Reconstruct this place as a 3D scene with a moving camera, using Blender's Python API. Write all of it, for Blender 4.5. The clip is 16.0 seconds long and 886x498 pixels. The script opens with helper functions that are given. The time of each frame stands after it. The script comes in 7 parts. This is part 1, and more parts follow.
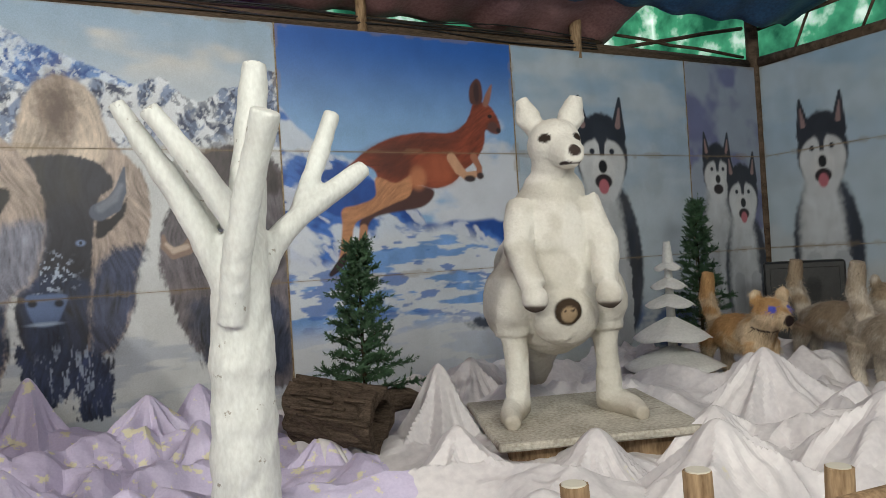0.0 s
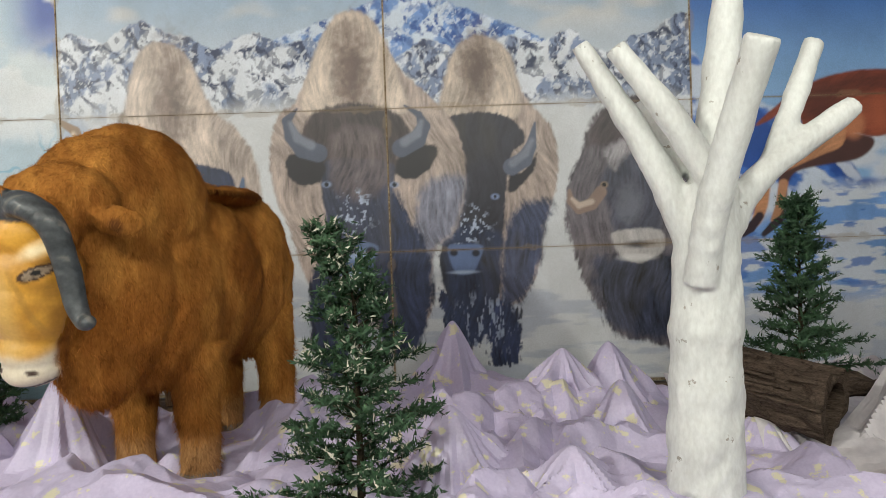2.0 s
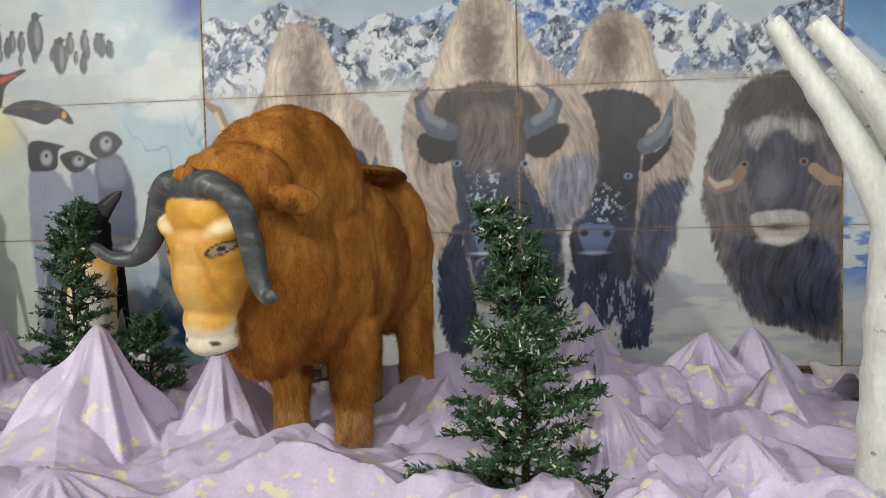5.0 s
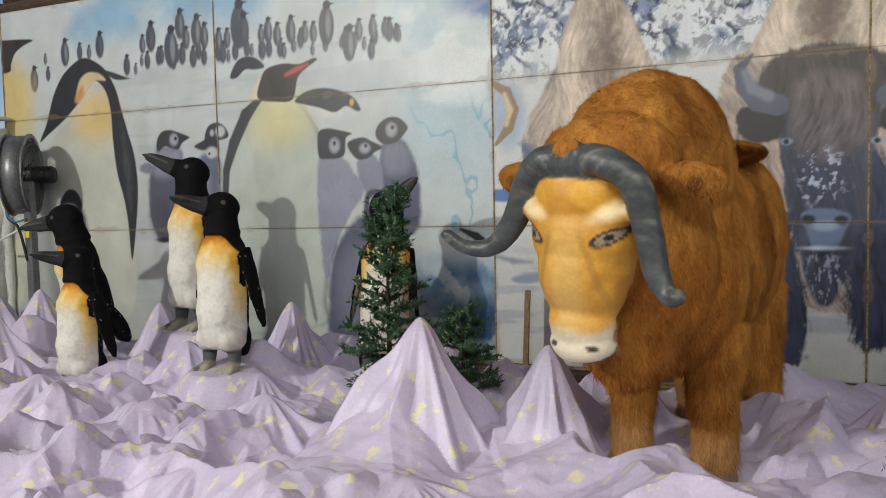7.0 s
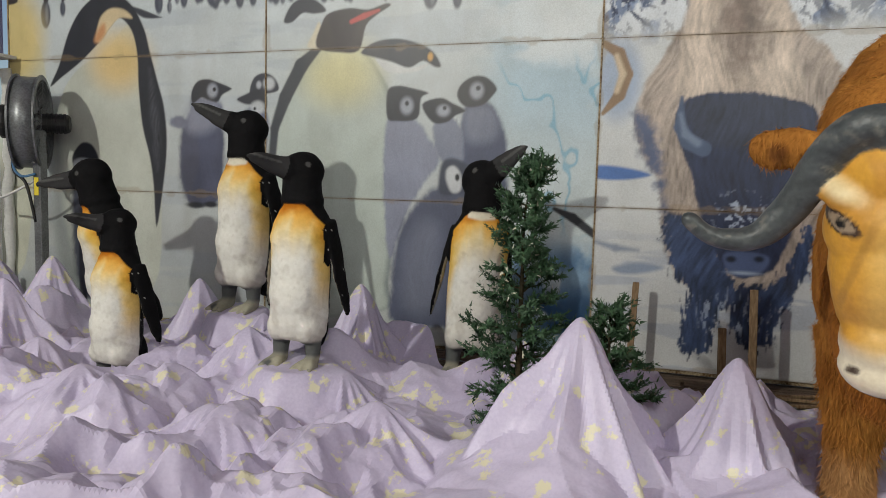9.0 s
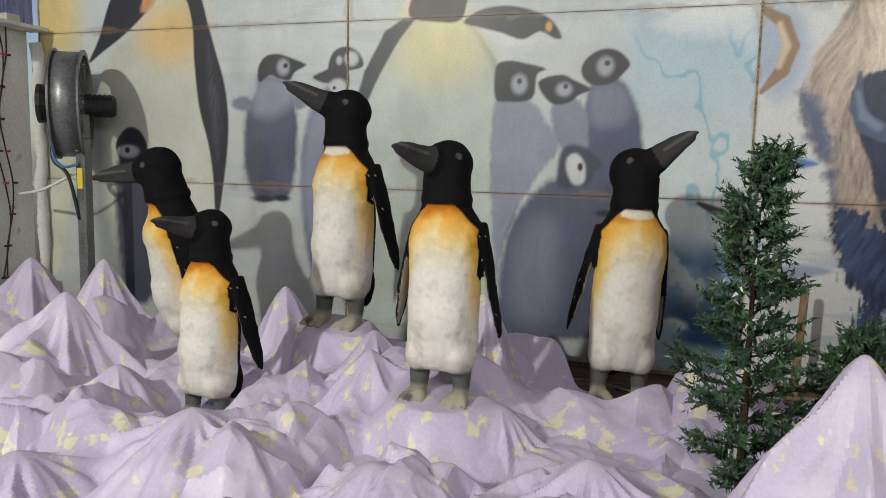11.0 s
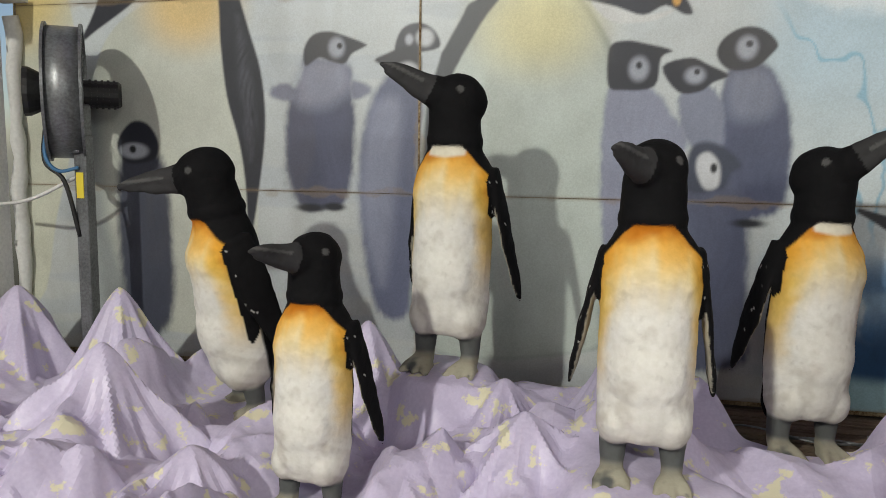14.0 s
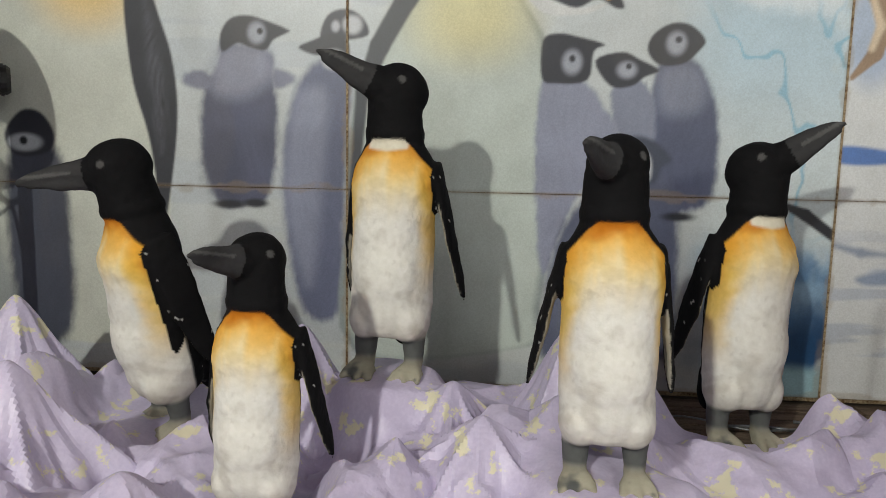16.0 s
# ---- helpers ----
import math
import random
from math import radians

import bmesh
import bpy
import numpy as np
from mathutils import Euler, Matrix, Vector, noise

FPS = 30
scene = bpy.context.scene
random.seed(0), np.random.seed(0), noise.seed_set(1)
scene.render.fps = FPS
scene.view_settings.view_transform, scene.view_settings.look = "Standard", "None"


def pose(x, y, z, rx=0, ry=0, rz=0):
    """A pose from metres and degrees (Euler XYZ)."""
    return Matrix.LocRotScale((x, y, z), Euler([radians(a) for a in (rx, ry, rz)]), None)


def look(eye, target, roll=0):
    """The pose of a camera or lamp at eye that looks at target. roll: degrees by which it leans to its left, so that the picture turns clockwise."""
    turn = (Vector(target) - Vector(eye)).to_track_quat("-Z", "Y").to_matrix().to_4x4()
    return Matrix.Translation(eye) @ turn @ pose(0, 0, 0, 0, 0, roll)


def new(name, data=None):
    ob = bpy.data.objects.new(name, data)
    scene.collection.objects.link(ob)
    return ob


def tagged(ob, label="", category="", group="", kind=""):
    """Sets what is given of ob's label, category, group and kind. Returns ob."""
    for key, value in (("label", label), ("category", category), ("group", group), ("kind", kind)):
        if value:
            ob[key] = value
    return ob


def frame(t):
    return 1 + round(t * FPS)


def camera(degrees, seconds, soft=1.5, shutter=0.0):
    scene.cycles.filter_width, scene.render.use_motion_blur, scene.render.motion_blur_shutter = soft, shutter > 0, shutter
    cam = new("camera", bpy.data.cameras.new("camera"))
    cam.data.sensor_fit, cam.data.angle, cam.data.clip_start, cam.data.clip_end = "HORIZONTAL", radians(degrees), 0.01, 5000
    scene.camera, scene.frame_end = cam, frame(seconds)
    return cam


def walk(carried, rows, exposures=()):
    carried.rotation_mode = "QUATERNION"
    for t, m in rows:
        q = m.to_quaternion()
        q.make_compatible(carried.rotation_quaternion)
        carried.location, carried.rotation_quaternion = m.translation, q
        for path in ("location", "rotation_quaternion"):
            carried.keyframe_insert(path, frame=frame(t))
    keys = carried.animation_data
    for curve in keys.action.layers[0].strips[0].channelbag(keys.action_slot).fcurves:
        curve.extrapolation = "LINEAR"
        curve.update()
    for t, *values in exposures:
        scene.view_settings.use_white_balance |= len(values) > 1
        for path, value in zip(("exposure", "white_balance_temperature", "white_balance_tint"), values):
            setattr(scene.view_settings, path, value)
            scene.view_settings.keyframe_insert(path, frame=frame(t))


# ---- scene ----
cam = camera(62.3, 16.0, 0.85)
PATH = [
    (0, (3.528, -6.711, 1.476), (4.453, -4.938, 1.494), -3.5),
    (0.5, (3.425, -6.609, 1.464), (4.101, -4.726, 1.477), -2.1),
    (1, (3.36, -6.469, 1.476), (3.759, -4.509, 1.467), -2.2),
    (1.5, (3.293, -6.333, 1.477), (3.445, -4.339, 1.445), -2.1),
    (2, (3.149, -6.297, 1.473), (3.171, -4.297, 1.426), -1.9),
    (2.5, (2.959, -6.325, 1.483), (2.937, -4.326, 1.423), -1.8),
    (3, (2.902, -6.378, 1.48), (2.816, -4.381, 1.417), -1.9),
    (5.3, (2.717, -6.284, 1.499), (2.444, -4.306, 1.388), -1.0),
    (5.5, (2.648, -6.26, 1.487), (2.242, -4.305, 1.377), -1.6),
    (6, (2.415, -6.158, 1.502), (1.736, -4.28, 1.396), -2.5),
    (6.5, (2.179, -6.032, 1.474), (1.469, -4.166, 1.366), -2.5),
    (7, (1.86, -5.944, 1.481), (1.13, -4.085, 1.368), -1.2),
    (7.5, (1.588, -5.883, 1.495), (0.853, -4.028, 1.359), -0.1),
    (8, (1.336, -5.711, 1.506), (0.599, -3.858, 1.349), 0.3),
    (8.5, (1.027, -5.625, 1.482), (0.31, -3.767, 1.305), 0.9),
    (9, (0.7, -5.516, 1.457), (0.056, -3.631, 1.28), 1.5),
    (11.5, (-0.667, -4.966, 1.525), (-1.27, -3.074, 1.29), 1.2),
    (12, (-0.893, -4.873, 1.535), (-1.501, -2.982, 1.306), 0.9),
    (12.5, (-1.131, -4.807, 1.538), (-1.721, -2.91, 1.311), 0.5),
    (13, (-1.322, -4.639, 1.549), (-1.899, -2.738, 1.32), 0.2),
    (13.5, (-1.475, -4.505, 1.541), (-2.031, -2.599, 1.303), 0.3),
    (14, (-1.667, -4.453, 1.543), (-2.098, -2.516, 1.297), 0.9),
    (14.5, (-1.787, -4.451, 1.536), (-2.124, -2.496, 1.282), 1.1),
    (15, (-1.837, -4.369, 1.552), (-2.132, -2.408, 1.286), 1.2),
    (15.5, (-1.856, -4.338, 1.541), (-2.124, -2.375, 1.274), 1.2),
    (16, (-1.917, -4.335, 1.547), (-2.064, -2.358, 1.285), 1.1),
]
walk(cam, [(t, look(eye, target, roll)) for t, eye, target, roll in PATH], ((0, 0.0), (5.5, 0.0), (7.5, -0.08), (9.0, -0.2), (11.5, 0.0), (14, 0.0), (16, -0.04)))

# ---- world and lamps ----
world = bpy.data.worlds.new("daylight")
scene.world = world
world.use_nodes = True
wn = world.node_tree.nodes
sky = wn.new("ShaderNodeTexSky")
sky.sky_type, sky.sun_disc = "NISHITA", False
sky.sun_elevation, sky.sun_rotation = radians(50), radians(60)
world.node_tree.links.new(sky.outputs[0], wn["Background"].inputs[0])
wn["Background"].inputs[1].default_value = 0.1


def area_lamp(name, eye, target, watts, sx, sy, color):
    d = bpy.data.lights.new(name, "AREA")
    d.shape, d.size, d.size_y, d.energy, d.color = "RECTANGLE", sx, sy, watts, color
    ob = new(name, d)
    ob.matrix_world = look(eye, target)
    return ob


area_lamp("flood_lamp", (-5.3, -9.8, 5.4), (0.0, -0.6, 0.9), 540, 0.3, 0.3, (1.0, 0.99, 0.88))
# unseen wide fills added to brighten each stretch of the display
area_lamp("fill_lamp_west", (-2.5, -7.6, 4.0), (-2.3, -0.5, 1.0), 26, 3.0, 0.5, (1.0, 1.0, 0.9))
area_lamp("fill_lamp_middle", (2.2, -8.0, 4.0), (2.4, -0.5, 1.3), 150, 3.2, 0.5, (1.0, 1.0, 0.9))
area_lamp("fill_lamp_east", (6.2, -7.6, 4.0), (6.6, -1.0, 1.4), 125, 2.4, 0.5, (1.0, 1.0, 0.9))


# ---- materials ----
def material(name, color=(0.5, 0.5, 0.5), rough=0.6, metal=0.0):
    m = bpy.data.materials.new(name)
    m.use_nodes = True
    b = m.node_tree.nodes["Principled BSDF"]
    b.inputs["Base Color"].default_value = (*color, 1)
    b.inputs["Roughness"].default_value = rough
    b.inputs["Metallic"].default_value = metal
    b.inputs["Specular IOR Level"].default_value = 0.5 if rough < 0.7 else 0.06
    return m


def grain(name, dark, light, rough=0.6, scale=6.0, fine=60.0, stretch=(1, 1, 1), bump=0.3, attr="", spots=None, depth=0.004, metal=0.0, weight=0.6):
    """Two scales of noise between two colours, or over a painted attribute, with bump."""
    m = material(name, light, rough, metal)
    nt = m.node_tree
    N, L = nt.nodes.new, nt.links.new
    b = nt.nodes["Principled BSDF"]
    co = N("ShaderNodeTexCoord")
    mp = N("ShaderNodeMapping")
    mp.inputs["Scale"].default_value = stretch
    L(co.outputs["Object"], mp.inputs[0])
    n1, n2 = N("ShaderNodeTexNoise"), N("ShaderNodeTexNoise")
    n1.inputs["Scale"].default_value, n2.inputs["Scale"].default_value = scale, fine
    n1.inputs["Detail"].default_value, n2.inputs["Detail"].default_value = 5, 4
    L(mp.outputs[0], n1.inputs[0]), L(mp.outputs[0], n2.inputs[0])
    add = N("ShaderNodeMath")
    add.operation = "MULTIPLY_ADD"
    add.inputs[1].default_value = 0.5
    L(n2.outputs[0], add.inputs[0])
    sub = N("ShaderNodeMath")
    sub.operation = "MULTIPLY"
    sub.inputs[1].default_value = 0.5
    L(n1.outputs[0], sub.inputs[0]), L(sub.outputs[0], add.inputs[2])
    ramp = N("ShaderNodeValToRGB")
    ramp.color_ramp.elements[0].position, ramp.color_ramp.elements[1].position = 0.36, 0.62
    ramp.color_ramp.elements[0].color, ramp.color_ramp.elements[1].color = (*dark, 1), (*light, 1)
    L(add.outputs[0], ramp.inputs[0])
    out = ramp.outputs[0]
    if attr:
        a = N("ShaderNodeAttribute")
        a.attribute_name = attr
        mix = N("ShaderNodeMix")
        mix.data_type, mix.blend_type = "RGBA", "MULTIPLY"
        mix.inputs[0].default_value = weight
        L(a.outputs["Color"], mix.inputs["A"]), L(out, mix.inputs["B"])
        out = mix.outputs["Result"]
    if spots:
        col, lo, sc = spots
        n3 = N("ShaderNodeTexNoise")
        n3.inputs["Scale"].default_value, n3.inputs["Detail"].default_value = sc, 6
        n3.inputs["Roughness"].default_value = 0.62
        L(co.outputs["Object"], n3.inputs[0])
        r3 = N("ShaderNodeValToRGB")
        r3.color_ramp.elements[0].position, r3.color_ramp.elements[1].position = lo, lo + 0.03
        L(n3.outputs[0], r3.inputs[0])
        mix2 = N("ShaderNodeMix")
        mix2.data_type = "RGBA"
        mix2.inputs["B"].default_value = (*col, 1)
        L(r3.outputs[0], mix2.inputs[0]), L(out, mix2.inputs["A"])
        out = mix2.outputs["Result"]
    L(out, b.inputs["Base Color"])
    bp = N("ShaderNodeBump")
    bp.inputs["Strength"].default_value, bp.inputs["Distance"].default_value = bump, depth
    L(add.outputs[0], bp.inputs["Height"]), L(bp.outputs[0], b.inputs["Normal"])
    return m


M_PRINT = grain("printed vinyl", (0.80, 0.80, 0.79), (1.0, 1.0, 1.0), 0.42, 3.0, 110, bump=0.06, attr="paint", weight=1.0)
M_RUST = grain("rusty steel strip", (0.10, 0.05, 0.02), (0.42, 0.34, 0.22), 0.75, 9, 70)
M_WHITEWALL = grain("white painted sheet", (0.55, 0.55, 0.54), (0.74, 0.74, 0.72), 0.6, 1.2, 40, bump=0.15, spots=((0.45, 0.44, 0.42), 0.63, 5))
M_CONCRETE = grain("grey concrete", (0.16, 0.15, 0.14), (0.32, 0.31, 0.29), 0.85, 2, 60)
M_PLANK = grain("dirty brown floorboard", (0.05, 0.035, 0.025), (0.2, 0.15, 0.11), 0.8, 3, 50, (1, 8, 8))
M_LILAC = grain("lilac plastic sheet", (0.53, 0.475, 0.66), (0.63, 0.575, 0.755), 0.44, 1.2, 60, bump=0.12, spots=((0.74, 0.70, 0.52), 0.585, 8.0), depth=0.006)
M_WHITECLOTH = grain("white plastic sheet", (0.58, 0.55, 0.57), (0.72, 0.69, 0.70), 0.45, 1.2, 25, bump=0.15, spots=((0.68, 0.64, 0.5), 0.67, 4.0), depth=0.006)
M_FUR = grain("painted fur", (0.58, 0.54, 0.50), (1.0, 1.0, 1.0), 0.9, 14, 90, (1, 1, 0.45), 0.8, "paint", depth=0.012, weight=0.8)
M_SKIN = grain("smooth painted hide", (0.80, 0.76, 0.70), (1.0, 1.0, 1.0), 0.5, 7, 60, bump=0.25, attr="paint", depth=0.008, weight=0.7)
M_HORN = grain("dark ridged horn", (0.6, 0.6, 0.6), (1.0, 1.0, 1.0), 0.42, 9, 60, bump=0.5, attr="paint", depth=0.008, weight=0.8)
M_FLOCK = grain("painted plaster", (0.78, 0.77, 0.74), (1.0, 1.0, 1.0), 0.72, 9, 42, bump=0.5, attr="paint", depth=0.012, weight=0.6)
M_PLUSH = grain("white plush", (0.8, 0.79, 0.76), (1.0, 1.0, 1.0), 0.95, 6, 50, bump=0.8, attr="paint", depth=0.012)
M_TREEWHITE = grain("white painted bark", (0.60, 0.61, 0.58), (0.76, 0.78, 0.75), 0.6, 4, 40, (1.4, 1.4, 0.7), 0.5, spots=((0.36, 0.34, 0.29), 0.665, 13), depth=0.008)
M_CUT = grain("rough white cut wood", (0.35, 0.35, 0.33), (0.75, 0.76, 0.74), 0.8, 20, 90, bump=0.9)
M_NEEDLE = grain("green artificial needles", (0.014, 0.042, 0.02), (0.06, 0.135, 0.06), 0.6, 10, 60)
M_SNOWTIP = grain("cream flocked tips", (0.5, 0.48, 0.38), (0.72, 0.7, 0.6), 0.85, 15, 60)
M_STEM = grain("brown wire stem", (0.02, 0.016, 0.01), (0.06, 0.05, 0.03), 0.8, 10, 80)
M_LOG = grain("brown log bark", (0.035, 0.025, 0.02), (0.16, 0.12, 0.09), 0.9, 8, 50, (1, 6, 6), 1.0, depth=0.03)
M_TIMBER = grain("weathered peeled timber", (0.13, 0.08, 0.045), (0.4, 0.28, 0.17), 0.7, 4, 60, (1, 1, 0.2), 0.6)
M_BEAM = grain("dark brown timber beam", (0.04, 0.03, 0.022), (0.17, 0.12, 0.085), 0.8, 3, 50, (0.3, 4, 4), 0.5)
M_METAL = grain("grey painted metal", (0.12, 0.125, 0.13), (0.24, 0.25, 0.26), 0.4, 6, 60, metal=0.5)
M_BLACK = grain("black plastic", (0.008, 0.008, 0.009), (0.02, 0.02, 0.02), 0.5, 8, 60)
M_HOSE = material("blue hose", (0.05, 0.16, 0.32), 0.4)
M_YELLOW = material("yellow label", (0.75, 0.6, 0.05), 0.6)
M_RED = material("red plastic clip", (0.55, 0.04, 0.03), 0.5)
M_BOARD = grain("dirty cream board", (0.30, 0.27, 0.22), (0.60, 0.57, 0.50), 0.75, 3, 45, bump=0.3, spots=((0.36, 0.33, 0.28), 0.66, 3))
M_WHITEP = grain("white foam card", (0.6, 0.6, 0.58), (0.74, 0.74, 0.72), 0.8, 4, 40, bump=0.2)
M_TARPBLUE = grain("blue tarpaulin", (0.01, 0.03, 0.09), (0.03, 0.10, 0.22), 0.5, 2, 30)
M_TARPPURPLE = grain("purple tarpaulin", (0.08, 0.03, 0.16), (0.17, 0.06, 0.28), 0.5, 1, 30)
M_TARPPINK = grain("faded pink tarpaulin", (0.2, 0.1, 0.1), (0.36, 0.2, 0.2), 0.6, 1, 30)
M_CREAMBOX = material("cream plastic box", (0.55, 0.52, 0.45), 0.5)
M_GLOW = material("lit violet strip", (0.2, 0.05, 0.6), 0.5)
M_GLOW.node_tree.nodes["Principled BSDF"].inputs["Emission Color"].default_value = (0.22, 0.04, 0.9, 1)
M_GLOW.node_tree.nodes["Principled BSDF"].inputs["Emission Strength"].default_value = 1.2


# ---- building helpers ----
def part(name, bm, mat, parent=None, label="", smooth=False):
    me = bpy.data.meshes.new(name)
    if smooth:
        for f in bm.faces:
            f.smooth = True
    bm.to_mesh(me)
    bm.free()
    me.materials.append(mat)
    ob = new(name, me)
    if parent is not None:
        ob.parent = parent
    if label:
        ob["label"] = label
    return ob


def root(name, m, label, category, group="", kind=""):
    ob = new(name)
    ob.empty_display_size = 0.1
    ob.matrix_basis = m
    return tagged(ob, label, category, group, kind)


def add_box(bm, c, s, rot=None, bevel=0.0):
    r = bmesh.ops.create_cube(bm, size=1)
    vs = r["verts"]
    m = Matrix.Translation(c) @ (rot.to_4x4() if rot else Matrix.Identity(4)) @ Matrix.Diagonal((*s, 1))
    bmesh.ops.transform(bm, matrix=m, verts=vs)
    if bevel:
        es = list({e for v in vs for e in v.link_edges})
        bmesh.ops.bevel(bm, geom=es, offset=bevel, segments=1, affect="EDGES")
    return vs


def box_mesh(c, s, bevel=0.004):
    bm = bmesh.new()
    add_box(bm, c, s, None, bevel)
    return bm


def add_ell(bm, c, r, rot=(0, 0, 0), sub=3):
    v = bmesh.ops.create_icosphere(bm, subdivisions=sub, radius=1)["verts"]
    bmesh.ops.transform(bm, matrix=pose(*c, *rot) @ Matrix.Diagonal((*r, 1)), verts=v)
    return v


def add_limb(bm, points, seg=12, caps=True, wobble=0.0, rnd=None):
    """A tube through (place, radius) pairs."""
    rings = []
    pts = [Vector(p) for p, _ in points]
    side = None
    for i, (p, r) in enumerate(points):
        a, b = pts[max(i - 1, 0)], pts[min(i + 1, len(pts) - 1)]
        d = (b - a).normalized()
        if side is None:
            side = d.orthogonal().normalized()
        side = (side - d * side.dot(d)).normalized()
        up = d.cross(side)
        ring = []
        for k in range(seg):
            t = 2 * math.pi * k / seg
            q = r * (1 + (rnd.uniform(-wobble, wobble) if rnd else 0))
            ring.append(bm.verts.new(pts[i] + side * math.cos(t) * q + up * math.sin(t) * q))
        rings.append(ring)
    for a, b in zip(rings, rings[1:]):
        for k in range(seg):
            bm.faces.new((a[k], a[(k + 1) % seg], b[(k + 1) % seg], b[k]))
    if caps:
        bm.faces.new(rings[0][::-1])
        bm.faces.new(rings[-1])
    return rings


def curve_points(ctrl, n):
    """Smooth points through control points (Catmull-Rom)."""
    c = [Vector(p) for p in ctrl]
    c = [c[0] * 2 - c[1]] + c + [c[-1] * 2 - c[-2]]
    out = []
    for i in range(1, len(c) - 2):
        for k in range(n):
            t = k / n
            p0, p1, p2, p3 = c[i - 1:i + 3]
            out.append(0.5 * ((2 * p1) + (p2 - p0) * t + (2 * p0 - 5 * p1 + 4 * p2 - p3) * t * t + (3 * p1 - p0 - 3 * p2 + p3) * t ** 3))
    return out + [c[-2]]


def cable(bm, ctrl, r=0.006, n=8, seg=6):
    add_limb(bm, [(p, r) for p in curve_points(ctrl, n)], seg)


# ---- noise on arrays ----
def lattice(ix, iy, seed):
    h = (ix * 374761393 + iy * 668265263 + seed * 982451653) & 0xFFFFFFFF
    h = ((h ^ (h >> 13)) * 1274126177) & 0xFFFFFFFF
    return ((h ^ (h >> 16)) & 0xFFFF) / 65535.0


def vnoise(x, y, seed=0):
    ix, iy = np.floor(x).astype(np.int64), np.floor(y).astype(np.int64)
    fx, fy = x - ix, y - iy
    fx, fy = fx * fx * (3 - 2 * fx), fy * fy * (3 - 2 * fy)
    a, b = lattice(ix, iy, seed), lattice(ix + 1, iy, seed)
    c, d = lattice(ix, iy + 1, seed), lattice(ix + 1, iy + 1, seed)
    return (a * (1 - fx) + b * fx) * (1 - fy) + (c * (1 - fx) + d * fx) * fy


def fbm(x, y, octaves=4, seed=0):
    s, a, t = 0, 0.5, 0
    for k in range(octaves):
        s, t = s + a * vnoise(x * 2 ** k, y * 2 ** k, seed + k), t + a
        a *= 0.55
    return s / t


def step(a, b, v):
    t = np.clip((v - a) / (b - a), 0, 1)
    return t * t * (3 - 2 * t)


def lin(c):
    c = np.array(c, float) / 255
    return np.where(c < 0.04, c / 12.92, ((c + 0.055) / 1.055) ** 2.4)


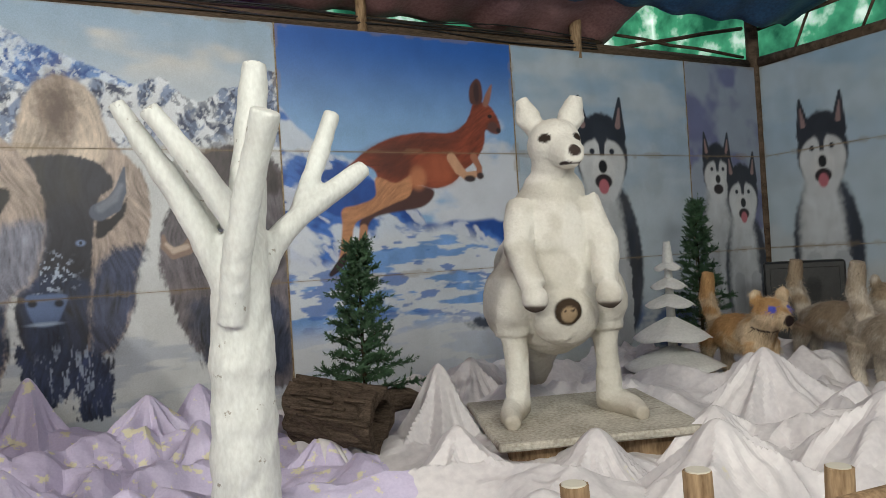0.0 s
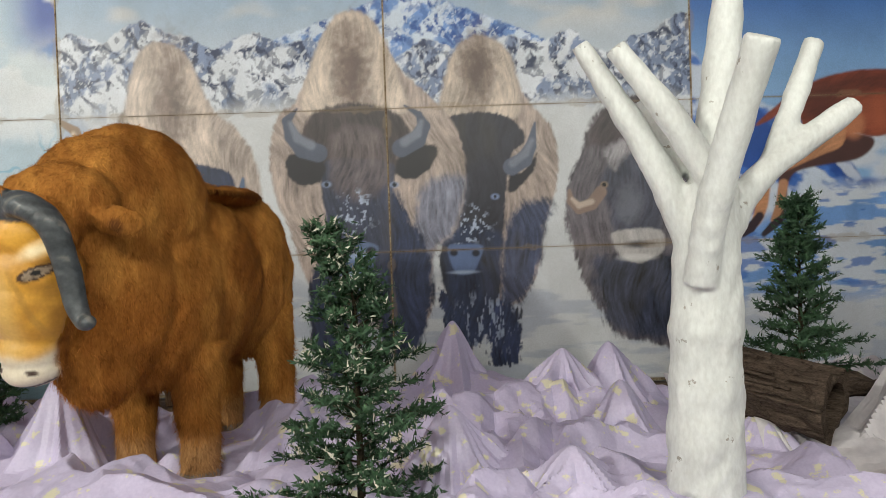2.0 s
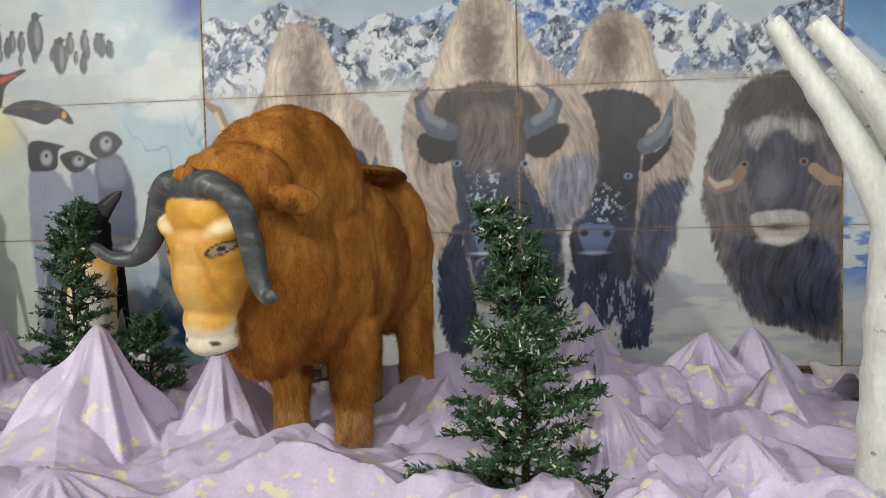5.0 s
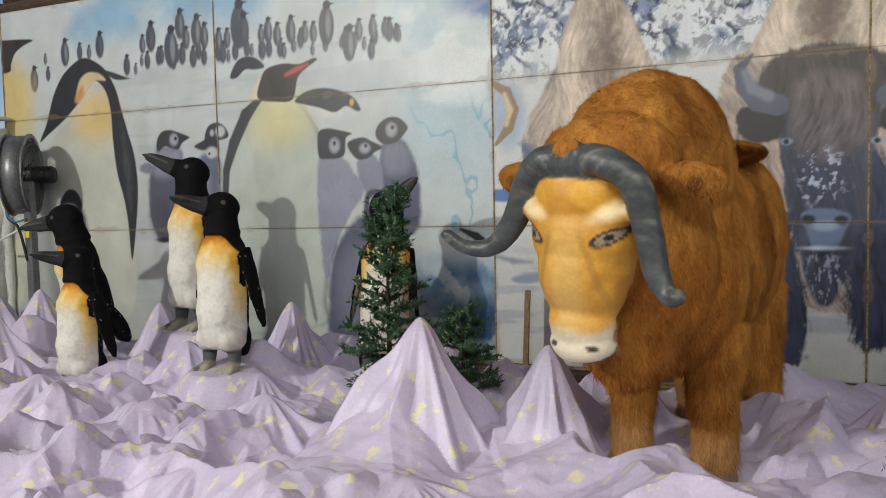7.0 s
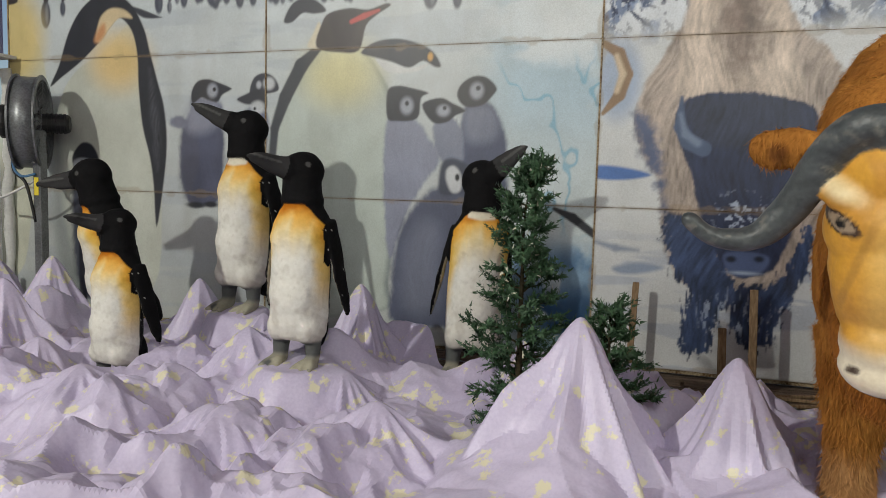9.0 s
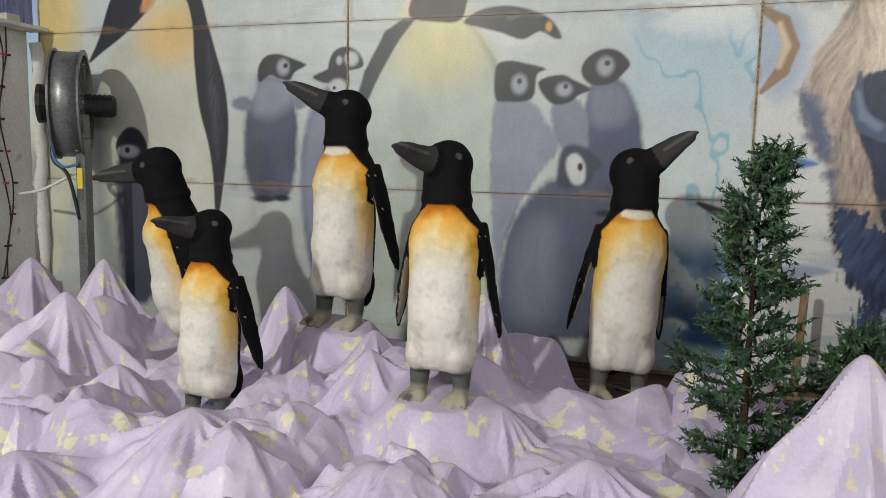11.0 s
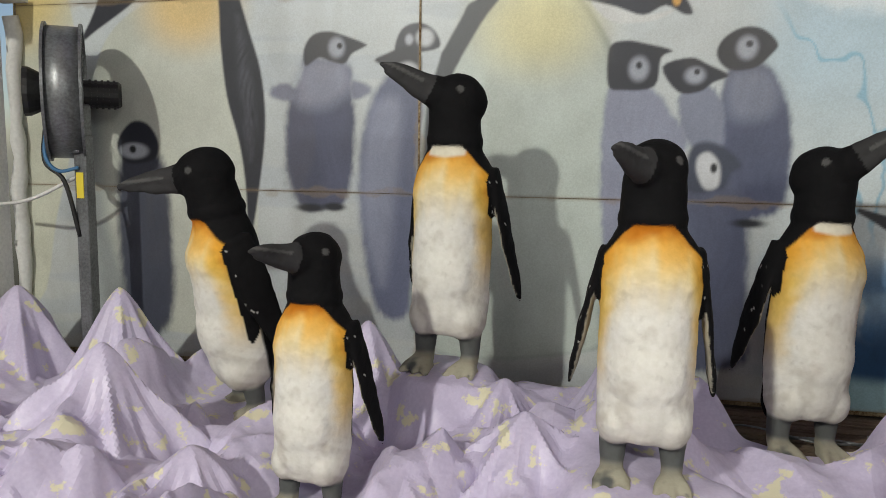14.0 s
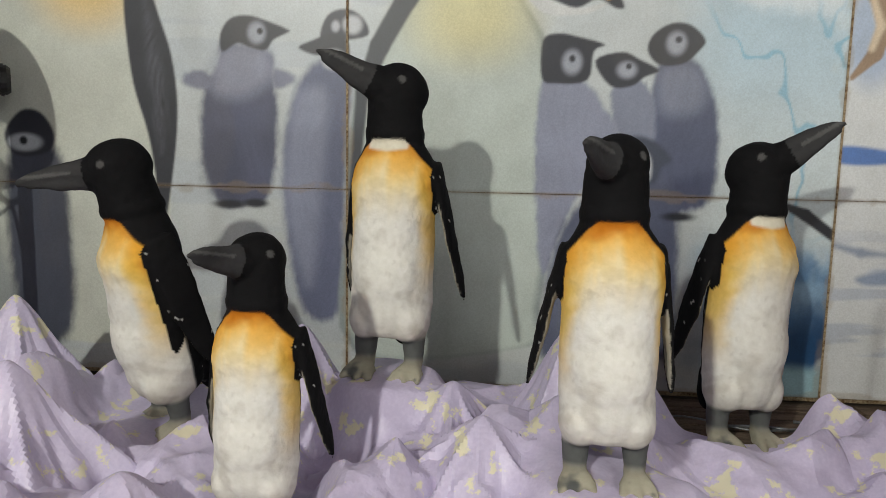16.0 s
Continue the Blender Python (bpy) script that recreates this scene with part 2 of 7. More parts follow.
# ---- the printed pictures ----
class Print:
    """A picture of plain shapes over the points (x, z) of a sheet."""

    def __init__(self, x, z):
        self.x, self.z = x, z
        self.rgb = np.zeros((*x.shape, 3))
        self.fz = fbm(x * 22, z * 22, 3, 5) - 0.5
        self.tone = 0.86 + 0.28 * fbm(x * 9, z * 5, 4, 11)

    def lay(self, mask, col, tone=0.0):
        c = lin(col)
        k = mask[..., None]
        t = (1 + tone * (self.tone - 1) * 3)[..., None] if tone else 1
        self.rgb = self.rgb * (1 - k) + np.clip(c * t, 0, 1) * k

    def rise(self, z0, c0, z1, c1):
        k = step(z0, z1, self.z)[..., None]
        self.rgb = lin(c0) * (1 - k) + lin(c1) * k

    def ell(self, cx, cz, rx, rz, col, ang=0, soft=0.011, fuzz=0.0, alpha=1.0, tone=0.3, egg=0.0):
        t = radians(ang)
        dx, dz = self.x - cx, self.z - cz
        u, v = dx * math.cos(t) + dz * math.sin(t), -dx * math.sin(t) + dz * math.cos(t)
        u = u / (1 - egg * v / rz) if egg else u
        d = (np.sqrt((u / rx) ** 2 + (v / rz) ** 2) - 1) * min(rx, rz) + self.fz * fuzz
        self.lay(step(soft, -soft, d) * alpha, col, tone)

    def cap(self, x0, z0, r0, x1, z1, r1, col, soft=0.008, fuzz=0.0, alpha=1.0, tone=0.3):
        ax, az = x1 - x0, z1 - z0
        h = np.clip(((self.x - x0) * ax + (self.z - z0) * az) / (ax * ax + az * az), 0, 1)
        d = np.hypot(self.x - x0 - ax * h, self.z - z0 - az * h) - (r0 + (r1 - r0) * h) + self.fz * fuzz
        self.lay(step(soft, -soft, d) * alpha, col, tone)

    def path(self, pts, col, **kw):
        for a, b in zip(pts, pts[1:]):
            self.cap(*a, *b, col, **kw)

    def depth(self, pts, n=4):
        """Signed distance to a smooth closed outline, negative inside."""
        c = np.array(pts, float)
        p0, p1, p2, p3 = np.roll(c, 1, 0), c, np.roll(c, -1, 0), np.roll(c, -2, 0)
        ring = [0.5 * (2 * p1 + (p2 - p0) * t + (2 * p0 - 5 * p1 + 4 * p2 - p3) * t * t + (3 * p1 - p0 - 3 * p2 + p3) * t ** 3) for t in np.arange(n) / n]
        q = np.stack(ring, 1).reshape(-1, 2)
        d = np.full(self.x.shape, 9.0)
        lo, hi = q.min(0) - 0.2, q.max(0) + 0.2
        xs, zs = self.x[0], self.z[:, 0]
        i0, i1 = np.searchsorted(xs, (lo[0], hi[0]))
        j0, j1 = np.searchsorted(zs, (lo[1], hi[1]))
        if i1 <= i0 or j1 <= j0:
            return d
        X, Z = self.x[j0:j1, i0:i1], self.z[j0:j1, i0:i1]
        near, inside = np.full(X.shape, 9.0), np.zeros(X.shape, bool)
        for (ax, az), (bx, bz) in zip(q, np.roll(q, -1, 0)):
            ex, ez = bx - ax, bz - az
            h = np.clip(((X - ax) * ex + (Z - az) * ez) / (ex * ex + ez * ez + 1e-9), 0, 1)
            near = np.minimum(near, np.hypot(X - ax - ex * h, Z - az - ez * h))
            if abs(ez) > 1e-9:
                inside ^= ((az > Z) != (bz > Z)) & (X < ax + (Z - az) / ez * ex)
        d[j0:j1, i0:i1] = np.where(inside, -near, near)
        return d

    def mask(self, pts, soft=0.012):
        return step(soft, -soft, self.depth(pts, 2) + self.fz * 0.05)

    def blob(self, pts, col, soft=0.010, fuzz=0.0, alpha=1.0, tone=0.3, hair=None):
        """A smooth closed shape; hair is a direction and the strength of strands along it."""
        d = self.depth(pts)
        if d.min() > soft + fuzz:
            return
        f = self.fz
        if hair:
            ux, uz, amount = hair
            s = math.hypot(ux, uz)
            ux, uz = ux / s, uz / s
            along, across = self.x * ux + self.z * uz, self.x * uz - self.z * ux
            w = 0.05 * np.sin(along * 7 + across * 3)
            strand = fbm((across + w) * 58, along * 9, 4, 65) - 0.5
            f = 0.4 * f + 0.55 * strand
            clump = fbm((across + w) * 11, along * 5, 3, 66) - 0.5
            hold = self.tone
            self.tone = 1 + amount * (0.36 * strand + 0.26 * clump)
            self.lay(step(soft, -soft, d + f * fuzz) * alpha, col, 1.0)
            self.tone = hold
        else:
            self.lay(step(soft, -soft, d + f * fuzz) * alpha, col, tone)

    def specks(self, cx, cz, rx, rz, seed, thin=False):
        """Snow caught in dark hair."""
        near = step(1.0, 0.35, np.hypot((self.x - cx) / rx, (self.z - cz) / rz) + 0.6 * self.fz)
        n = fbm(self.x * (60 if thin else 34), self.z * (14 if thin else 30), 3, seed)
        self.lay(near * step(0.60, 0.68, n) * (0.6 if thin else 0.85), (192, 206, 230))

    def far_bird(self, x, z, h):
        self.ell(x, z + 0.42 * h, 0.20 * h, 0.44 * h, (76, 80, 94), 0, 0.010)
        self.ell(x + 0.02 * h, z + 0.88 * h, 0.10 * h, 0.11 * h, (50, 52, 62), 0, 0.008)
        self.cap(x + 0.05 * h, z + 0.90 * h, 0.04 * h, x + 0.2 * h, z + 0.9 * h, 0.01 * h, (50, 52, 62))
        self.ell(x + 0.05 * h, z + 0.44 * h, 0.07 * h, 0.30 * h, (176, 180, 186), 0, 0.012, 0, 0.45 if int(h * 97) % 3 else 0.1)


def rocks(p, m, seed, shade, dark, snow, much):
    """Snowy rock faces inside the mask m."""
    X, Z = p.x, p.z
    wx = 1.6 * X + 0.2 * (fbm(X * 4, Z * 4, 3, seed) - 0.5)
    wz = 1.6 * Z + 0.2 * (fbm(X * 4 + 5, Z * 4, 3, seed + 1) - 0.5)
    fold = np.abs(2 * fbm(wx * 2.6 + wz * 1.7, wz * 2.2 - wx * 0.9, 5, seed + 2) - 1)
    side = fbm(wx * 3.2 - wz * 2.6, wz * 1.8 + wx * 1.5, 5, seed + 3)
    crag = fbm(wx * 12 + wz * 7, wz * 7 - wx * 5, 4, seed + 4)
    p.lay(m, snow, 0.3)
    p.lay(m * step(0.46, 0.56, side) * 0.9, shade, 0.5)
    p.lay(m * step(0.10 + 0.12 * much, 0.02, fold) * step(0.40, 0.52, crag), dark, 0.6)
    p.lay(m * step(0.53, 0.60, crag + 0.25 * (side - 0.5)) * much, dark, 0.6)
    p.lay(m * step(0.60, 0.68, fbm(wx * 20 - wz * 9, wz * 14 + wx * 4, 4, seed + 5)) * 0.7, snow)


def paint_penguins(p):
    """Ice shore with large birds, downy young and a far colony."""
    X, Z = p.x, p.z
    p.rise(0.2, (194, 199, 199), 3.8, (206, 214, 218))
    n = fbm(X * 1.1 + 3, Z * 1.4, 5, 21)
    p.lay(step(0.50, 0.72, n) * step(3.1, 3.5, Z), (150, 186, 216))
    p.lay(step(0.48, 0.60, fbm(X * 0.8, Z * 7, 4, 31)) * 0.35 * (Z < 3.0), (172, 182, 194))
    k = step(-1.0, -0.45, X + 0.5 * (n - 0.5) + 0.12 * Z - 0.2)
    p.lay(k * 0.8, (206, 218, 222))
    p.lay(k * step(0.46, 0.62, fbm(X * 1.6, Z * 1.4, 5, 41)) * step(1.5, 2.2, Z) * 0.55, (158, 192, 214))
    p.lay(step(-1.1, -0.6, X) * step(0.54, 0.68, fbm(X * 1.8 + 9, Z * 1.6, 5, 44)) * step(2.6, 3.1, Z), (92, 148, 206))
    p.lay(step(-0.5, -0.1, X) * step(2.9, 3.4, Z) * step(0.40, 0.58, n), (58, 88, 170))
    p.lay(step(-1.2, -0.5, X) * step(0.56, 0.66, fbm(X * 1.3 + 4, Z * 1.9, 5, 47)) * step(2.2, 2.5, Z) * 0.8, (226, 230, 232))
    floe = np.abs(fbm(X * 2.0, Z * 1.5 + 3, 4, 49) - 0.5)
    p.lay(k * step(0.022, 0.006, floe) * step(2.5, 2.2, Z) * step(1.0, 1.3, Z) * 0.7, (120, 178, 206))
    low = k * step(1.22, 0.92, Z + 0.5 * (n - 0.5))
    p.lay(low, (130, 160, 188), 1.0)
    p.lay(low * step(0.44, 0.58, fbm(X * 2.6, Z * 2.6, 5, 52)), (92, 128, 166), 1.0)
    p.lay(low * step(0.56, 0.66, fbm(X * 3.4, Z * 3.0, 5, 55)), (196, 208, 214), 0.6)
    p.lay(k * step(0.80, 0.56, Z + 0.4 * (n - 0.5)) * step(0.40, 0.50, fbm(X * 1.8 + 2, Z * 3.2, 4, 57)), (34, 72, 112), 1.0)
    p.lay(k * step(0.38, 0.28, Z + 0.1 * (n - 0.5)), (150, 184, 196), 0.5)
    rnd = random.Random(4)
    for i in range(34):
        x = -3.9 + 3.0 * i / 33 + rnd.uniform(-0.05, 0.05)
        p.far_bird(x, 2.93 + rnd.uniform(-0.03, 0.06), rnd.choice((0.12, 0.15, 0.19, 0.22)))
    for x, z, h in ((-3.71, 3.11, 0.199), (-3.60, 3.12, 0.315), (-3.35, 2.94, 0.422), (-3.23, 3.21, 0.306), (-3.16, 3.10, 0.235), (-3.03, 3.11, 0.33), (-2.94, 3.09, 0.26), (-2.77, 3.05, 0.227), (-2.67, 3.06, 0.205), (-2.53, 3.05, 0.472), (-2.48, 3.06, 0.341), (-2.28, 3.07, 0.183), (-2.20, 3.07, 0.244), (-2.10, 3.03, 0.228), (-1.95, 3.04, 0.266), (-1.80, 3.03, 0.203), (-1.71, 3.02, 0.203), (-1.57, 2.99, 0.399), (-1.34, 2.82, 0.336), (-1.12, 2.81, 0.189), (-1.24, 2.99, 0.205), (-1.10, 3.00, 0.212), (-0.98, 2.99, 0.186), (-0.875, 2.95, 0.159), (-5.06, 3.12, 0.122), (-4.77, 3.08, 0.3), (-4.56, 3.12, 0.192), (-4.43, 3.12, 0.152), (-4.28, 3.12, 0.285), (-5.24, 2.84, 0.291), (-5.03, 2.94, 0.162)):
        p.far_bird(x, z, h)
    p.blob([(-4.23, 2.98), (-4.13, 2.96), (-3.94, 2.89), (-3.90, 2.87), (-4.10, 2.88)], (60, 62, 72))
    p.blob([(-6.21, 3.13), (-5.69, 3.11), (-5.53, 2.93), (-5.33, 2.67), (-5.24, 2.31), (-5.25, 1.82), (-5.46, 1.08), (-5.66, 0.448), (-6.38, 0.415)], (206, 208, 192))
    p.ell(-5.71, 2.76, 0.43, 0.473, (226, 204, 136), soft=0.16, alpha=0.9, tone=0.1)
    p.blob([(-5.93, 3.44), (-5.50, 3.43), (-5.23, 3.40), (-5.38, 3.35), (-5.51, 3.28), (-5.58, 3.17), (-5.64, 3.08), (-6.13, 3.11), (-6.11, 3.34)], (54, 46, 50))
    p.blob([(-4.98, 2.33), (-4.81, 2.47), (-4.53, 2.60), (-4.29, 2.82), (-4.14, 2.81), (-4.04, 2.60), (-3.96, 2.26), (-3.91, 1.80), (-3.91, 1.23), (-4.03, 0.405), (-4.83, 0.364), (-5.10, 0.721), (-5.15, 1.33), (-5.16, 1.88), (-5.08, 2.15)], (202, 206, 196), tone=0.15)
    p.blob([(-5.14, 2.06), (-5.07, 1.82), (-5.04, 1.09), (-4.83, 0.364), (-5.07, 0.351), (-5.20, 1.09)], (150, 156, 156), soft=0.08)
    p.ell(-4.38, 2.51, 0.319, 0.258, (228, 196, 128), soft=0.16, alpha=0.85, tone=0.1)
    p.blob([(-5.20, 2.29), (-5.09, 2.48), (-4.97, 2.77), (-4.83, 2.97), (-4.66, 3.09), (-4.51, 3.14), (-4.36, 3.09), (-4.21, 2.98), (-4.09, 2.78), (-4.03, 2.58), (-3.95, 2.32), (-3.88, 2.09), (-3.85, 1.80), (-3.88, 1.46), (-3.97, 0.994), (-4.00, 1.37), (-4.04, 1.63), (-4.12, 1.92), (-4.16, 2.27), (-4.17, 2.55), (-4.23, 2.77), (-4.36, 2.89), (-4.46, 2.82), (-4.58, 2.70), (-4.81, 2.52), (-5.06, 2.37)], (48, 50, 58), tone=0.5)
    p.blob([(-4.04, 2.43), (-3.98, 2.20), (-3.92, 1.80), (-3.96, 1.51), (-4.02, 1.92)], (72, 74, 82), soft=0.04, hair=(0.2, 1, 1.2))
    p.blob([(-4.62, 2.82), (-4.57, 2.92), (-4.46, 2.98), (-4.31, 2.96), (-4.22, 2.88), (-4.36, 2.89), (-4.47, 2.81), (-4.58, 2.69), (-4.64, 2.70)], (218, 198, 160), soft=0.015)
    p.blob([(-4.66, 2.70), (-4.61, 2.80), (-4.54, 2.85), (-4.53, 2.76), (-4.61, 2.68)], (206, 150, 104), soft=0.03)
    p.blob([(-2.98, 2.19), (-2.94, 2.32), (-2.83, 2.36), (-2.73, 2.31), (-2.70, 2.21), (-2.87, 2.18)], (58, 60, 72))
    p.ell(-2.79, 2.27, 0.056, 0.0525, (196, 200, 206), soft=0.02)
    p.ell(-2.89, 2.26, 0.0245, 0.0315, (186, 190, 200), soft=0.012)
    p.blob([(-3.08, 1.99), (-2.90, 2.09), (-2.79, 1.96), (-2.82, 1.62), (-2.84, 1.09), (-2.87, 0.568), (-3.08, 0.557), (-3.18, 0.972), (-3.21, 1.33), (-3.18, 1.72)], (104, 110, 136), hair=(0, 1, 0.15), fuzz=0.04, soft=0.03)
    p.blob([(-3.08, 1.89), (-2.94, 1.86), (-2.97, 1.34), (-3.04, 0.724), (-3.16, 0.973), (-3.20, 1.33), (-3.17, 1.68)], (150, 156, 178), hair=(0, 1, 0.15), soft=0.06, alpha=0.8)
    p.blob([(-3.11, 2.14), (-3.03, 2.18), (-2.91, 2.22), (-2.82, 2.18), (-2.81, 2.07), (-2.85, 2.05), (-2.94, 2.09), (-3.03, 2.10)], (52, 54, 64), soft=0.01)
    p.ell(-2.90, 2.07, 0.07, 0.056, (200, 204, 210), soft=0.02)
    p.ell(-2.93, 2.06, 0.0144, 0.0144, (40, 40, 48), soft=0.006)
    p.blob([(-3.58, 2.15), (-3.54, 2.16), (-3.28, 2.11), (-3.26, 1.99), (-3.24, 1.72), (-3.26, 1.43), (-3.31, 1.25), (-3.43, 1.21), (-3.60, 1.21), (-3.69, 1.43), (-3.71, 1.71), (-3.67, 1.92), (-3.60, 2.03)], (86, 90, 114), hair=(0, 1, 0.15), fuzz=0.04, soft=0.025)
    p.blob([(-3.58, 2.13), (-3.37, 2.15), (-3.28, 2.09), (-3.27, 1.96), (-3.45, 1.85), (-3.63, 1.89)], (158, 162, 182), hair=(0, 1, 0.15), soft=0.07, alpha=0.8)
    p.blob([(-3.67, 1.64), (-3.49, 1.61), (-3.47, 1.25), (-3.60, 1.22), (-3.69, 1.43)], (78, 82, 104), soft=0.06, fuzz=0.05)
    p.blob([(-3.67, 1.99), (-3.75, 2.00), (-3.81, 1.97), (-3.81, 1.92), (-3.71, 1.89), (-3.63, 1.92)], (128, 132, 152), soft=0.02, fuzz=0.03)
    p.blob([(-3.26, 2.01), (-3.19, 2.00), (-3.13, 1.96), (-3.19, 1.91), (-3.26, 1.91)], (128, 132, 152), soft=0.02, fuzz=0.03)
    p.blob([(-3.57, 2.11), (-3.58, 2.21), (-3.52, 2.30), (-3.41, 2.32), (-3.30, 2.29), (-3.17, 2.24), (-3.18, 2.22), (-3.26, 2.18), (-3.31, 2.12), (-3.41, 2.14), (-3.48, 2.16)], (50, 52, 62), soft=0.01)
    p.ell(-3.36, 2.22, 0.052, 0.0602, (164, 169, 182), soft=0.022)
    p.ell(-3.34, 2.23, 0.0173, 0.0194, (60, 62, 72), soft=0.008)
    p.ell(-3.34, 2.23, 0.0144, 0.0144, (16, 16, 20), soft=0.006)
    p.ell(-3.54, 1.21, 0.0988, 0.0266, (42, 44, 52), soft=0.012)
    p.ell(-3.38, 1.22, 0.076, 0.0266, (42, 44, 52), soft=0.012)
    p.blob([(-4.92, 1.51), (-4.62, 1.52), (-4.55, 1.03), (-4.57, 0.416), (-4.84, 0.283), (-4.96, 0.825)], (70, 74, 88), soft=0.04, fuzz=0.05, hair=(0, 1, 0.15))
    p.blob([(-4.95, 1.61), (-4.84, 1.75), (-4.71, 1.74), (-4.63, 1.61), (-4.68, 1.50), (-4.88, 1.48)], (46, 48, 58), soft=0.012)
    p.ell(-4.82, 1.56, 0.107, 0.0533, (180, 186, 194), soft=0.016)
    p.ell(-4.83, 1.57, 0.0252, 0.0252, (30, 32, 38), soft=0.008)
    p.blob([(-2.65, 2.78), (-2.58, 2.91), (-2.48, 2.96), (-2.35, 2.94), (-2.25, 2.85), (-2.36, 2.83), (-2.47, 2.84), (-2.57, 2.77)], (54, 56, 66))
    p.blob([(-2.79, 1.78), (-2.71, 2.10), (-2.57, 2.36), (-2.35, 2.54), (-2.10, 2.56), (-1.90, 2.50), (-1.75, 2.33), (-1.65, 2.12), (-1.61, 1.76), (-1.61, 1.15), (-1.65, 0.633), (-1.71, 0.395), (-2.78, 0.331), (-2.83, 1.13)], (148, 158, 158), soft=0.014)
    p.blob([(-2.73, 1.78), (-2.65, 2.10), (-2.50, 2.35), (-2.32, 2.51), (-2.10, 2.54), (-1.91, 2.48), (-1.78, 2.31), (-1.68, 2.10), (-1.64, 1.76), (-1.64, 1.15), (-1.69, 0.631), (-1.74, 0.393), (-2.74, 0.334), (-2.76, 1.13)], (192, 202, 196), tone=0.12, soft=0.03)
    p.ell(-2.11, 2.34, 0.324, 0.252, (228, 220, 164), soft=0.18, alpha=0.85, tone=0.1)
    p.path([(-2.32, 2.55, 0.031), (-2.48, 2.41, 0.062), (-2.63, 2.15, 0.0576), (-2.73, 1.89, 0.039), (-2.79, 1.24, 0.0264)], (64, 68, 76), soft=0.012)
    p.blob([(-2.42, 2.56), (-2.37, 2.67), (-2.31, 2.76), (-2.27, 2.56)], (226, 218, 196), soft=0.014)
    p.blob([(-2.34, 2.56), (-2.29, 2.75), (-2.22, 2.83), (-2.04, 2.86), (-1.87, 2.84), (-1.72, 2.88), (-1.68, 2.86), (-1.80, 2.79), (-1.89, 2.71), (-1.95, 2.52), (-2.13, 2.51)], (54, 44, 48), soft=0.01)
    p.path([(-2.02, 2.75, 0.018), (-1.91, 2.79, 0.0236), (-1.78, 2.83, 0.0116)], (196, 70, 66))
    p.blob([(-1.80, 2.46), (-1.52, 2.37), (-1.34, 2.40), (-1.41, 2.35), (-1.52, 2.33), (-1.69, 2.34)], (212, 214, 214))
    p.blob([(-1.93, 2.50), (-1.81, 2.58), (-1.62, 2.60), (-1.44, 2.56), (-1.31, 2.49), (-1.24, 2.38), (-1.29, 2.37), (-1.39, 2.42), (-1.51, 2.37), (-1.66, 2.42), (-1.81, 2.46)], (54, 56, 66))
    p.ell(-1.33, 2.45, 0.0224, 0.0336, (220, 170, 90), soft=0.01)
    p.blob([(-1.04, 2.05), (-0.841, 2.08), (-0.731, 1.93), (-0.674, 1.65), (-0.685, 1.36), (-0.764, 1.25), (-0.977, 1.25), (-1.07, 1.61)], (84, 90, 116), hair=(0, 1, 0.15), fuzz=0.04, soft=0.025)
    p.blob([(-1.03, 2.02), (-0.841, 2.06), (-0.762, 1.93), (-0.815, 1.80), (-1.00, 1.80)], (142, 148, 168), soft=0.06, alpha=0.7, hair=(0, 1, 0.15))
    p.blob([(-1.10, 2.14), (-1.07, 2.23), (-0.972, 2.29), (-0.866, 2.28), (-0.783, 2.20), (-0.814, 2.14), (-0.893, 2.07), (-1.03, 2.06)], (48, 50, 60), soft=0.01)
    p.ell(-0.941, 2.18, 0.0549, 0.0628, (164, 169, 182), soft=0.022)
    p.ell(-0.93, 2.20, 0.0191, 0.0191, (54, 56, 66), soft=0.008)
    p.blob([(-1.28, 1.95), (-1.10, 1.96), (-1.03, 1.75), (-1.07, 1.58), (-1.25, 1.68)], (134, 140, 160), hair=(0, 1, 0.15), fuzz=0.04, soft=0.02)
    p.blob([(-1.39, 2.08), (-1.24, 2.13), (-1.14, 2.09), (-1.03, 2.03), (-1.11, 1.99), (-1.18, 1.94), (-1.30, 1.94)], (46, 48, 58), soft=0.01)
    p.ell(-1.21, 2.03, 0.0529, 0.0448, (164, 169, 182), soft=0.022)
    p.ell(-1.20, 2.05, 0.0165, 0.0165, (50, 52, 60), soft=0.007)
    p.blob([(-1.69, 1.96), (-1.47, 1.98), (-1.32, 1.81), (-1.23, 1.63), (-1.36, 1.46), (-1.53, 1.15), (-1.64, 0.841), (-1.70, 1.25)], (146, 151, 172), hair=(0, 1, 0.15), fuzz=0.04, soft=0.02)
    p.blob([(-1.69, 2.19), (-1.60, 2.23), (-1.48, 2.21), (-1.34, 2.17), (-1.40, 2.13), (-1.43, 1.97), (-1.61, 1.95), (-1.69, 1.98)], (46, 48, 58), soft=0.01)
    p.ell(-1.52, 2.07, 0.0548, 0.0675, (164, 169, 182), soft=0.022)
    p.ell(-1.52, 2.09, 0.0171, 0.0205, (44, 46, 54), soft=0.007)
    p.blob([(-1.62, 0.585), (-1.60, 0.897), (-1.49, 1.21), (-1.21, 1.45), (-0.923, 1.39), (-0.872, 1.10), (-0.858, 0.628), (-0.888, 0.353), (-1.58, 0.306)], (92, 98, 122), hair=(0, 1, 0.2), fuzz=0.05, soft=0.03)
    p.blob([(-1.51, 0.451), (-1.52, 0.901), (-1.38, 1.14), (-1.22, 1.08), (-1.22, 0.47)], (140, 146, 166), hair=(0, 1, 0.2), fuzz=0.05, soft=0.1, alpha=0.6)
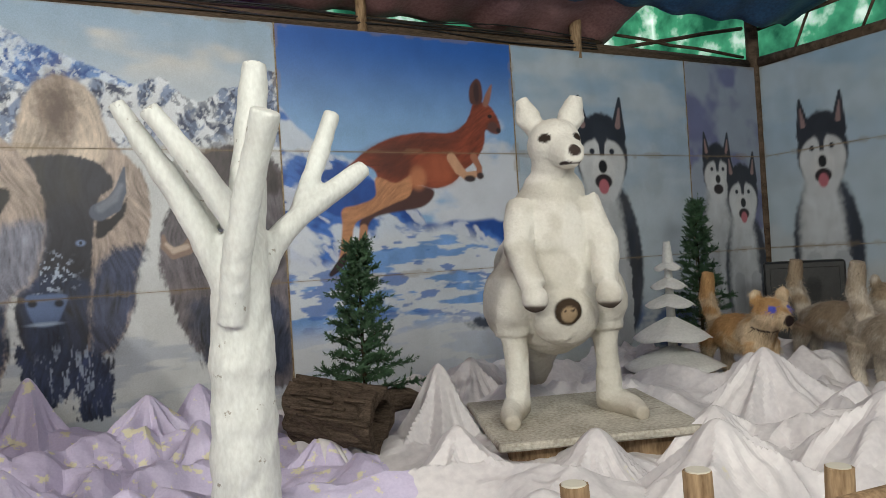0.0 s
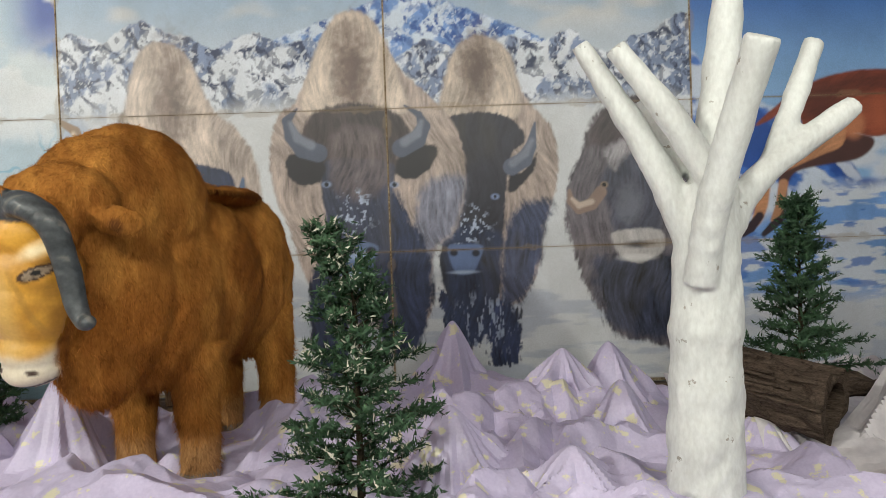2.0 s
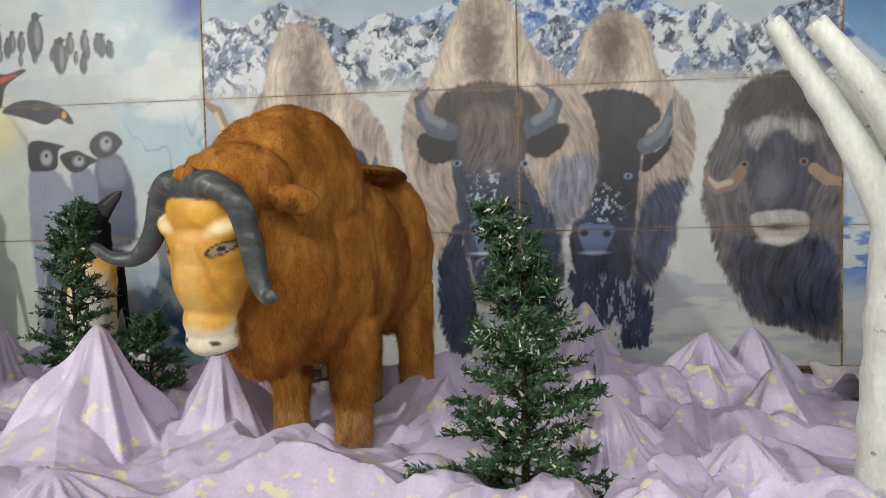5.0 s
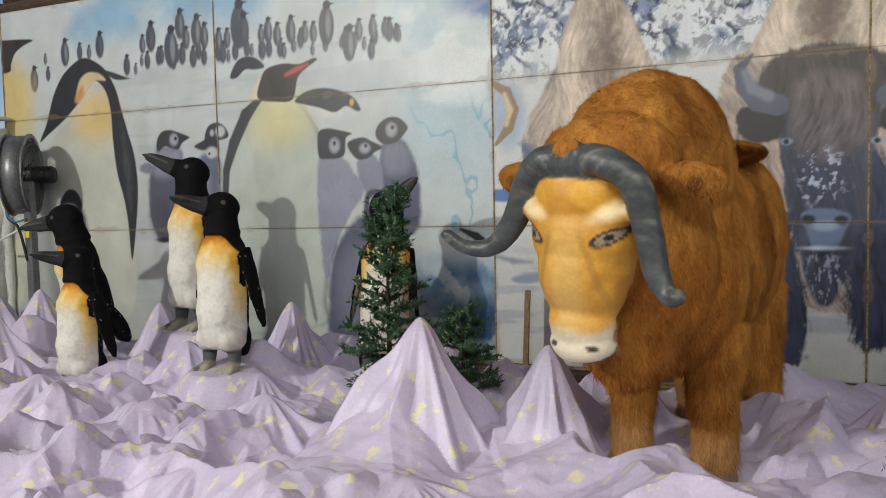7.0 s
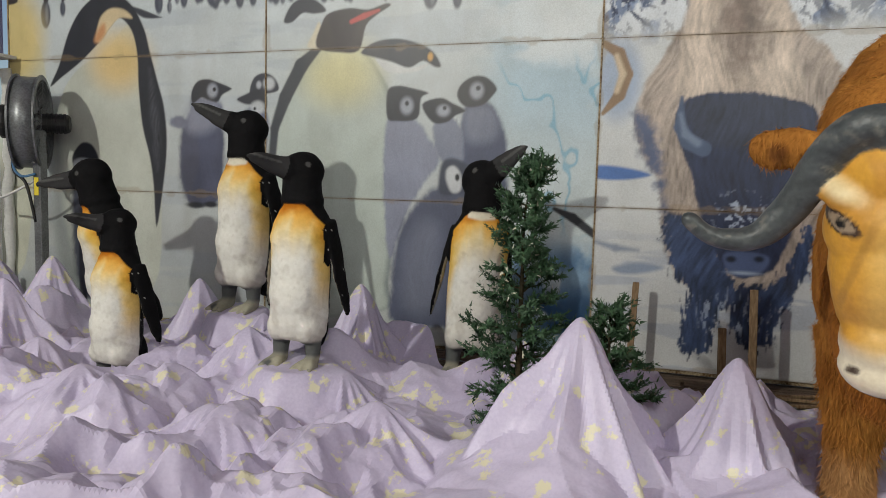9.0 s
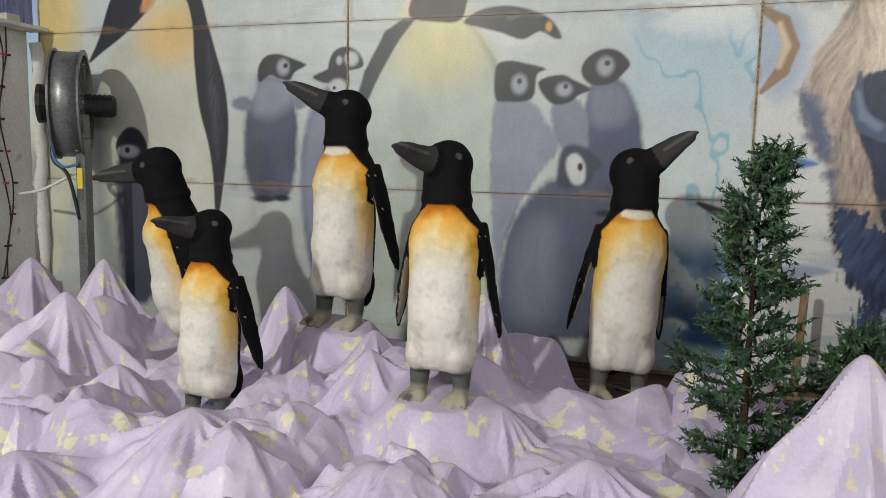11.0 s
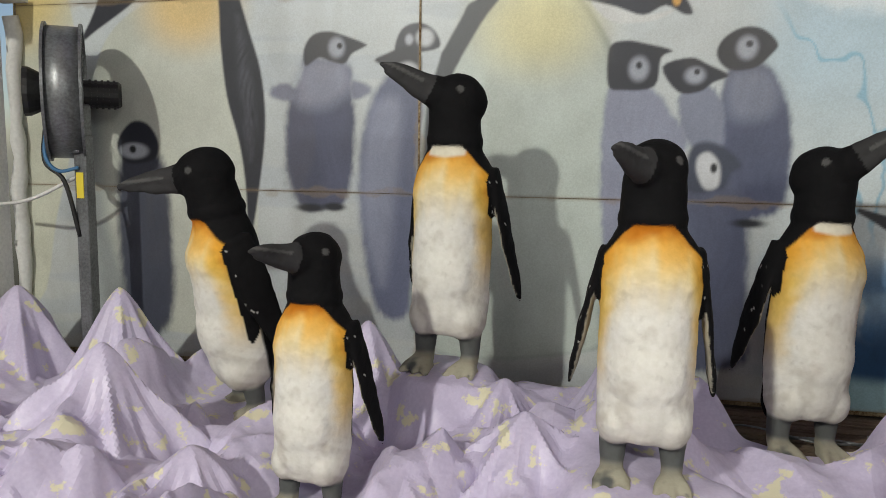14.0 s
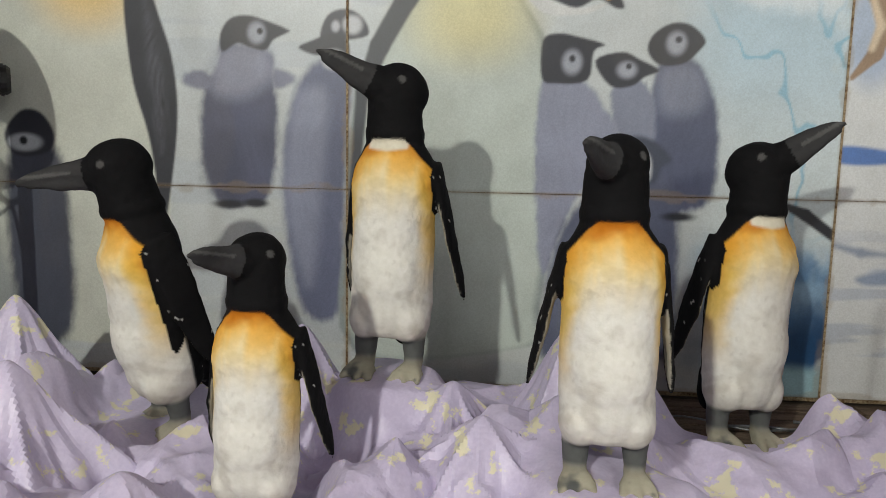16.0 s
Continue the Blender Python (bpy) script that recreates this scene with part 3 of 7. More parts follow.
    p.blob([(-1.22, 1.38), (-1.22, 1.60), (-1.14, 1.66), (-1.03, 1.63), (-0.932, 1.53), (-0.984, 1.48), (-1.03, 1.39)], (66, 72, 90), soft=0.02)
    p.blob([(-1.17, 1.57), (-1.11, 1.60), (-1.05, 1.53), (-1.05, 1.41), (-1.12, 1.39), (-1.17, 1.48)], (210, 213, 218), soft=0.016)
    p.ell(-1.08, 1.51, 0.0186, 0.0279, (30, 32, 38), soft=0.008)
    p.ell(-0.873, 1.20, 0.0868, 0.0248, (44, 46, 54), soft=0.014)
    p.path([(-0.303, 1.29, 0.015), (-0.164, 1.23, 0.0343), (0.016, 1.10, 0.0288)], (42, 44, 52))


def paint_bison(p):
    """Mountain range with three shaggy horned animals and a long-haired one."""
    X, Z = p.x, p.z
    p.rise(2.4, (216, 219, 221), 3.8, (158, 184, 208))
    p.lay(step(0.48, 0.66, fbm(X * 0.9, Z * 2.2, 4, 71)) * step(3.0, 3.4, Z), (212, 212, 210))
    far = p.mask([(1.68, 3.08), (2.08, 3.24), (2.33, 3.32), (2.58, 3.43), (2.82, 3.50), (3.07, 3.58), (3.31, 3.44), (3.59, 3.33), (3.88, 3.21), (4.16, 3.08), (4.35, 2.79), (1.68, 2.89)])
    rocks(p, far, 73, (96, 140, 204), (42, 84, 156), (214, 226, 240), 0.5)
    near = p.mask([(-0.025, 3.17), (0.212, 3.23), (0.399, 3.17), (0.579, 3.31), (0.764, 3.34), (0.923, 3.24), (1.14, 3.19), (1.30, 3.08), (1.46, 3.16), (1.63, 3.21), (1.71, 3.22), (1.91, 3.11), (2.15, 3.15), (2.32, 3.06), (2.85, 2.96), (3.10, 3.12), (3.34, 3.04), (3.49, 3.10), (3.83, 3.13), (4.12, 3.07), (4.35, 3.17), (4.50, 3.06), (4.69, 2.96), (4.89, 3.09), (5.08, 3.14), (5.27, 3.26), (5.48, 3.21), (5.46, 2.41), (4.96, 2.40), (4.29, 2.44), (3.33, 2.49), (2.35, 2.54), (1.27, 2.53), (0.519, 2.51), (-0.058, 2.47)])
    rocks(p, near, 77, (112, 132, 170), (48, 60, 90), (226, 231, 238), 0.62)
    p.lay(step(2.72, 2.46, Z + 0.22 * (fbm(X * 3, Z * 3, 4, 79) - 0.5)), (216, 219, 221))
    p.lay(step(0.5, 0.62, fbm(X * 1.6, Z * 9, 4, 81)) * step(1.3, 0.9, Z) * 0.6, (170, 180, 198))
    p.ell(0.127, 2.24, 0.16, 0.282, (150, 172, 206), soft=0.06, alpha=0.7)
    p.path([(0.002, 2.51, 0.0235), (0.125, 2.43, 0.0414), (0.182, 2.28, 0.046), (0.137, 2.13, 0.0423), (0.025, 2.00, 0.0141)], (150, 124, 98))
    p.path([(0.107, 2.41, 0.0188), (0.154, 2.28, 0.023), (0.118, 2.16, 0.0188)], (214, 194, 166), soft=0.015)
    p.blob([(-0.011, 1.62), (0.202, 1.61), (0.387, 1.56), (0.202, 1.52), (-0.011, 1.53)], (88, 124, 188), soft=0.014)
    p.path([(0.011, 1.06, 0.0144), (0.16, 1.02, 0.0235), (0.323, 1.01, 0.0094)], (150, 160, 180), soft=0.02)
    p.blob([(0.146, 0.875), (0.324, 0.918), (0.508, 0.897), (0.371, 0.846), (0.208, 0.831)], (150, 164, 188), soft=0.02)
    p.blob([(0.259, 1.97), (0.306, 2.19), (0.394, 2.34), (0.48, 2.50), (0.565, 2.65), (0.608, 2.87), (0.687, 3.07), (0.824, 3.16), (1.00, 3.12), (1.14, 2.95), (1.23, 2.72), (1.33, 2.54), (1.48, 2.42), (1.63, 2.17), (1.68, 1.88), (1.64, 1.62), (1.56, 1.24), (1.47, 1.07), (1.38, 0.852), (1.25, 0.765), (0.704, 0.766), (0.552, 0.917), (0.472, 1.20), (0.437, 1.52), (0.311, 1.71)], (178, 164, 154), hair=(0.25, 1, 1.0), fuzz=0.06, soft=0.02)
    p.blob([(0.53, 2.26), (0.567, 2.61), (0.619, 2.87), (0.705, 3.07), (0.825, 3.15), (1.00, 3.11), (1.13, 2.95), (1.22, 2.69), (1.28, 2.39), (1.30, 2.10), (0.575, 2.11)], (212, 196, 182), hair=(0, 1, 0.9), fuzz=0.05, soft=0.03)
    p.ell(0.941, 2.67, 0.147, 0.42, (110, 92, 84), soft=0.14, fuzz=0.12, alpha=0.9, tone=1.0)
    p.blob([(0.258, 1.99), (0.378, 1.91), (0.477, 1.48), (0.561, 0.958), (0.491, 1.20), (0.437, 1.52), (0.311, 1.71)], (92, 102, 132), soft=0.05, fuzz=0.1)
    p.blob([(0.506, 1.28), (0.833, 1.13), (0.997, 0.826), (1.25, 0.843), (1.43, 1.24), (1.47, 1.09), (1.44, 0.856), (1.29, 0.613), (1.25, 0.413), (1.13, 0.341), (0.999, 0.468), (0.963, 0.645), (0.901, 0.58), (0.849, 0.325), (0.693, 0.269), (0.639, 0.436), (0.669, 0.723), (0.544, 0.917)], (58, 74, 108), hair=(0.1, 1, 1.6), fuzz=0.22, soft=0.015)
    p.blob([(0.533, 1.99), (0.631, 2.11), (0.848, 2.14), (1.13, 2.12), (1.41, 2.04), (1.46, 1.91), (1.38, 1.74), (1.38, 1.50), (1.33, 1.16), (1.22, 0.919), (0.995, 0.858), (0.837, 1.05), (0.732, 1.29), (0.668, 1.56), (0.573, 1.79)], (44, 54, 84), hair=(0, 1, 0.9), fuzz=0.04, soft=0.012)
    p.blob([(0.597, 2.05), (0.849, 2.11), (1.17, 2.10), (1.40, 2.00), (1.32, 1.80), (0.76, 1.78)], (52, 60, 84), hair=(0, 1, 0.9), fuzz=0.08, soft=0.04)
    p.path([(0.732, 1.75, 0.0555), (0.633, 1.80, 0.0555), (0.568, 1.90, 0.0407), (0.572, 2.11, 0.0111)], (76, 92, 122))
    p.path([(0.692, 1.79, 0.0259), (0.608, 1.85, 0.0222), (0.57, 1.99, 0.0111)], (118, 134, 160), soft=0.02)
    p.path([(1.43, 1.76, 0.0442), (1.51, 1.84, 0.0396), (1.53, 1.98, 0.0132)], (96, 112, 140))
    p.blob([(0.906, 1.01), (1.04, 1.04), (1.20, 1.01), (1.17, 0.908), (1.05, 0.861), (0.949, 0.886)], (84, 100, 140), soft=0.015)
    p.ell(0.958, 0.982, 0.0324, 0.0216, (24, 30, 46), soft=0.012)
    p.ell(1.14, 0.992, 0.0315, 0.021, (24, 30, 46), soft=0.012)
    p.ell(1.05, 0.889, 0.0936, 0.0108, (170, 186, 210), soft=0.01)
    p.specks(1.02, 1.26, 0.252, 0.223, 61)
    p.specks(0.974, 0.586, 0.324, 0.216, 62, thin=True)
    p.blob([(3.21, 2.30), (3.23, 2.54), (3.28, 2.78), (3.36, 2.99), (3.49, 3.11), (3.61, 3.13), (3.75, 3.07), (3.85, 2.95), (3.91, 2.71), (4.01, 2.55), (4.13, 2.41), (4.21, 2.25), (4.23, 1.97), (4.18, 1.70), (4.10, 1.51), (4.07, 1.25), (3.96, 0.954), (3.77, 0.813), (3.28, 0.877), (3.22, 1.37)], (176, 160, 150), hair=(-0.3, 1, 1.1), fuzz=0.06, soft=0.015)
    p.blob([(3.24, 2.49), (3.29, 2.78), (3.36, 2.99), (3.49, 3.11), (3.61, 3.13), (3.75, 3.07), (3.85, 2.95), (3.91, 2.66), (3.89, 2.44), (3.57, 2.43)], (210, 194, 178), hair=(0, 1, 0.9), fuzz=0.05, soft=0.03)
    p.ell(3.56, 2.85, 0.144, 0.298, (104, 86, 78), soft=0.12, fuzz=0.12, alpha=0.95, tone=1.0)
    p.blob([(3.86, 1.67), (4.17, 1.71), (4.10, 1.46), (4.07, 1.25), (3.94, 0.926), (3.72, 0.815), (3.73, 1.30)], (66, 74, 100), hair=(-0.2, 1, 1.5), fuzz=0.14, soft=0.04)
    p.blob([(3.18, 0.978), (3.47, 0.773), (3.69, 0.864), (3.86, 0.761), (3.87, 0.515), (3.83, 0.338), (3.70, 0.288), (3.60, 0.335), (3.57, 0.572), (3.49, 0.476), (3.29, 0.482)], (46, 56, 86), hair=(0, 1, 1.6), fuzz=0.16, soft=0.012)
    p.blob([(3.27, 2.42), (3.42, 2.48), (3.71, 2.47), (3.89, 2.38), (3.95, 2.22), (3.83, 2.12), (3.78, 1.79), (3.74, 1.45), (3.70, 1.21), (3.69, 0.913), (3.49, 0.698), (3.28, 0.827), (3.20, 1.12), (3.21, 1.37), (3.31, 1.61), (3.39, 1.85), (3.39, 2.19)], (46, 46, 56), hair=(0, 1, 0.9), fuzz=0.05, soft=0.012)
    p.blob([(3.25, 1.47), (3.71, 1.45), (3.68, 0.914), (3.49, 0.698), (3.28, 0.827)], (42, 52, 78), hair=(0, 1, 1.2), fuzz=0.1, soft=0.05)
    p.blob([(3.81, 1.94), (3.94, 1.98), (4.05, 2.13), (4.02, 1.97), (3.89, 1.84), (3.80, 1.79)], (38, 36, 42), soft=0.012, fuzz=0.03)
    p.path([(3.83, 2.01, 0.0735), (3.94, 2.07, 0.0686), (4.00, 2.18, 0.048), (4.04, 2.38, 0.0096)], (92, 100, 118))
    p.path([(3.84, 2.04, 0.0336), (3.95, 2.12, 0.0294), (4.01, 2.23, 0.0196)], (126, 132, 146), soft=0.02)
    p.ell(3.68, 1.76, 0.0336, 0.024, (130, 150, 190), soft=0.012)
    p.ell(3.68, 1.76, 0.0144, 0.0144, (16, 18, 26), soft=0.006)
    p.blob([(3.26, 1.34), (3.39, 1.36), (3.56, 1.34), (3.52, 1.20), (3.46, 1.11), (3.32, 1.12)], (96, 116, 156), soft=0.012)
    p.ell(3.31, 1.29, 0.0343, 0.0294, (26, 32, 48), soft=0.01)
    p.ell(3.50, 1.28, 0.0343, 0.0294, (26, 32, 48), soft=0.01)
    p.ell(3.39, 1.12, 0.108, 0.0147, (170, 188, 214), soft=0.01)
    p.specks(3.47, 1.53, 0.25, 0.221, 63)
    p.specks(3.57, 0.671, 0.343, 0.343, 64, thin=True)
    p.blob([(1.77, 2.01), (1.78, 2.30), (1.86, 2.52), (1.99, 2.61), (2.14, 2.92), (2.23, 3.13), (2.35, 3.32), (2.48, 3.38), (2.62, 3.34), (2.74, 3.19), (2.83, 2.99), (2.91, 2.87), (3.09, 2.69), (3.28, 2.49), (3.39, 2.29), (3.44, 2.00), (3.41, 1.71), (3.32, 1.46), (3.15, 1.32), (3.12, 1.08), (3.03, 0.687), (2.29, 0.708), (2.10, 1.01), (2.01, 1.16), (1.92, 1.51), (1.82, 1.76)], (176, 160, 150), hair=(-0.35, 1, 1.1), fuzz=0.06, soft=0.015)
    p.blob([(3.04, 1.82), (3.43, 1.95), (3.39, 1.66), (3.30, 1.44), (3.14, 1.30), (3.10, 0.981), (2.94, 0.887)], (128, 130, 146), hair=(-0.3, 1, 1.4), fuzz=0.12, soft=0.05)
    p.blob([(2.06, 2.53), (2.14, 2.92), (2.23, 3.13), (2.35, 3.32), (2.48, 3.38), (2.62, 3.34), (2.74, 3.19), (2.83, 2.99), (2.90, 2.75), (2.93, 2.50), (2.47, 2.52)], (214, 198, 182), hair=(0, 1, 0.9), fuzz=0.05, soft=0.03)
    p.ell(2.49, 2.86, 0.157, 0.382, (108, 88, 80), soft=0.12, fuzz=0.12, alpha=0.95, tone=1.0)
    p.blob([(2.08, 1.11), (2.26, 1.40), (2.30, 1.10), (2.39, 0.705), (2.33, 0.26), (2.12, 0.315), (2.06, 0.714)], (44, 52, 76), hair=(0, 1, 1.4), fuzz=0.12, soft=0.02)
    p.blob([(2.77, 1.82), (2.96, 1.57), (3.10, 1.27), (3.11, 0.882), (2.97, 0.491), (2.72, 0.398), (2.64, 0.896)], (48, 58, 86), hair=(-0.1, 1, 1.5), fuzz=0.14, soft=0.03)
    p.blob([(2.03, 2.29), (2.10, 2.47), (2.25, 2.56), (2.48, 2.60), (2.74, 2.55), (2.90, 2.46), (2.96, 2.30), (2.87, 2.15), (2.81, 1.97), (2.23, 1.99), (2.18, 2.18)], (70, 60, 60), hair=(0, 1, 1.0), fuzz=0.06, soft=0.02)
    p.blob([(2.20, 2.04), (2.34, 2.13), (2.78, 2.09), (2.82, 1.97), (2.80, 1.77), (2.76, 1.48), (2.73, 1.29), (2.67, 0.993), (2.52, 0.701), (2.38, 0.854), (2.31, 1.15), (2.26, 1.35), (2.21, 1.70)], (60, 66, 88), hair=(0, 1, 1.1), fuzz=0.05, soft=0.018)
    p.blob([(2.29, 2.31), (2.52, 2.40), (2.76, 2.29), (2.77, 1.92), (2.52, 1.76), (2.30, 1.89)], (108, 96, 96), hair=(0.1, 1, 1.6), fuzz=0.1, soft=0.06, alpha=0.75)
    p.blob([(1.90, 2.15), (2.04, 2.18), (2.22, 2.13), (2.20, 1.95), (2.07, 1.90), (1.93, 1.97)], (40, 38, 42), soft=0.012, fuzz=0.04)
    p.blob([(2.87, 2.17), (3.06, 2.22), (3.20, 2.20), (3.16, 2.06), (3.03, 1.95), (2.86, 1.96)], (40, 38, 42), soft=0.012, fuzz=0.04)
    p.path([(2.18, 2.18, 0.0784), (2.05, 2.22, 0.0784), (1.96, 2.33, 0.0637), (1.92, 2.46, 0.0392), (2.01, 2.56, 0.0098)], (84, 92, 110))
    p.path([(2.12, 2.25, 0.0392), (2.01, 2.31, 0.0343), (1.95, 2.44, 0.0196)], (126, 132, 146), soft=0.02)
    p.path([(2.89, 2.20, 0.0784), (3.03, 2.27, 0.0735), (3.09, 2.38, 0.0539), (3.05, 2.48, 0.0294), (2.93, 2.56, 0.0096)], (84, 92, 110))
    p.path([(2.92, 2.25, 0.0392), (3.03, 2.32, 0.0343), (3.07, 2.42, 0.0192)], (126, 132, 146), soft=0.02)
    p.ell(2.24, 1.91, 0.0392, 0.0245, (140, 156, 190), soft=0.012)
    p.ell(2.24, 1.91, 0.0196, 0.0196, (14, 16, 24), soft=0.006)
    p.ell(2.82, 1.89, 0.0384, 0.024, (140, 156, 190), soft=0.012)
    p.ell(2.82, 1.89, 0.0192, 0.0192, (14, 16, 24), soft=0.006)
    p.blob([(2.34, 1.38), (2.48, 1.42), (2.66, 1.37), (2.63, 1.26), (2.56, 1.11), (2.43, 1.12), (2.38, 1.25)], (100, 118, 152), soft=0.012)
    p.ell(2.39, 1.34, 0.045, 0.035, (22, 26, 40), soft=0.012)
    p.ell(2.60, 1.33, 0.0441, 0.0343, (22, 26, 40), soft=0.012)
    p.ell(2.50, 1.29, 0.08, 0.035, (150, 170, 200), soft=0.02)
    p.ell(2.49, 1.13, 0.137, 0.0147, (176, 192, 216), soft=0.01)
    p.ell(2.49, 1.09, 0.13, 0.02, (26, 32, 48), soft=0.012)
    p.specks(2.48, 1.66, 0.206, 0.294, 65)
    p.specks(2.50, 0.9, 0.196, 0.274, 66, thin=True)
    p.blob([(4.45, 2.18), (4.53, 2.39), (4.73, 2.54), (4.97, 2.59), (5.21, 2.52), (5.39, 2.36), (5.47, 2.07), (5.44, 0.471), (4.97, 0.474), (4.68, 0.551), (4.57, 0.741), (4.45, 0.94), (4.34, 1.28), (4.28, 1.53), (4.31, 1.82), (4.40, 2.04)], (108, 102, 108), hair=(0.05, 1, 1.3), fuzz=0.1, soft=0.02)
    p.blob([(4.48, 2.18), (4.55, 2.39), (4.73, 2.54), (4.97, 2.59), (5.25, 2.49), (5.41, 2.22), (5.25, 2.13), (4.96, 2.26), (4.67, 2.17)], (74, 64, 66), hair=(0.2, 1, 1.1), fuzz=0.08, soft=0.04)
    p.blob([(4.50, 1.18), (4.75, 1.22), (5.23, 1.21), (5.37, 1.01), (5.33, 0.498), (4.73, 0.564), (4.57, 0.79)], (60, 66, 86), hair=(0, 1, 1.8), fuzz=0.2, soft=0.06)
    p.blob([(4.57, 1.84), (4.74, 2.07), (4.96, 2.11), (5.17, 2.01), (5.21, 1.79), (5.11, 1.58), (5.11, 1.41), (4.92, 1.36), (4.70, 1.42), (4.66, 1.64)], (76, 78, 92), hair=(0.1, 1, 1.2), fuzz=0.06, soft=0.04)
    p.blob([(4.63, 2.12), (4.79, 2.21), (4.96, 2.19), (5.10, 2.18), (5.18, 2.02), (5.06, 2.01), (4.95, 2.11), (4.79, 2.05), (4.71, 1.95)], (160, 156, 160), hair=(0, 1, 1.2), fuzz=0.09, soft=0.03)
    p.ell(4.83, 1.66, 0.106, 0.163, (120, 122, 134), soft=0.06, fuzz=0.08, alpha=0.8)
    p.blob([(4.68, 1.41), (4.89, 1.45), (5.11, 1.42), (5.12, 1.26), (5.00, 1.18), (4.89, 1.15), (4.77, 1.20), (4.70, 1.29)], (190, 186, 184), hair=(0, 1, 0.5), fuzz=0.04, soft=0.015)
    p.ell(4.90, 1.31, 0.106, 0.0288, (70, 70, 78), soft=0.02)
    p.ell(4.89, 1.20, 0.134, 0.0288, (222, 220, 218), soft=0.02)
    p.ell(4.62, 1.83, 0.0336, 0.0288, (150, 130, 110), soft=0.01)
    p.ell(4.62, 1.83, 0.0192, 0.0192, (14, 14, 16), soft=0.006)
    p.ell(5.09, 1.84, 0.0336, 0.0288, (150, 130, 110), soft=0.01)
    p.ell(5.09, 1.84, 0.0192, 0.0192, (14, 14, 16), soft=0.006)
    p.path([(4.59, 1.77, 0.0528), (4.51, 1.67, 0.0528), (4.40, 1.63, 0.0432), (4.33, 1.70, 0.0343), (4.32, 1.79, 0.0144)], (150, 128, 116))
    p.path([(4.51, 1.69, 0.024), (4.40, 1.66, 0.0245), (4.34, 1.72, 0.0144)], (206, 188, 172), soft=0.012)
    p.path([(5.17, 1.78, 0.048), (5.27, 1.69, 0.047), (5.38, 1.67, 0.0329), (5.43, 1.73, 0.0144)], (170, 146, 130))


def paint_hopper(p):
    """Snow valley with a leaping red animal."""
    X, Z = p.x, p.z
    p.rise(2.5, (140, 180, 222), 3.7, (40, 96, 178))
    cloud = fbm(X * 1.1, Z * 1.9, 5, 91)
    p.lay(step(0.46, 0.60, cloud + 0.25 * step(6.6, 7.8, X) - 0.35 * step(2.4, 3.1, Z)) * step(3.2, 2.7, Z), (210, 216, 226))
    slope = 2.95 - 0.80 * (X - 5.4) + 0.3 * (fbm(X * 2.4, X * 0, 4, 93) - 0.5)
    slope = np.maximum(slope, 1.80 + 0.22 * (fbm(X * 1.6, X * 0 + 2, 4, 94) - 0.5))
    m = step(0.03, -0.03, Z - slope)
    wx = X + 0.3 * (fbm(X * 1.6, Z * 1.6, 3, 92) - 0.5)
    face = fbm(wx * 1.5 + Z * 2.6, Z * 1.0 - wx * 1.2, 5, 95)
    p.lay(m, (206, 217, 232))
    p.lay(m * step(0.45, 0.53, face), (64, 112, 192), 0.8)
    p.lay(m * step(0.55, 0.62, face), (34, 78, 156), 0.8)
    p.lay(m * step(0.58, 0.64, fbm(wx * 5 + Z * 4, Z * 4, 4, 96)) * 0.8, (222, 228, 238))
    edge = 1.62 - 0.25 * (X - 5.4) * step(6.8, 5.4, X) + 0.16 * np.sin(X * 2.1)
    low = step(0.08, -0.08, Z - edge + 0.3 * (fbm(X * 1.6, Z * 2, 4, 97) - 0.5))
    p.lay(low, (212, 219, 228))
    p.lay(low * step(0.53, 0.60, fbm(X * 1.7 + 0.6 * Z, Z * 8, 5, 98)), (118, 160, 218), 0.6)
    p.lay(low * step(0.58, 0.64, fbm(X * 3.2 + Z, Z * 11, 4, 99)) * 0.8, (72, 116, 192))
    p.lay(step(0.95, 0.7, Z) * 0.8, (214, 218, 224))
    p.ell(7.5, 0.74, 0.22, 0.06, (66, 74, 90), 0, 0.03, 0.06)
    p.blob([(6.69, 2.20), (6.94, 2.17), (6.95, 2.08), (6.81, 1.98), (6.52, 1.94), (6.29, 1.89), (6.21, 1.79), (6.20, 1.65), (6.16, 1.46), (6.07, 1.48), (6.14, 1.71), (6.15, 1.88), (6.47, 2.06)], (80, 52, 48), soft=0.014)
    p.path([(6.17, 1.79, 0.0413), (6.13, 1.59, 0.0354), (6.08, 1.48, 0.029)], (186, 134, 100))
    p.blob([(5.94, 2.30), (6.13, 2.47), (6.32, 2.60), (6.57, 2.70), (6.86, 2.75), (7.18, 2.75), (7.36, 2.84), (7.45, 2.97), (7.49, 3.07), (7.60, 3.09), (7.71, 3.04), (7.79, 2.92), (7.82, 2.79), (7.75, 2.75), (7.63, 2.79), (7.60, 2.64), (7.53, 2.52), (7.44, 2.43), (7.34, 2.36), (7.18, 2.22), (6.95, 2.17), (6.79, 2.21), (6.66, 2.11), (6.47, 2.09), (6.34, 2.17), (6.33, 2.34), (6.19, 2.41), (6.07, 2.34)], (134, 64, 42), soft=0.012, fuzz=0.015, hair=(1, 0.4, 0.9))
    p.blob([(6.19, 2.52), (6.57, 2.68), (7.15, 2.73), (7.37, 2.81), (7.21, 2.61), (6.68, 2.55)], (96, 50, 38), soft=0.06, alpha=0.7, hair=(1, 0.3, 0.9))
    p.ell(7.03, 2.37, 0.234, 0.156, (172, 92, 62), soft=0.08, alpha=0.8, tone=0.5)
    p.ell(6.55, 2.43, 0.186, 0.161, (80, 42, 34), soft=0.08, alpha=0.7, tone=0.5)
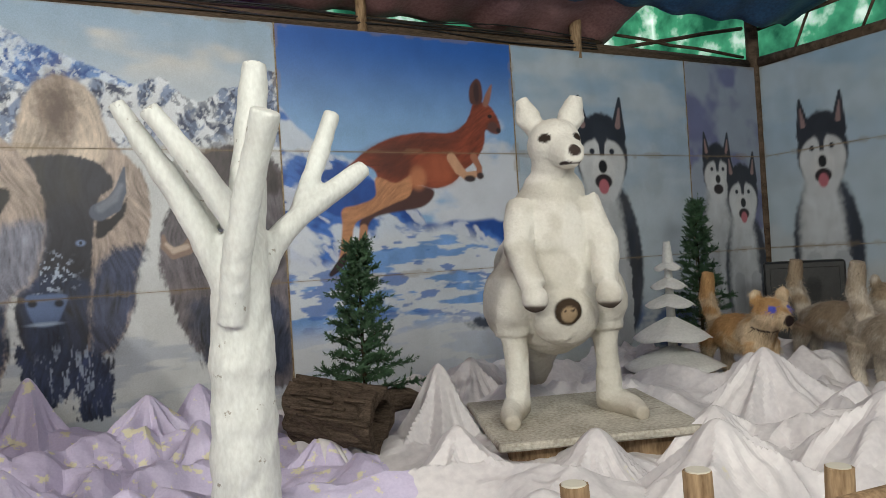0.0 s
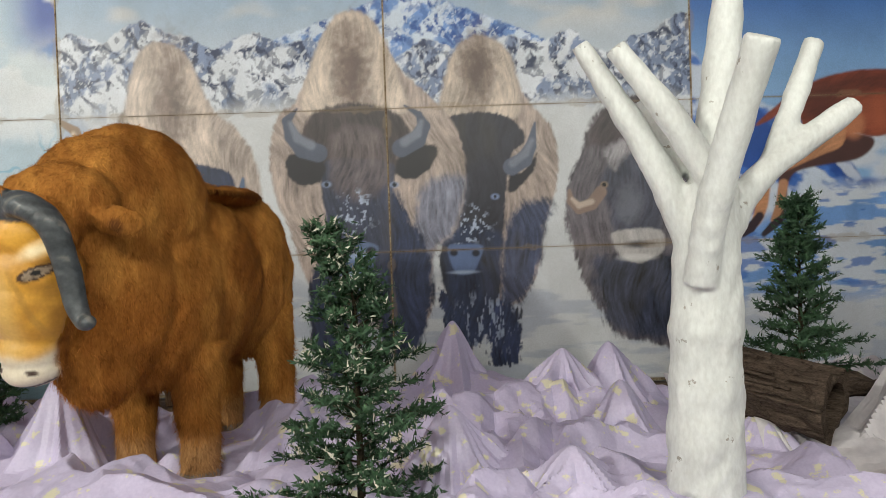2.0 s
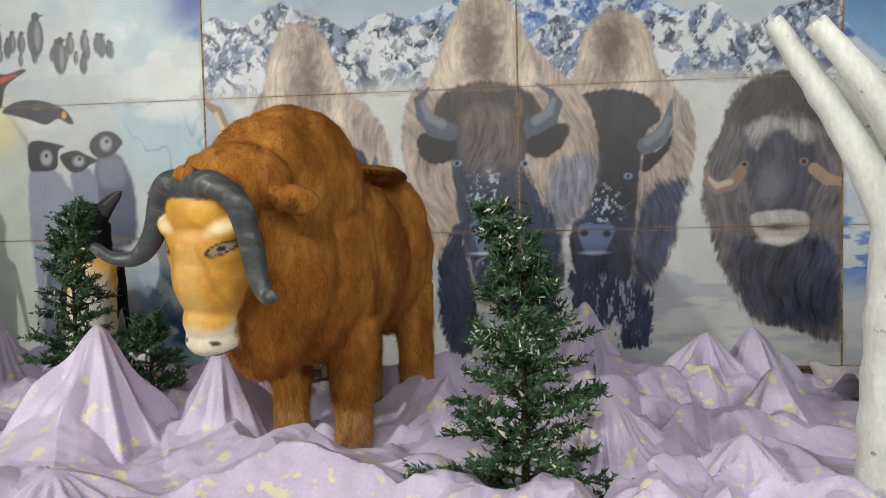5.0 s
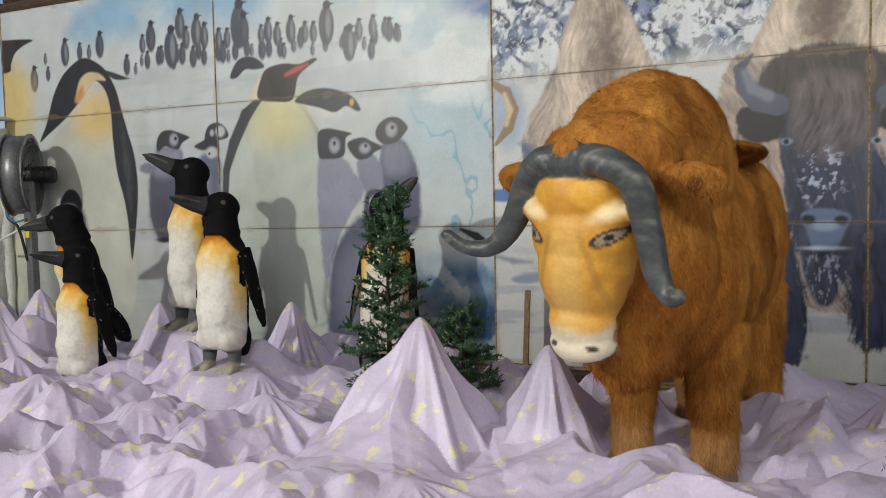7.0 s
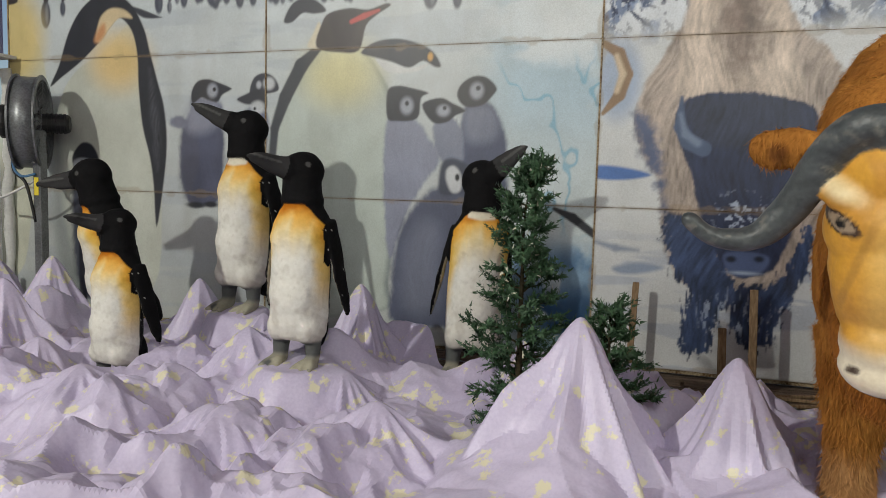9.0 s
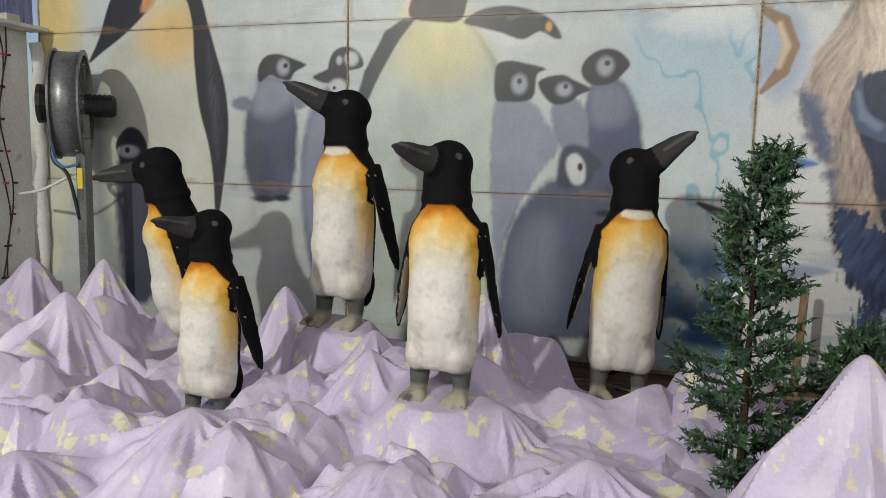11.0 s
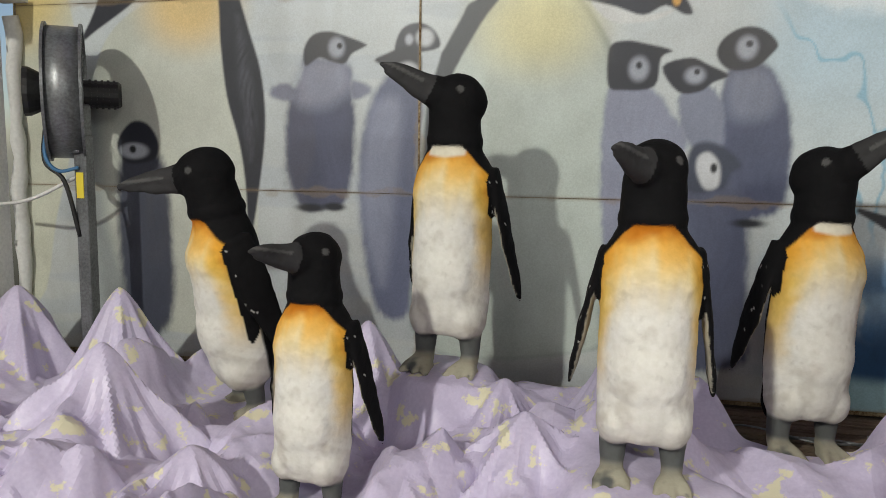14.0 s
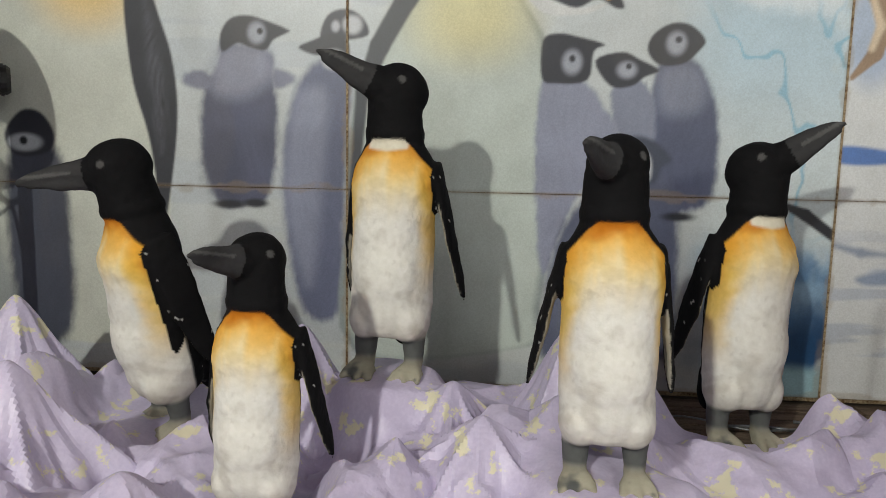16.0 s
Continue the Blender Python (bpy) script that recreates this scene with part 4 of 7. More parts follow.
    p.blob([(6.33, 2.29), (6.54, 2.23), (6.72, 2.31), (6.69, 2.11), (6.49, 2.02), (6.25, 1.92), (6.08, 1.83), (6.03, 1.60), (5.96, 1.45), (5.88, 1.43), (5.92, 1.60), (5.95, 1.82), (5.96, 1.98), (6.12, 2.02), (6.31, 2.10)], (192, 136, 98), soft=0.012, hair=(1, 0.6, 0.6))
    p.ell(6.79, 2.28, 0.0896, 0.115, (198, 128, 90), soft=0.04, alpha=0.9)
    p.path([(5.81, 1.36, 0.0224), (5.88, 1.42, 0.0399), (5.96, 1.52, 0.0348)], (52, 36, 42))
    p.path([(5.99, 1.36, 0.0228), (6.07, 1.43, 0.0348), (6.13, 1.48, 0.0295)], (48, 36, 42))
    p.path([(7.19, 2.49, 0.0536), (7.27, 2.37, 0.0544), (7.35, 2.30, 0.0408), (7.48, 2.32, 0.0345)], (206, 160, 128))
    p.path([(7.46, 2.50, 0.0414), (7.52, 2.39, 0.0345), (7.52, 2.30, 0.0345)], (176, 118, 92))
    p.ell(7.40, 2.27, 0.069, 0.0345, (60, 44, 46), soft=0.01)
    p.ell(7.53, 2.30, 0.042, 0.035, (60, 44, 46), soft=0.01)
    p.blob([(7.46, 3.07), (7.46, 3.24), (7.55, 3.34), (7.61, 3.27), (7.60, 3.09)], (92, 58, 50), soft=0.012)
    p.ell(7.54, 3.19, 0.035, 0.112, (60, 40, 40), soft=0.012)
    p.blob([(7.61, 3.07), (7.66, 3.19), (7.74, 3.29), (7.71, 3.13), (7.66, 3.04)], (150, 104, 88), soft=0.012)
    p.ell(7.72, 2.82, 0.071, 0.0639, (96, 64, 58), soft=0.02)
    p.ell(7.69, 2.94, 0.0284, 0.0213, (14, 12, 12), soft=0.006)
    p.ell(7.79, 2.79, 0.0288, 0.0288, (40, 30, 34), soft=0.008)


def sled_dog(p, x, top, w, bot, tongue=True):
    h = top - bot
    z = lambda f: bot + h * f
    p.ell(x, z(0.32), 0.5 * w, 0.36 * h, (52, 58, 70), 0, 0.03, 0.035, 1, 1)
    p.ell(x - 0.06 * w, z(0.32), 0.34 * w, 0.40 * h, (198, 202, 206), 0, 0.06, 0.05, 1, 0.5)
    p.ell(x, z(0.76), 0.36 * w, 0.17 * h, (40, 44, 54), 0, 0.02, 0.03)
    p.ell(x, z(0.70), 0.30 * w, 0.13 * h, (206, 209, 212), 0, 0.03, 0.03)
    p.path([(x, z(0.86), 0.10 * w), (x, z(0.75), 0.035 * w)], (44, 48, 58), soft=0.02)
    for s in (-1, 1):
        p.path([(x + s * 0.24 * w, z(0.84), 0.12 * w), (x + s * 0.29 * w, z(0.99), 0.02 * w)], (40, 44, 54))
        p.path([(x + s * 0.25 * w, z(0.88), 0.04 * w), (x + s * 0.28 * w, z(0.95), 0.012 * w)], (150, 124, 122))
        p.ell(x + s * 0.16 * w, z(0.745), 0.16 * w, 0.075 * h, (206, 208, 210), s * 20, 0.02)
        p.ell(x + s * 0.14 * w, z(0.775), 0.035 * w, 0.012 * h, (24, 30, 44), 0, 0.01)
    p.cap(x, z(0.86), 0.06 * w, x, z(0.76), 0.03 * w, (44, 48, 58))
    p.ell(x, z(0.69), 0.17 * w, 0.07 * h, (212, 213, 214), 0, 0.02)
    p.ell(x, z(0.715), 0.06 * w, 0.026 * h, (18, 18, 22), 0, 0.01)
    p.ell(x, z(0.655), 0.12 * w, 0.03 * h, (36, 26, 30), 0, 0.012)
    if tongue:
        p.ell(x, z(0.635), 0.07 * w, 0.03 * h, (190, 110, 120), 0, 0.012)
    for s in (-1, 1):
        p.cap(x + s * 0.2 * w, z(0.3), 0.12 * w, x + s * 0.2 * w, z(0.04), 0.11 * w, (180, 184, 190), fuzz=0.05)


def paint_dogs(p):
    X, Z = p.x, p.z
    p.rise(0.3, (190, 196, 200), 3.8, (150, 176, 200))
    p.lay(step(0.45, 0.65, fbm(X * 0.7, Z * 1.8, 4, 101)), (184, 196, 206))
    p.lay(step(1.0, 0.6, Z) * step(0.45, 0.6, fbm(X * 2, Z * 3, 4, 103)), (92, 112, 150))
    sled_dog(p, 9.2, 3.24, 1.05, 0.3)
    p.lay(step(10.6, 10.6 + 0.01, X), (150, 160, 176))
    p.lay(step(10.6, 10.61, X) * step(0.46, 0.6, fbm(X * 1.4, Z * 1.4, 4, 105)), (112, 116, 152))
    sled_dog(p, 11.08, 2.86, 0.72, 0.7, False)
    sled_dog(p, 11.52, 2.62, 0.8, 0.2)


def paint_east(p):
    X, Z = p.x, p.z
    p.rise(0.3, (196, 200, 202), 3.8, (158, 184, 206))
    p.lay(step(0.45, 0.65, fbm(X * 0.7, Z * 1.6, 4, 111)), (180, 196, 208))
    for k in range(3):
        sled_dog(p, 0.86 + 1.35 * k, 3.2 - 0.1 * k, 0.95, 0.25)


# ---- setting ----
SEAMS = (-5.73, -2.82, 0.0, 2.77, 5.39, 8.0, 10.6, 11.96)
ROWS_Z = (0.15, 1.315, 2.54, 3.74)

ground = tagged(part("ground", box_mesh((3.1, -5.0, -0.06), (19.0, 13.0, 0.12)), M_CONCRETE), "grey concrete walkway and hall floor", "floor", kind="structure")

floor_deck = root("floor", pose(0, 0, 0), "dirty brown timber deck under the display", "floor", kind="structure")
rndp = random.Random(8)
bm = box_mesh((3.1, -0.55, 0.085), (17.5, 1.3, 0.03), 0.004)
plank_mesh = None
for i in range(9):
    for k in range(6):
        bm_p = box_mesh((0, 0, 0), (2.9, 0.135, 0.022), 0.004) if plank_mesh is None else None
        if bm_p:
            pl = part("plank", bm_p, M_PLANK, floor_deck)
            plank_mesh = pl.data
        else:
            pl = new("plank", plank_mesh)
            pl.parent = floor_deck
        pl.matrix_basis = pose(-4.2 + 2.92 * k + 0.5 * (i % 2), -1.25 + 0.142 * i, 0.112 + rndp.uniform(-0.003, 0.003), 0, 0, rndp.uniform(-0.4, 0.4))
part("joist_bed", bm, M_BEAM, floor_deck)

wall_north = root("wall_north", pose(0, 0, 0), "display wall of rusty steel frame with printed sheets", "wall", kind="structure")
part("backing", box_mesh((3.115, 0.075, 1.93), (17.69, 0.12, 3.62)), M_RUST, wall_north)


def print_sheet(x0, x1, z0, z1, painter, parent, cell=0.0125, flip=None):
    """One printed sheet: fine grid whose points carry the picture's colours; thin, with turned edges."""
    g = 0.0015
    nx, nz = int((x1 - x0) / cell), int((z1 - z0) / cell)
    xs, zs = np.linspace(x0 + g, x1 - g, nx + 1), np.linspace(z0 + g, z1 - g, nz + 1)
    X, Z = np.meshgrid(xs, zs)
    p = Print(X, Z)
    painter(p)
    edge = np.minimum(np.minimum(X - x0, x1 - X), np.minimum(Z - z0, z1 - Z))
    stain = step(0.02, 0.0, edge - 0.03 * step(0.5, 0.72, fbm(X * 5, Z * 5, 4, 131)))
    p.lay(stain * 0.35, (150, 128, 96))
    p.lay(step(0.010, 0.002, edge) * np.where(np.minimum(X - x0, x1 - X) < 0.02, 0.7, 0.45 * step(0.42, 0.6, fbm(X * 3, Z * 3, 3, 133))), (120, 98, 70))
    p.lay(step(0.60, 0.74, fbm(X * 2.2, Z * 0.9, 4, 137)) * 0.10, (120, 110, 90))
    bulge = 0.006 * (fbm(X * 1.1, Z * 1.3, 3, 141) - 0.5)
    if flip is None:
        co = np.stack([X, -0.004 + bulge, Z], -1)
    else:
        co = np.stack([flip - 0.004 + bulge, -X, Z], -1)
    co = co.reshape(-1, 3)
    i = np.arange(nx * nz)
    a = (i // nx) * (nx + 1) + i % nx
    quads = np.stack([a, a + 1, a + nx + 2, a + nx + 1], -1)
    me = bpy.data.meshes.new("panel")
    me.from_pydata(co.tolist(), [], quads.tolist())
    at = me.attributes.new("paint", "FLOAT_COLOR", "POINT")
    rgba = np.ones((len(co), 4), np.float32)
    rgba[:, :3] = p.rgb.reshape(-1, 3)
    at.data.foreach_set("color", rgba.ravel())
    me.shade_smooth()
    me.materials.append(M_PRINT)
    ob = new("panel", me)
    ob.parent = parent
    return ob


PAINTERS = (paint_penguins, paint_penguins, paint_bison, paint_bison, paint_hopper, paint_dogs, paint_dogs)
for c in range(7):
    for r in range(3):
        print_sheet(SEAMS[c], SEAMS[c + 1], ROWS_Z[r], ROWS_Z[r + 1], PAINTERS[c], wall_north, 0.0095 if c < 2 else 0.0105 if c < 4 else 0.012)
for x in SEAMS[:-1]:
    part("joint_strip", box_mesh((x + (0.02 if x < -5 else 0), -0.006, 1.945), (0.012, 0.006, 3.6), 0.002), M_RUST, wall_north)

wall_east = root("wall_east", pose(0, 0, 0), "side wall with printed snow dog sheets", "wall", kind="structure")
part("backing", box_mesh((12.04, -5.0, 1.93), (0.12, 10.0, 3.62)), M_RUST, wall_east)
for c in range(2):
    for r in range(3):
        print_sheet(0.02 + 2.6 * c, 2.6 + 2.6 * c, ROWS_Z[r], ROWS_Z[r + 1], paint_east, wall_east, 0.02, 11.96)

wall_west = root("wall_west", pose(0, 0, 0), "white painted sheet side wall with a wrinkled corner cover", "wall", kind="structure")
part("sheet", box_mesh((-5.80, -5.6, 1.95), (0.10, 11.0, 3.9)), M_WHITEWALL, wall_west)
bm = bmesh.new()
rw = random.Random(3)
add_limb(bm, [((-5.70 + rw.uniform(-0.012, 0.012), -0.06 + rw.uniform(-0.015, 0.015), 0.3 + 0.12 * i), 0.045 + rw.uniform(-0.012, 0.012)) for i in range(19)], 7)
part("corner_cover", bm, M_WHITEP, wall_west, "crumpled white corner fabric", True)
tagged(part("wall_south", box_mesh((3.1, -11.05, 2.2), (17.8, 0.1, 4.4)), M_WHITEWALL), "plain light wall behind the walkway", "wall", kind="structure")

# roof: tarpaulins on timber over the display
ceiling = tagged(part("ceiling", box_mesh((3.1, -5.6, 5.7), (18.2, 11.0, 0.06)), M_TARPPINK), "sagging faded tarpaulin roof", "ceiling", kind="structure")


def tarp(name, x0, x1, y0, y1, z0, z1, mat, label, seed):
    bm = bmesh.new()
    nx, ny = 60, 24
    rows = []
    for j in range(ny + 1):
        row = []
        for i in range(nx + 1):
            x, y = x0 + (x1 - x0) * i / nx, y0 + (y1 - y0) * j / ny
            w = noise.fractal(Vector((x * 0.8, y * 0.8, seed)), 1, 2, 4)
            z = z0 + (z1 - z0) * j / ny + 0.10 * w + 0.03 * math.sin(x * 9 + seed)
            row.append(bm.verts.new((x, y, z)))
        rows.append(row)
    for a, b in zip(rows, rows[1:]):
        for i in range(nx):
            bm.faces.new((a[i], a[i + 1], b[i + 1], b[i]))
    ob = part(name, bm, mat, smooth=True)
    s = ob.modifiers.new("thick", "SOLIDIFY")
    s.thickness = 0.006
    return tagged(ob, label, "tarpaulin", kind="structure")


tarp("ceiling_tarpaulin", 4.6, 9.6, 0.3, -1.3, 3.98, 4.45, M_TARPPINK, "faded purple pink tarpaulin hung under the roof", 2.0)
tarp("ceiling_tarpaulin", -5.7, 4.8, 0.3, -1.2, 4.0, 4.5, M_TARPPURPLE, "purple tarpaulin hung under the roof", 5.0)
tarp("ceiling_tarpaulin", 6.6, 11.9, -0.5, -2.4, 4.12, 4.7, M_TARPBLUE, "blue striped tarpaulin hung under the roof", 9.0)
tagged(part("ceiling_light_strip", box_mesh((4.9, 0.02, 3.99), (1.1, 0.03, 0.035), 0.006), M_GLOW), "violet lit strip along the roof edge", "light strip")

roof_frame = root("roof_frame", pose(0, 0, 0), "dark timber beams and posts above the display wall", "beam", kind="structure")
rb = random.Random(12)


def beam(a, b, r, mat=M_BEAM):
    a, b = Vector(a), Vector(b)
    bm = bmesh.new()
    add_limb(bm, [(a.lerp(b, i / 6) + Vector((0, 0, rb.uniform(-0.012, 0.012))), r * rb.uniform(0.92, 1.08)) for i in range(7)], 9)
    return part("timber", bm, mat, roof_frame, "", True)


beam((-5.8, 0.12, 3.80), (12.0, 0.12, 3.80), 0.085)
beam((-5.8, 0.16, 3.93), (9.4, 0.16, 3.90), 0.05)
beam((6.3, 0.06, 3.7), (6.3, 0.06, 4.9), 0.055, M_TIMBER)
beam((8.97, 0.06, 3.66), (8.97, 0.06, 4.9), 0.07, M_TIMBER)
beam((3.1, 0.06, 3.7), (3.1, 0.06, 4.9), 0.055, M_TIMBER)
beam((-1.0, 0.06, 3.7), (-1.0, 0.06, 4.9), 0.055, M_TIMBER)
beam((11.95, 0.05, 0.1), (11.95, 0.05, 4.9), 0.09)
beam((12.0, 0.1, 3.80), (12.0, -6.0, 3.78), 0.075)
beam((12.0, 0.0, 4.25), (12.0, -6.0, 4.45), 0.025)
beam((9.8, 0.25, 3.92), (12.0, 0.25, 4.35), 0.025)
beam((9.3, 0.25, 4.1), (12.0, 0.25, 3.95), 0.02)
for k in range(3):
    beam((12.02, -0.5 - 0.9 * k, 3.8), (12.02, -1.1 - 0.9 * k, 4.9), 0.018)
bm = bmesh.new()
for k in range(5):
    ctrl = [(3.0 + 1.25 * i, 0.02 + 0.01 * k, 3.80 + 0.035 * k + rb.uniform(-0.05, 0.05)) for i in range(6)]
    cable(bm, ctrl, 0.008, 6, 5)
tagged(part("roof_cable", bm, M_BLACK, smooth=True), "black cables slung along the roof beam", "cable")

# greenery beyond the open corner under the roof; its glow stands in for daylight
bd = material("distant glowing foliage", (0.1, 0.25, 0.12), 0.9)
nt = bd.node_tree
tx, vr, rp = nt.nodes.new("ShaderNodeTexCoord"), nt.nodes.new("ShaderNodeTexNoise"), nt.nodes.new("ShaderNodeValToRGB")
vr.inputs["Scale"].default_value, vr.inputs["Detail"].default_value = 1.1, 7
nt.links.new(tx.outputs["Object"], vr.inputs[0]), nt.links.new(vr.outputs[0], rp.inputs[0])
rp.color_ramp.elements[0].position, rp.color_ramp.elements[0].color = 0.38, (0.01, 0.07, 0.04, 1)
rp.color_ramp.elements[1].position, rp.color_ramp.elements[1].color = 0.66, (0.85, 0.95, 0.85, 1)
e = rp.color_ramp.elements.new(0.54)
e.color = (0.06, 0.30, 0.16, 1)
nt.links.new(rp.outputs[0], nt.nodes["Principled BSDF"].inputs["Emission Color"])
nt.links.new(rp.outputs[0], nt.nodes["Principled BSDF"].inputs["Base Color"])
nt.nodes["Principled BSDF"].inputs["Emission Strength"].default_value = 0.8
tagged(part("backdrop", box_mesh((17.0, 3.0, 5.0), (0.2, 16, 8)), bd), "glowing green foliage backdrop beyond the hall", "backdrop", kind="structure")
tagged(part("backdrop", box_mesh((12.0, 7.0, 5.0), (10, 0.2, 8)), bd), "glowing green foliage backdrop beyond the hall", "backdrop", kind="structure")

# ---- draped sheets ----
# tent poles under the sheet: x, y, height, spread
POLES = (
    (0.23, -2.18, 0.90, 0.50), (-1.53, -0.78, 0.76, 0.40), (0.93, -2.0, 0.74, 0.42), (-0.70, -2.35, 0.42, 0.5), (-2.37, -2.5, 0.46, 0.6),
    (-1.5, -2.55, 0.36, 0.5), (0.1, -2.4, 0.34, 0.5), (-1.95, -1.55, 0.54, 0.4), (-3.77, -1.76, 0.76, 0.5), (-5.25, -0.62, 0.74, 0.5),
    (-4.42, -0.75, 0.80, 0.42), (-2.87, -0.83, 0.72, 0.35), (-2.1, -1.15, 0.55, 0.45), (-3.9, -2.3, 0.5, 0.6), (-1.2, -1.7, 0.36, 0.4),
    (3.27, -0.5, 0.80, 0.42), (4.02, -1.2, 0.66, 0.45), (4.40, -0.95, 0.66, 0.4), (4.25, -1.85, 0.56, 0.35), (3.2, -2.45, 0.58, 0.45),
    (3.73, -3.05, 0.52, 0.45), (2.3, -2.9, 0.36, 0.5), (1.5, -3.1, 0.34, 0.6), (0.6, -3.2, 0.36, 0.6), (-0.4, -3.3, 0.34, 0.6),
    (2.65, -1.6, 0.48, 0.35), (2.9, -3.6, 0.34, 0.5), (-3.2, -2.0, 0.44, 0.4), (-4.9, -1.9, 0.5, 0.6), (4.6, -3.9, 0.5, 0.5), (-2.9, -2.9, 0.34, 0.5),
    (5.78, -2.2, 0.76, 0.42), (6.6, -1.2, 0.6, 0.5), (6.15, -3.42, 0.46, 0.5), (7.05, -3.45, 0.46, 0.5), (5.35, -3.25, 0.58, 0.45), (6.35, -4.1, 0.60, 0.6), (7.7, -3.3, 0.74, 0.6), (7.5, -1.9, 0.42, 0.5),
    (8.4, -2.6, 0.56, 0.5), (9.3, -3.2, 0.5, 0.7), (7.4, -4.3, 0.62, 0.7), (5.3, -4.1, 0.46, 0.5), (4.95, -2.2, 0.42, 0.4), (8.8, -4.2, 0.55, 0.7),
)
# firm ground under the statues: x, y, height, reach
SPOTS = (
    (-1.50, -1.74, 0.37, 0.26), (-2.41, -1.0, 0.49, 0.24), (-2.76, -1.86, 0.13, 0.22), (-3.62, -0.90, 0.20, 0.26), (-0.72, -0.80, 0.16, 0.28),
    (1.40, -2.25, 0.13, 0.2), (1.81, -2.28, 0.13, 0.2), (1.66, -1.25, 0.13, 0.2), (2.05, -1.15, 0.13, 0.2), (1.72, -1.75, 0.17, 0.3),
    (6.52, -2.65, 0.32, 0.36), (4.22, -3.38, 0.40, 0.2), (2.78, -3.0, 0.2, 0.16), (9.05, -1.95, 0.17, 0.4), (10.1, -2.25, 0.17, 0.4), (9.3, -3.3, 0.17, 0.4),
)
rail_y = lambda x: -4.62 - 0.09 * x + 0.02 * np.sin(x * 3)


def drape(name, x0, x1, y1, mat, label, ragged, seed, lift=0.0, cell=0.0125):
    """A sheet sagging between poles: concave tents with radial folds and sharp creases."""
    nx, ny = int((x1 - x0) / cell), int(4.1 / cell)
    u = np.linspace(0, 1, nx + 1)
    v = np.linspace(0, 1, ny + 1)
    U, V = np.meshgrid(u, v)
    X = x0 + (x1 - x0) * U
    lo = rail_y(X) + 0.12
    hi = y1(X) + ragged * (fbm(X * 2.3, X * 0 + seed, 4, 17) - 0.5)
    Y = lo + (hi - lo) * V
    rs = np.random.RandomState(seed)
    wx = X + 0.07 * (fbm(X * 2, Y * 2, 3, seed + 1) - 0.5)
    wy = Y + 0.07 * (fbm(X * 2 + 7, Y * 2, 3, seed + 2) - 0.5)
    base = 0.20 + 0.06 * fbm(X * 1.3, Y * 1.3, 3, seed + 3)

    def crumple(x, y, cell, ang, k):
        u = (x * math.cos(ang) + y * math.sin(ang)) / cell
        v = (-x * math.sin(ang) + y * math.cos(ang)) / cell * 1.2
        i, j = np.floor(u).astype(np.int64), np.floor(v).astype(np.int64)
        f, g = u - i, v - j
        a, b, c, d = lattice(i, j, k), lattice(i + 1, j, k), lattice(i, j + 1, k), lattice(i + 1, j + 1, k)
        return np.where(f + g < 1, a + (b - a) * f + (c - a) * g, d + (c - d) * (1 - f) + (b - d) * (1 - g)) - 0.5

    def wrinkle(x, y, size, ang, k):
        """Sharp ridges that wander, longer along one direction."""
        u = (x * math.cos(ang) + y * math.sin(ang)) / size
        v = (-x * math.sin(ang) + y * math.cos(ang)) / size * 0.45
        return 0.5 - np.abs(2 * fbm(u + 0.6 * fbm(u, v, 2, k + 3), v, 2, k) - 1)

    rough = 0.3 + 0.9 * step(0.38, 0.62, fbm(X * 1.1, Y * 1.1, 2, seed + 44))
    lift_w = 0.36 * crumple(wx, wy, 0.52, 0.5, seed + 51) + rough * (0.24 * crumple(wx, wy, 0.27, 1.3, seed + 52) + 0.11 * crumple(wx, wy, 0.13, 2.2, seed + 53)) + 0.012 * crumple(wx, wy, 0.06, 0.2, seed + 54)
    fold_w = 0.10 * wrinkle(wx, wy, 0.55, 0.5, seed + 61) + rough * (0.055 * wrinkle(wx, wy, 0.26, 1.9, seed + 62) + 0.018 * wrinkle(wx, wy, 0.12, 1.0, seed + 63))
    crease = lift_w + fold_w
    H = base + crease
    for i, (px, py, pz, s) in enumerate(POLES):
        if px < x0 - 1 or px > x1 + 1:
            continue
        dx, dy = X + 0.35 * (wx - X) - px, Y + 0.35 * (wy - Y) - py
        r = np.sqrt(dx * dx + dy * dy + 0.0006)
        th = np.arctan2(dy, dx)
        n = rs.randint(6, 10)
        turn = rs.uniform(0, 6.28)
        ridge = 0
        for j in range(n):
            a = turn + 2 * math.pi * (j + rs.uniform(-0.32, 0.32)) / n
            da = np.sqrt(((th - a + math.pi + 0.25 * r * rs.uniform(-1, 1)) % (2 * math.pi) - math.pi) ** 2 + 0.004)
            ridge = np.maximum(ridge, rs.uniform(0.45, 1.0) * np.exp(-da / rs.uniform(0.11, 0.26)))
        fall = (r / (1.8 * s)) * (1.0 + 1.35 * (1 - ridge) * step(0.0, 0.2, r))
        t = pz - (pz - 0.10) * np.clip(fall, 0, 1.6) ** 0.9 + (0.45 * lift_w + 1.1 * fold_w) * step(0.04, 0.35, r) + 0.014 * np.sin(th * rs.randint(13, 21) + 5 * r) * step(0.05, 0.25, r) * step(1.6 * s, 0.6 * s, r)
        k = 0.012
        d = np.clip(0.5 + 0.5 * (t - H) / k, 0, 1)
        H = H * (1 - d) + t * d + k * d * (1 - d)
    for sx, sy, sz, sr in SPOTS:
        k = step(1.5 * sr, 0.8 * sr, np.hypot(X - sx, Y - sy))
        H = H * (1 - k) + (sz + 0.15 * crease) * k
    H = H - 0.10 * step(0.06, 0.0, V) + lift
    H = np.maximum(H, 0.128 + lift)
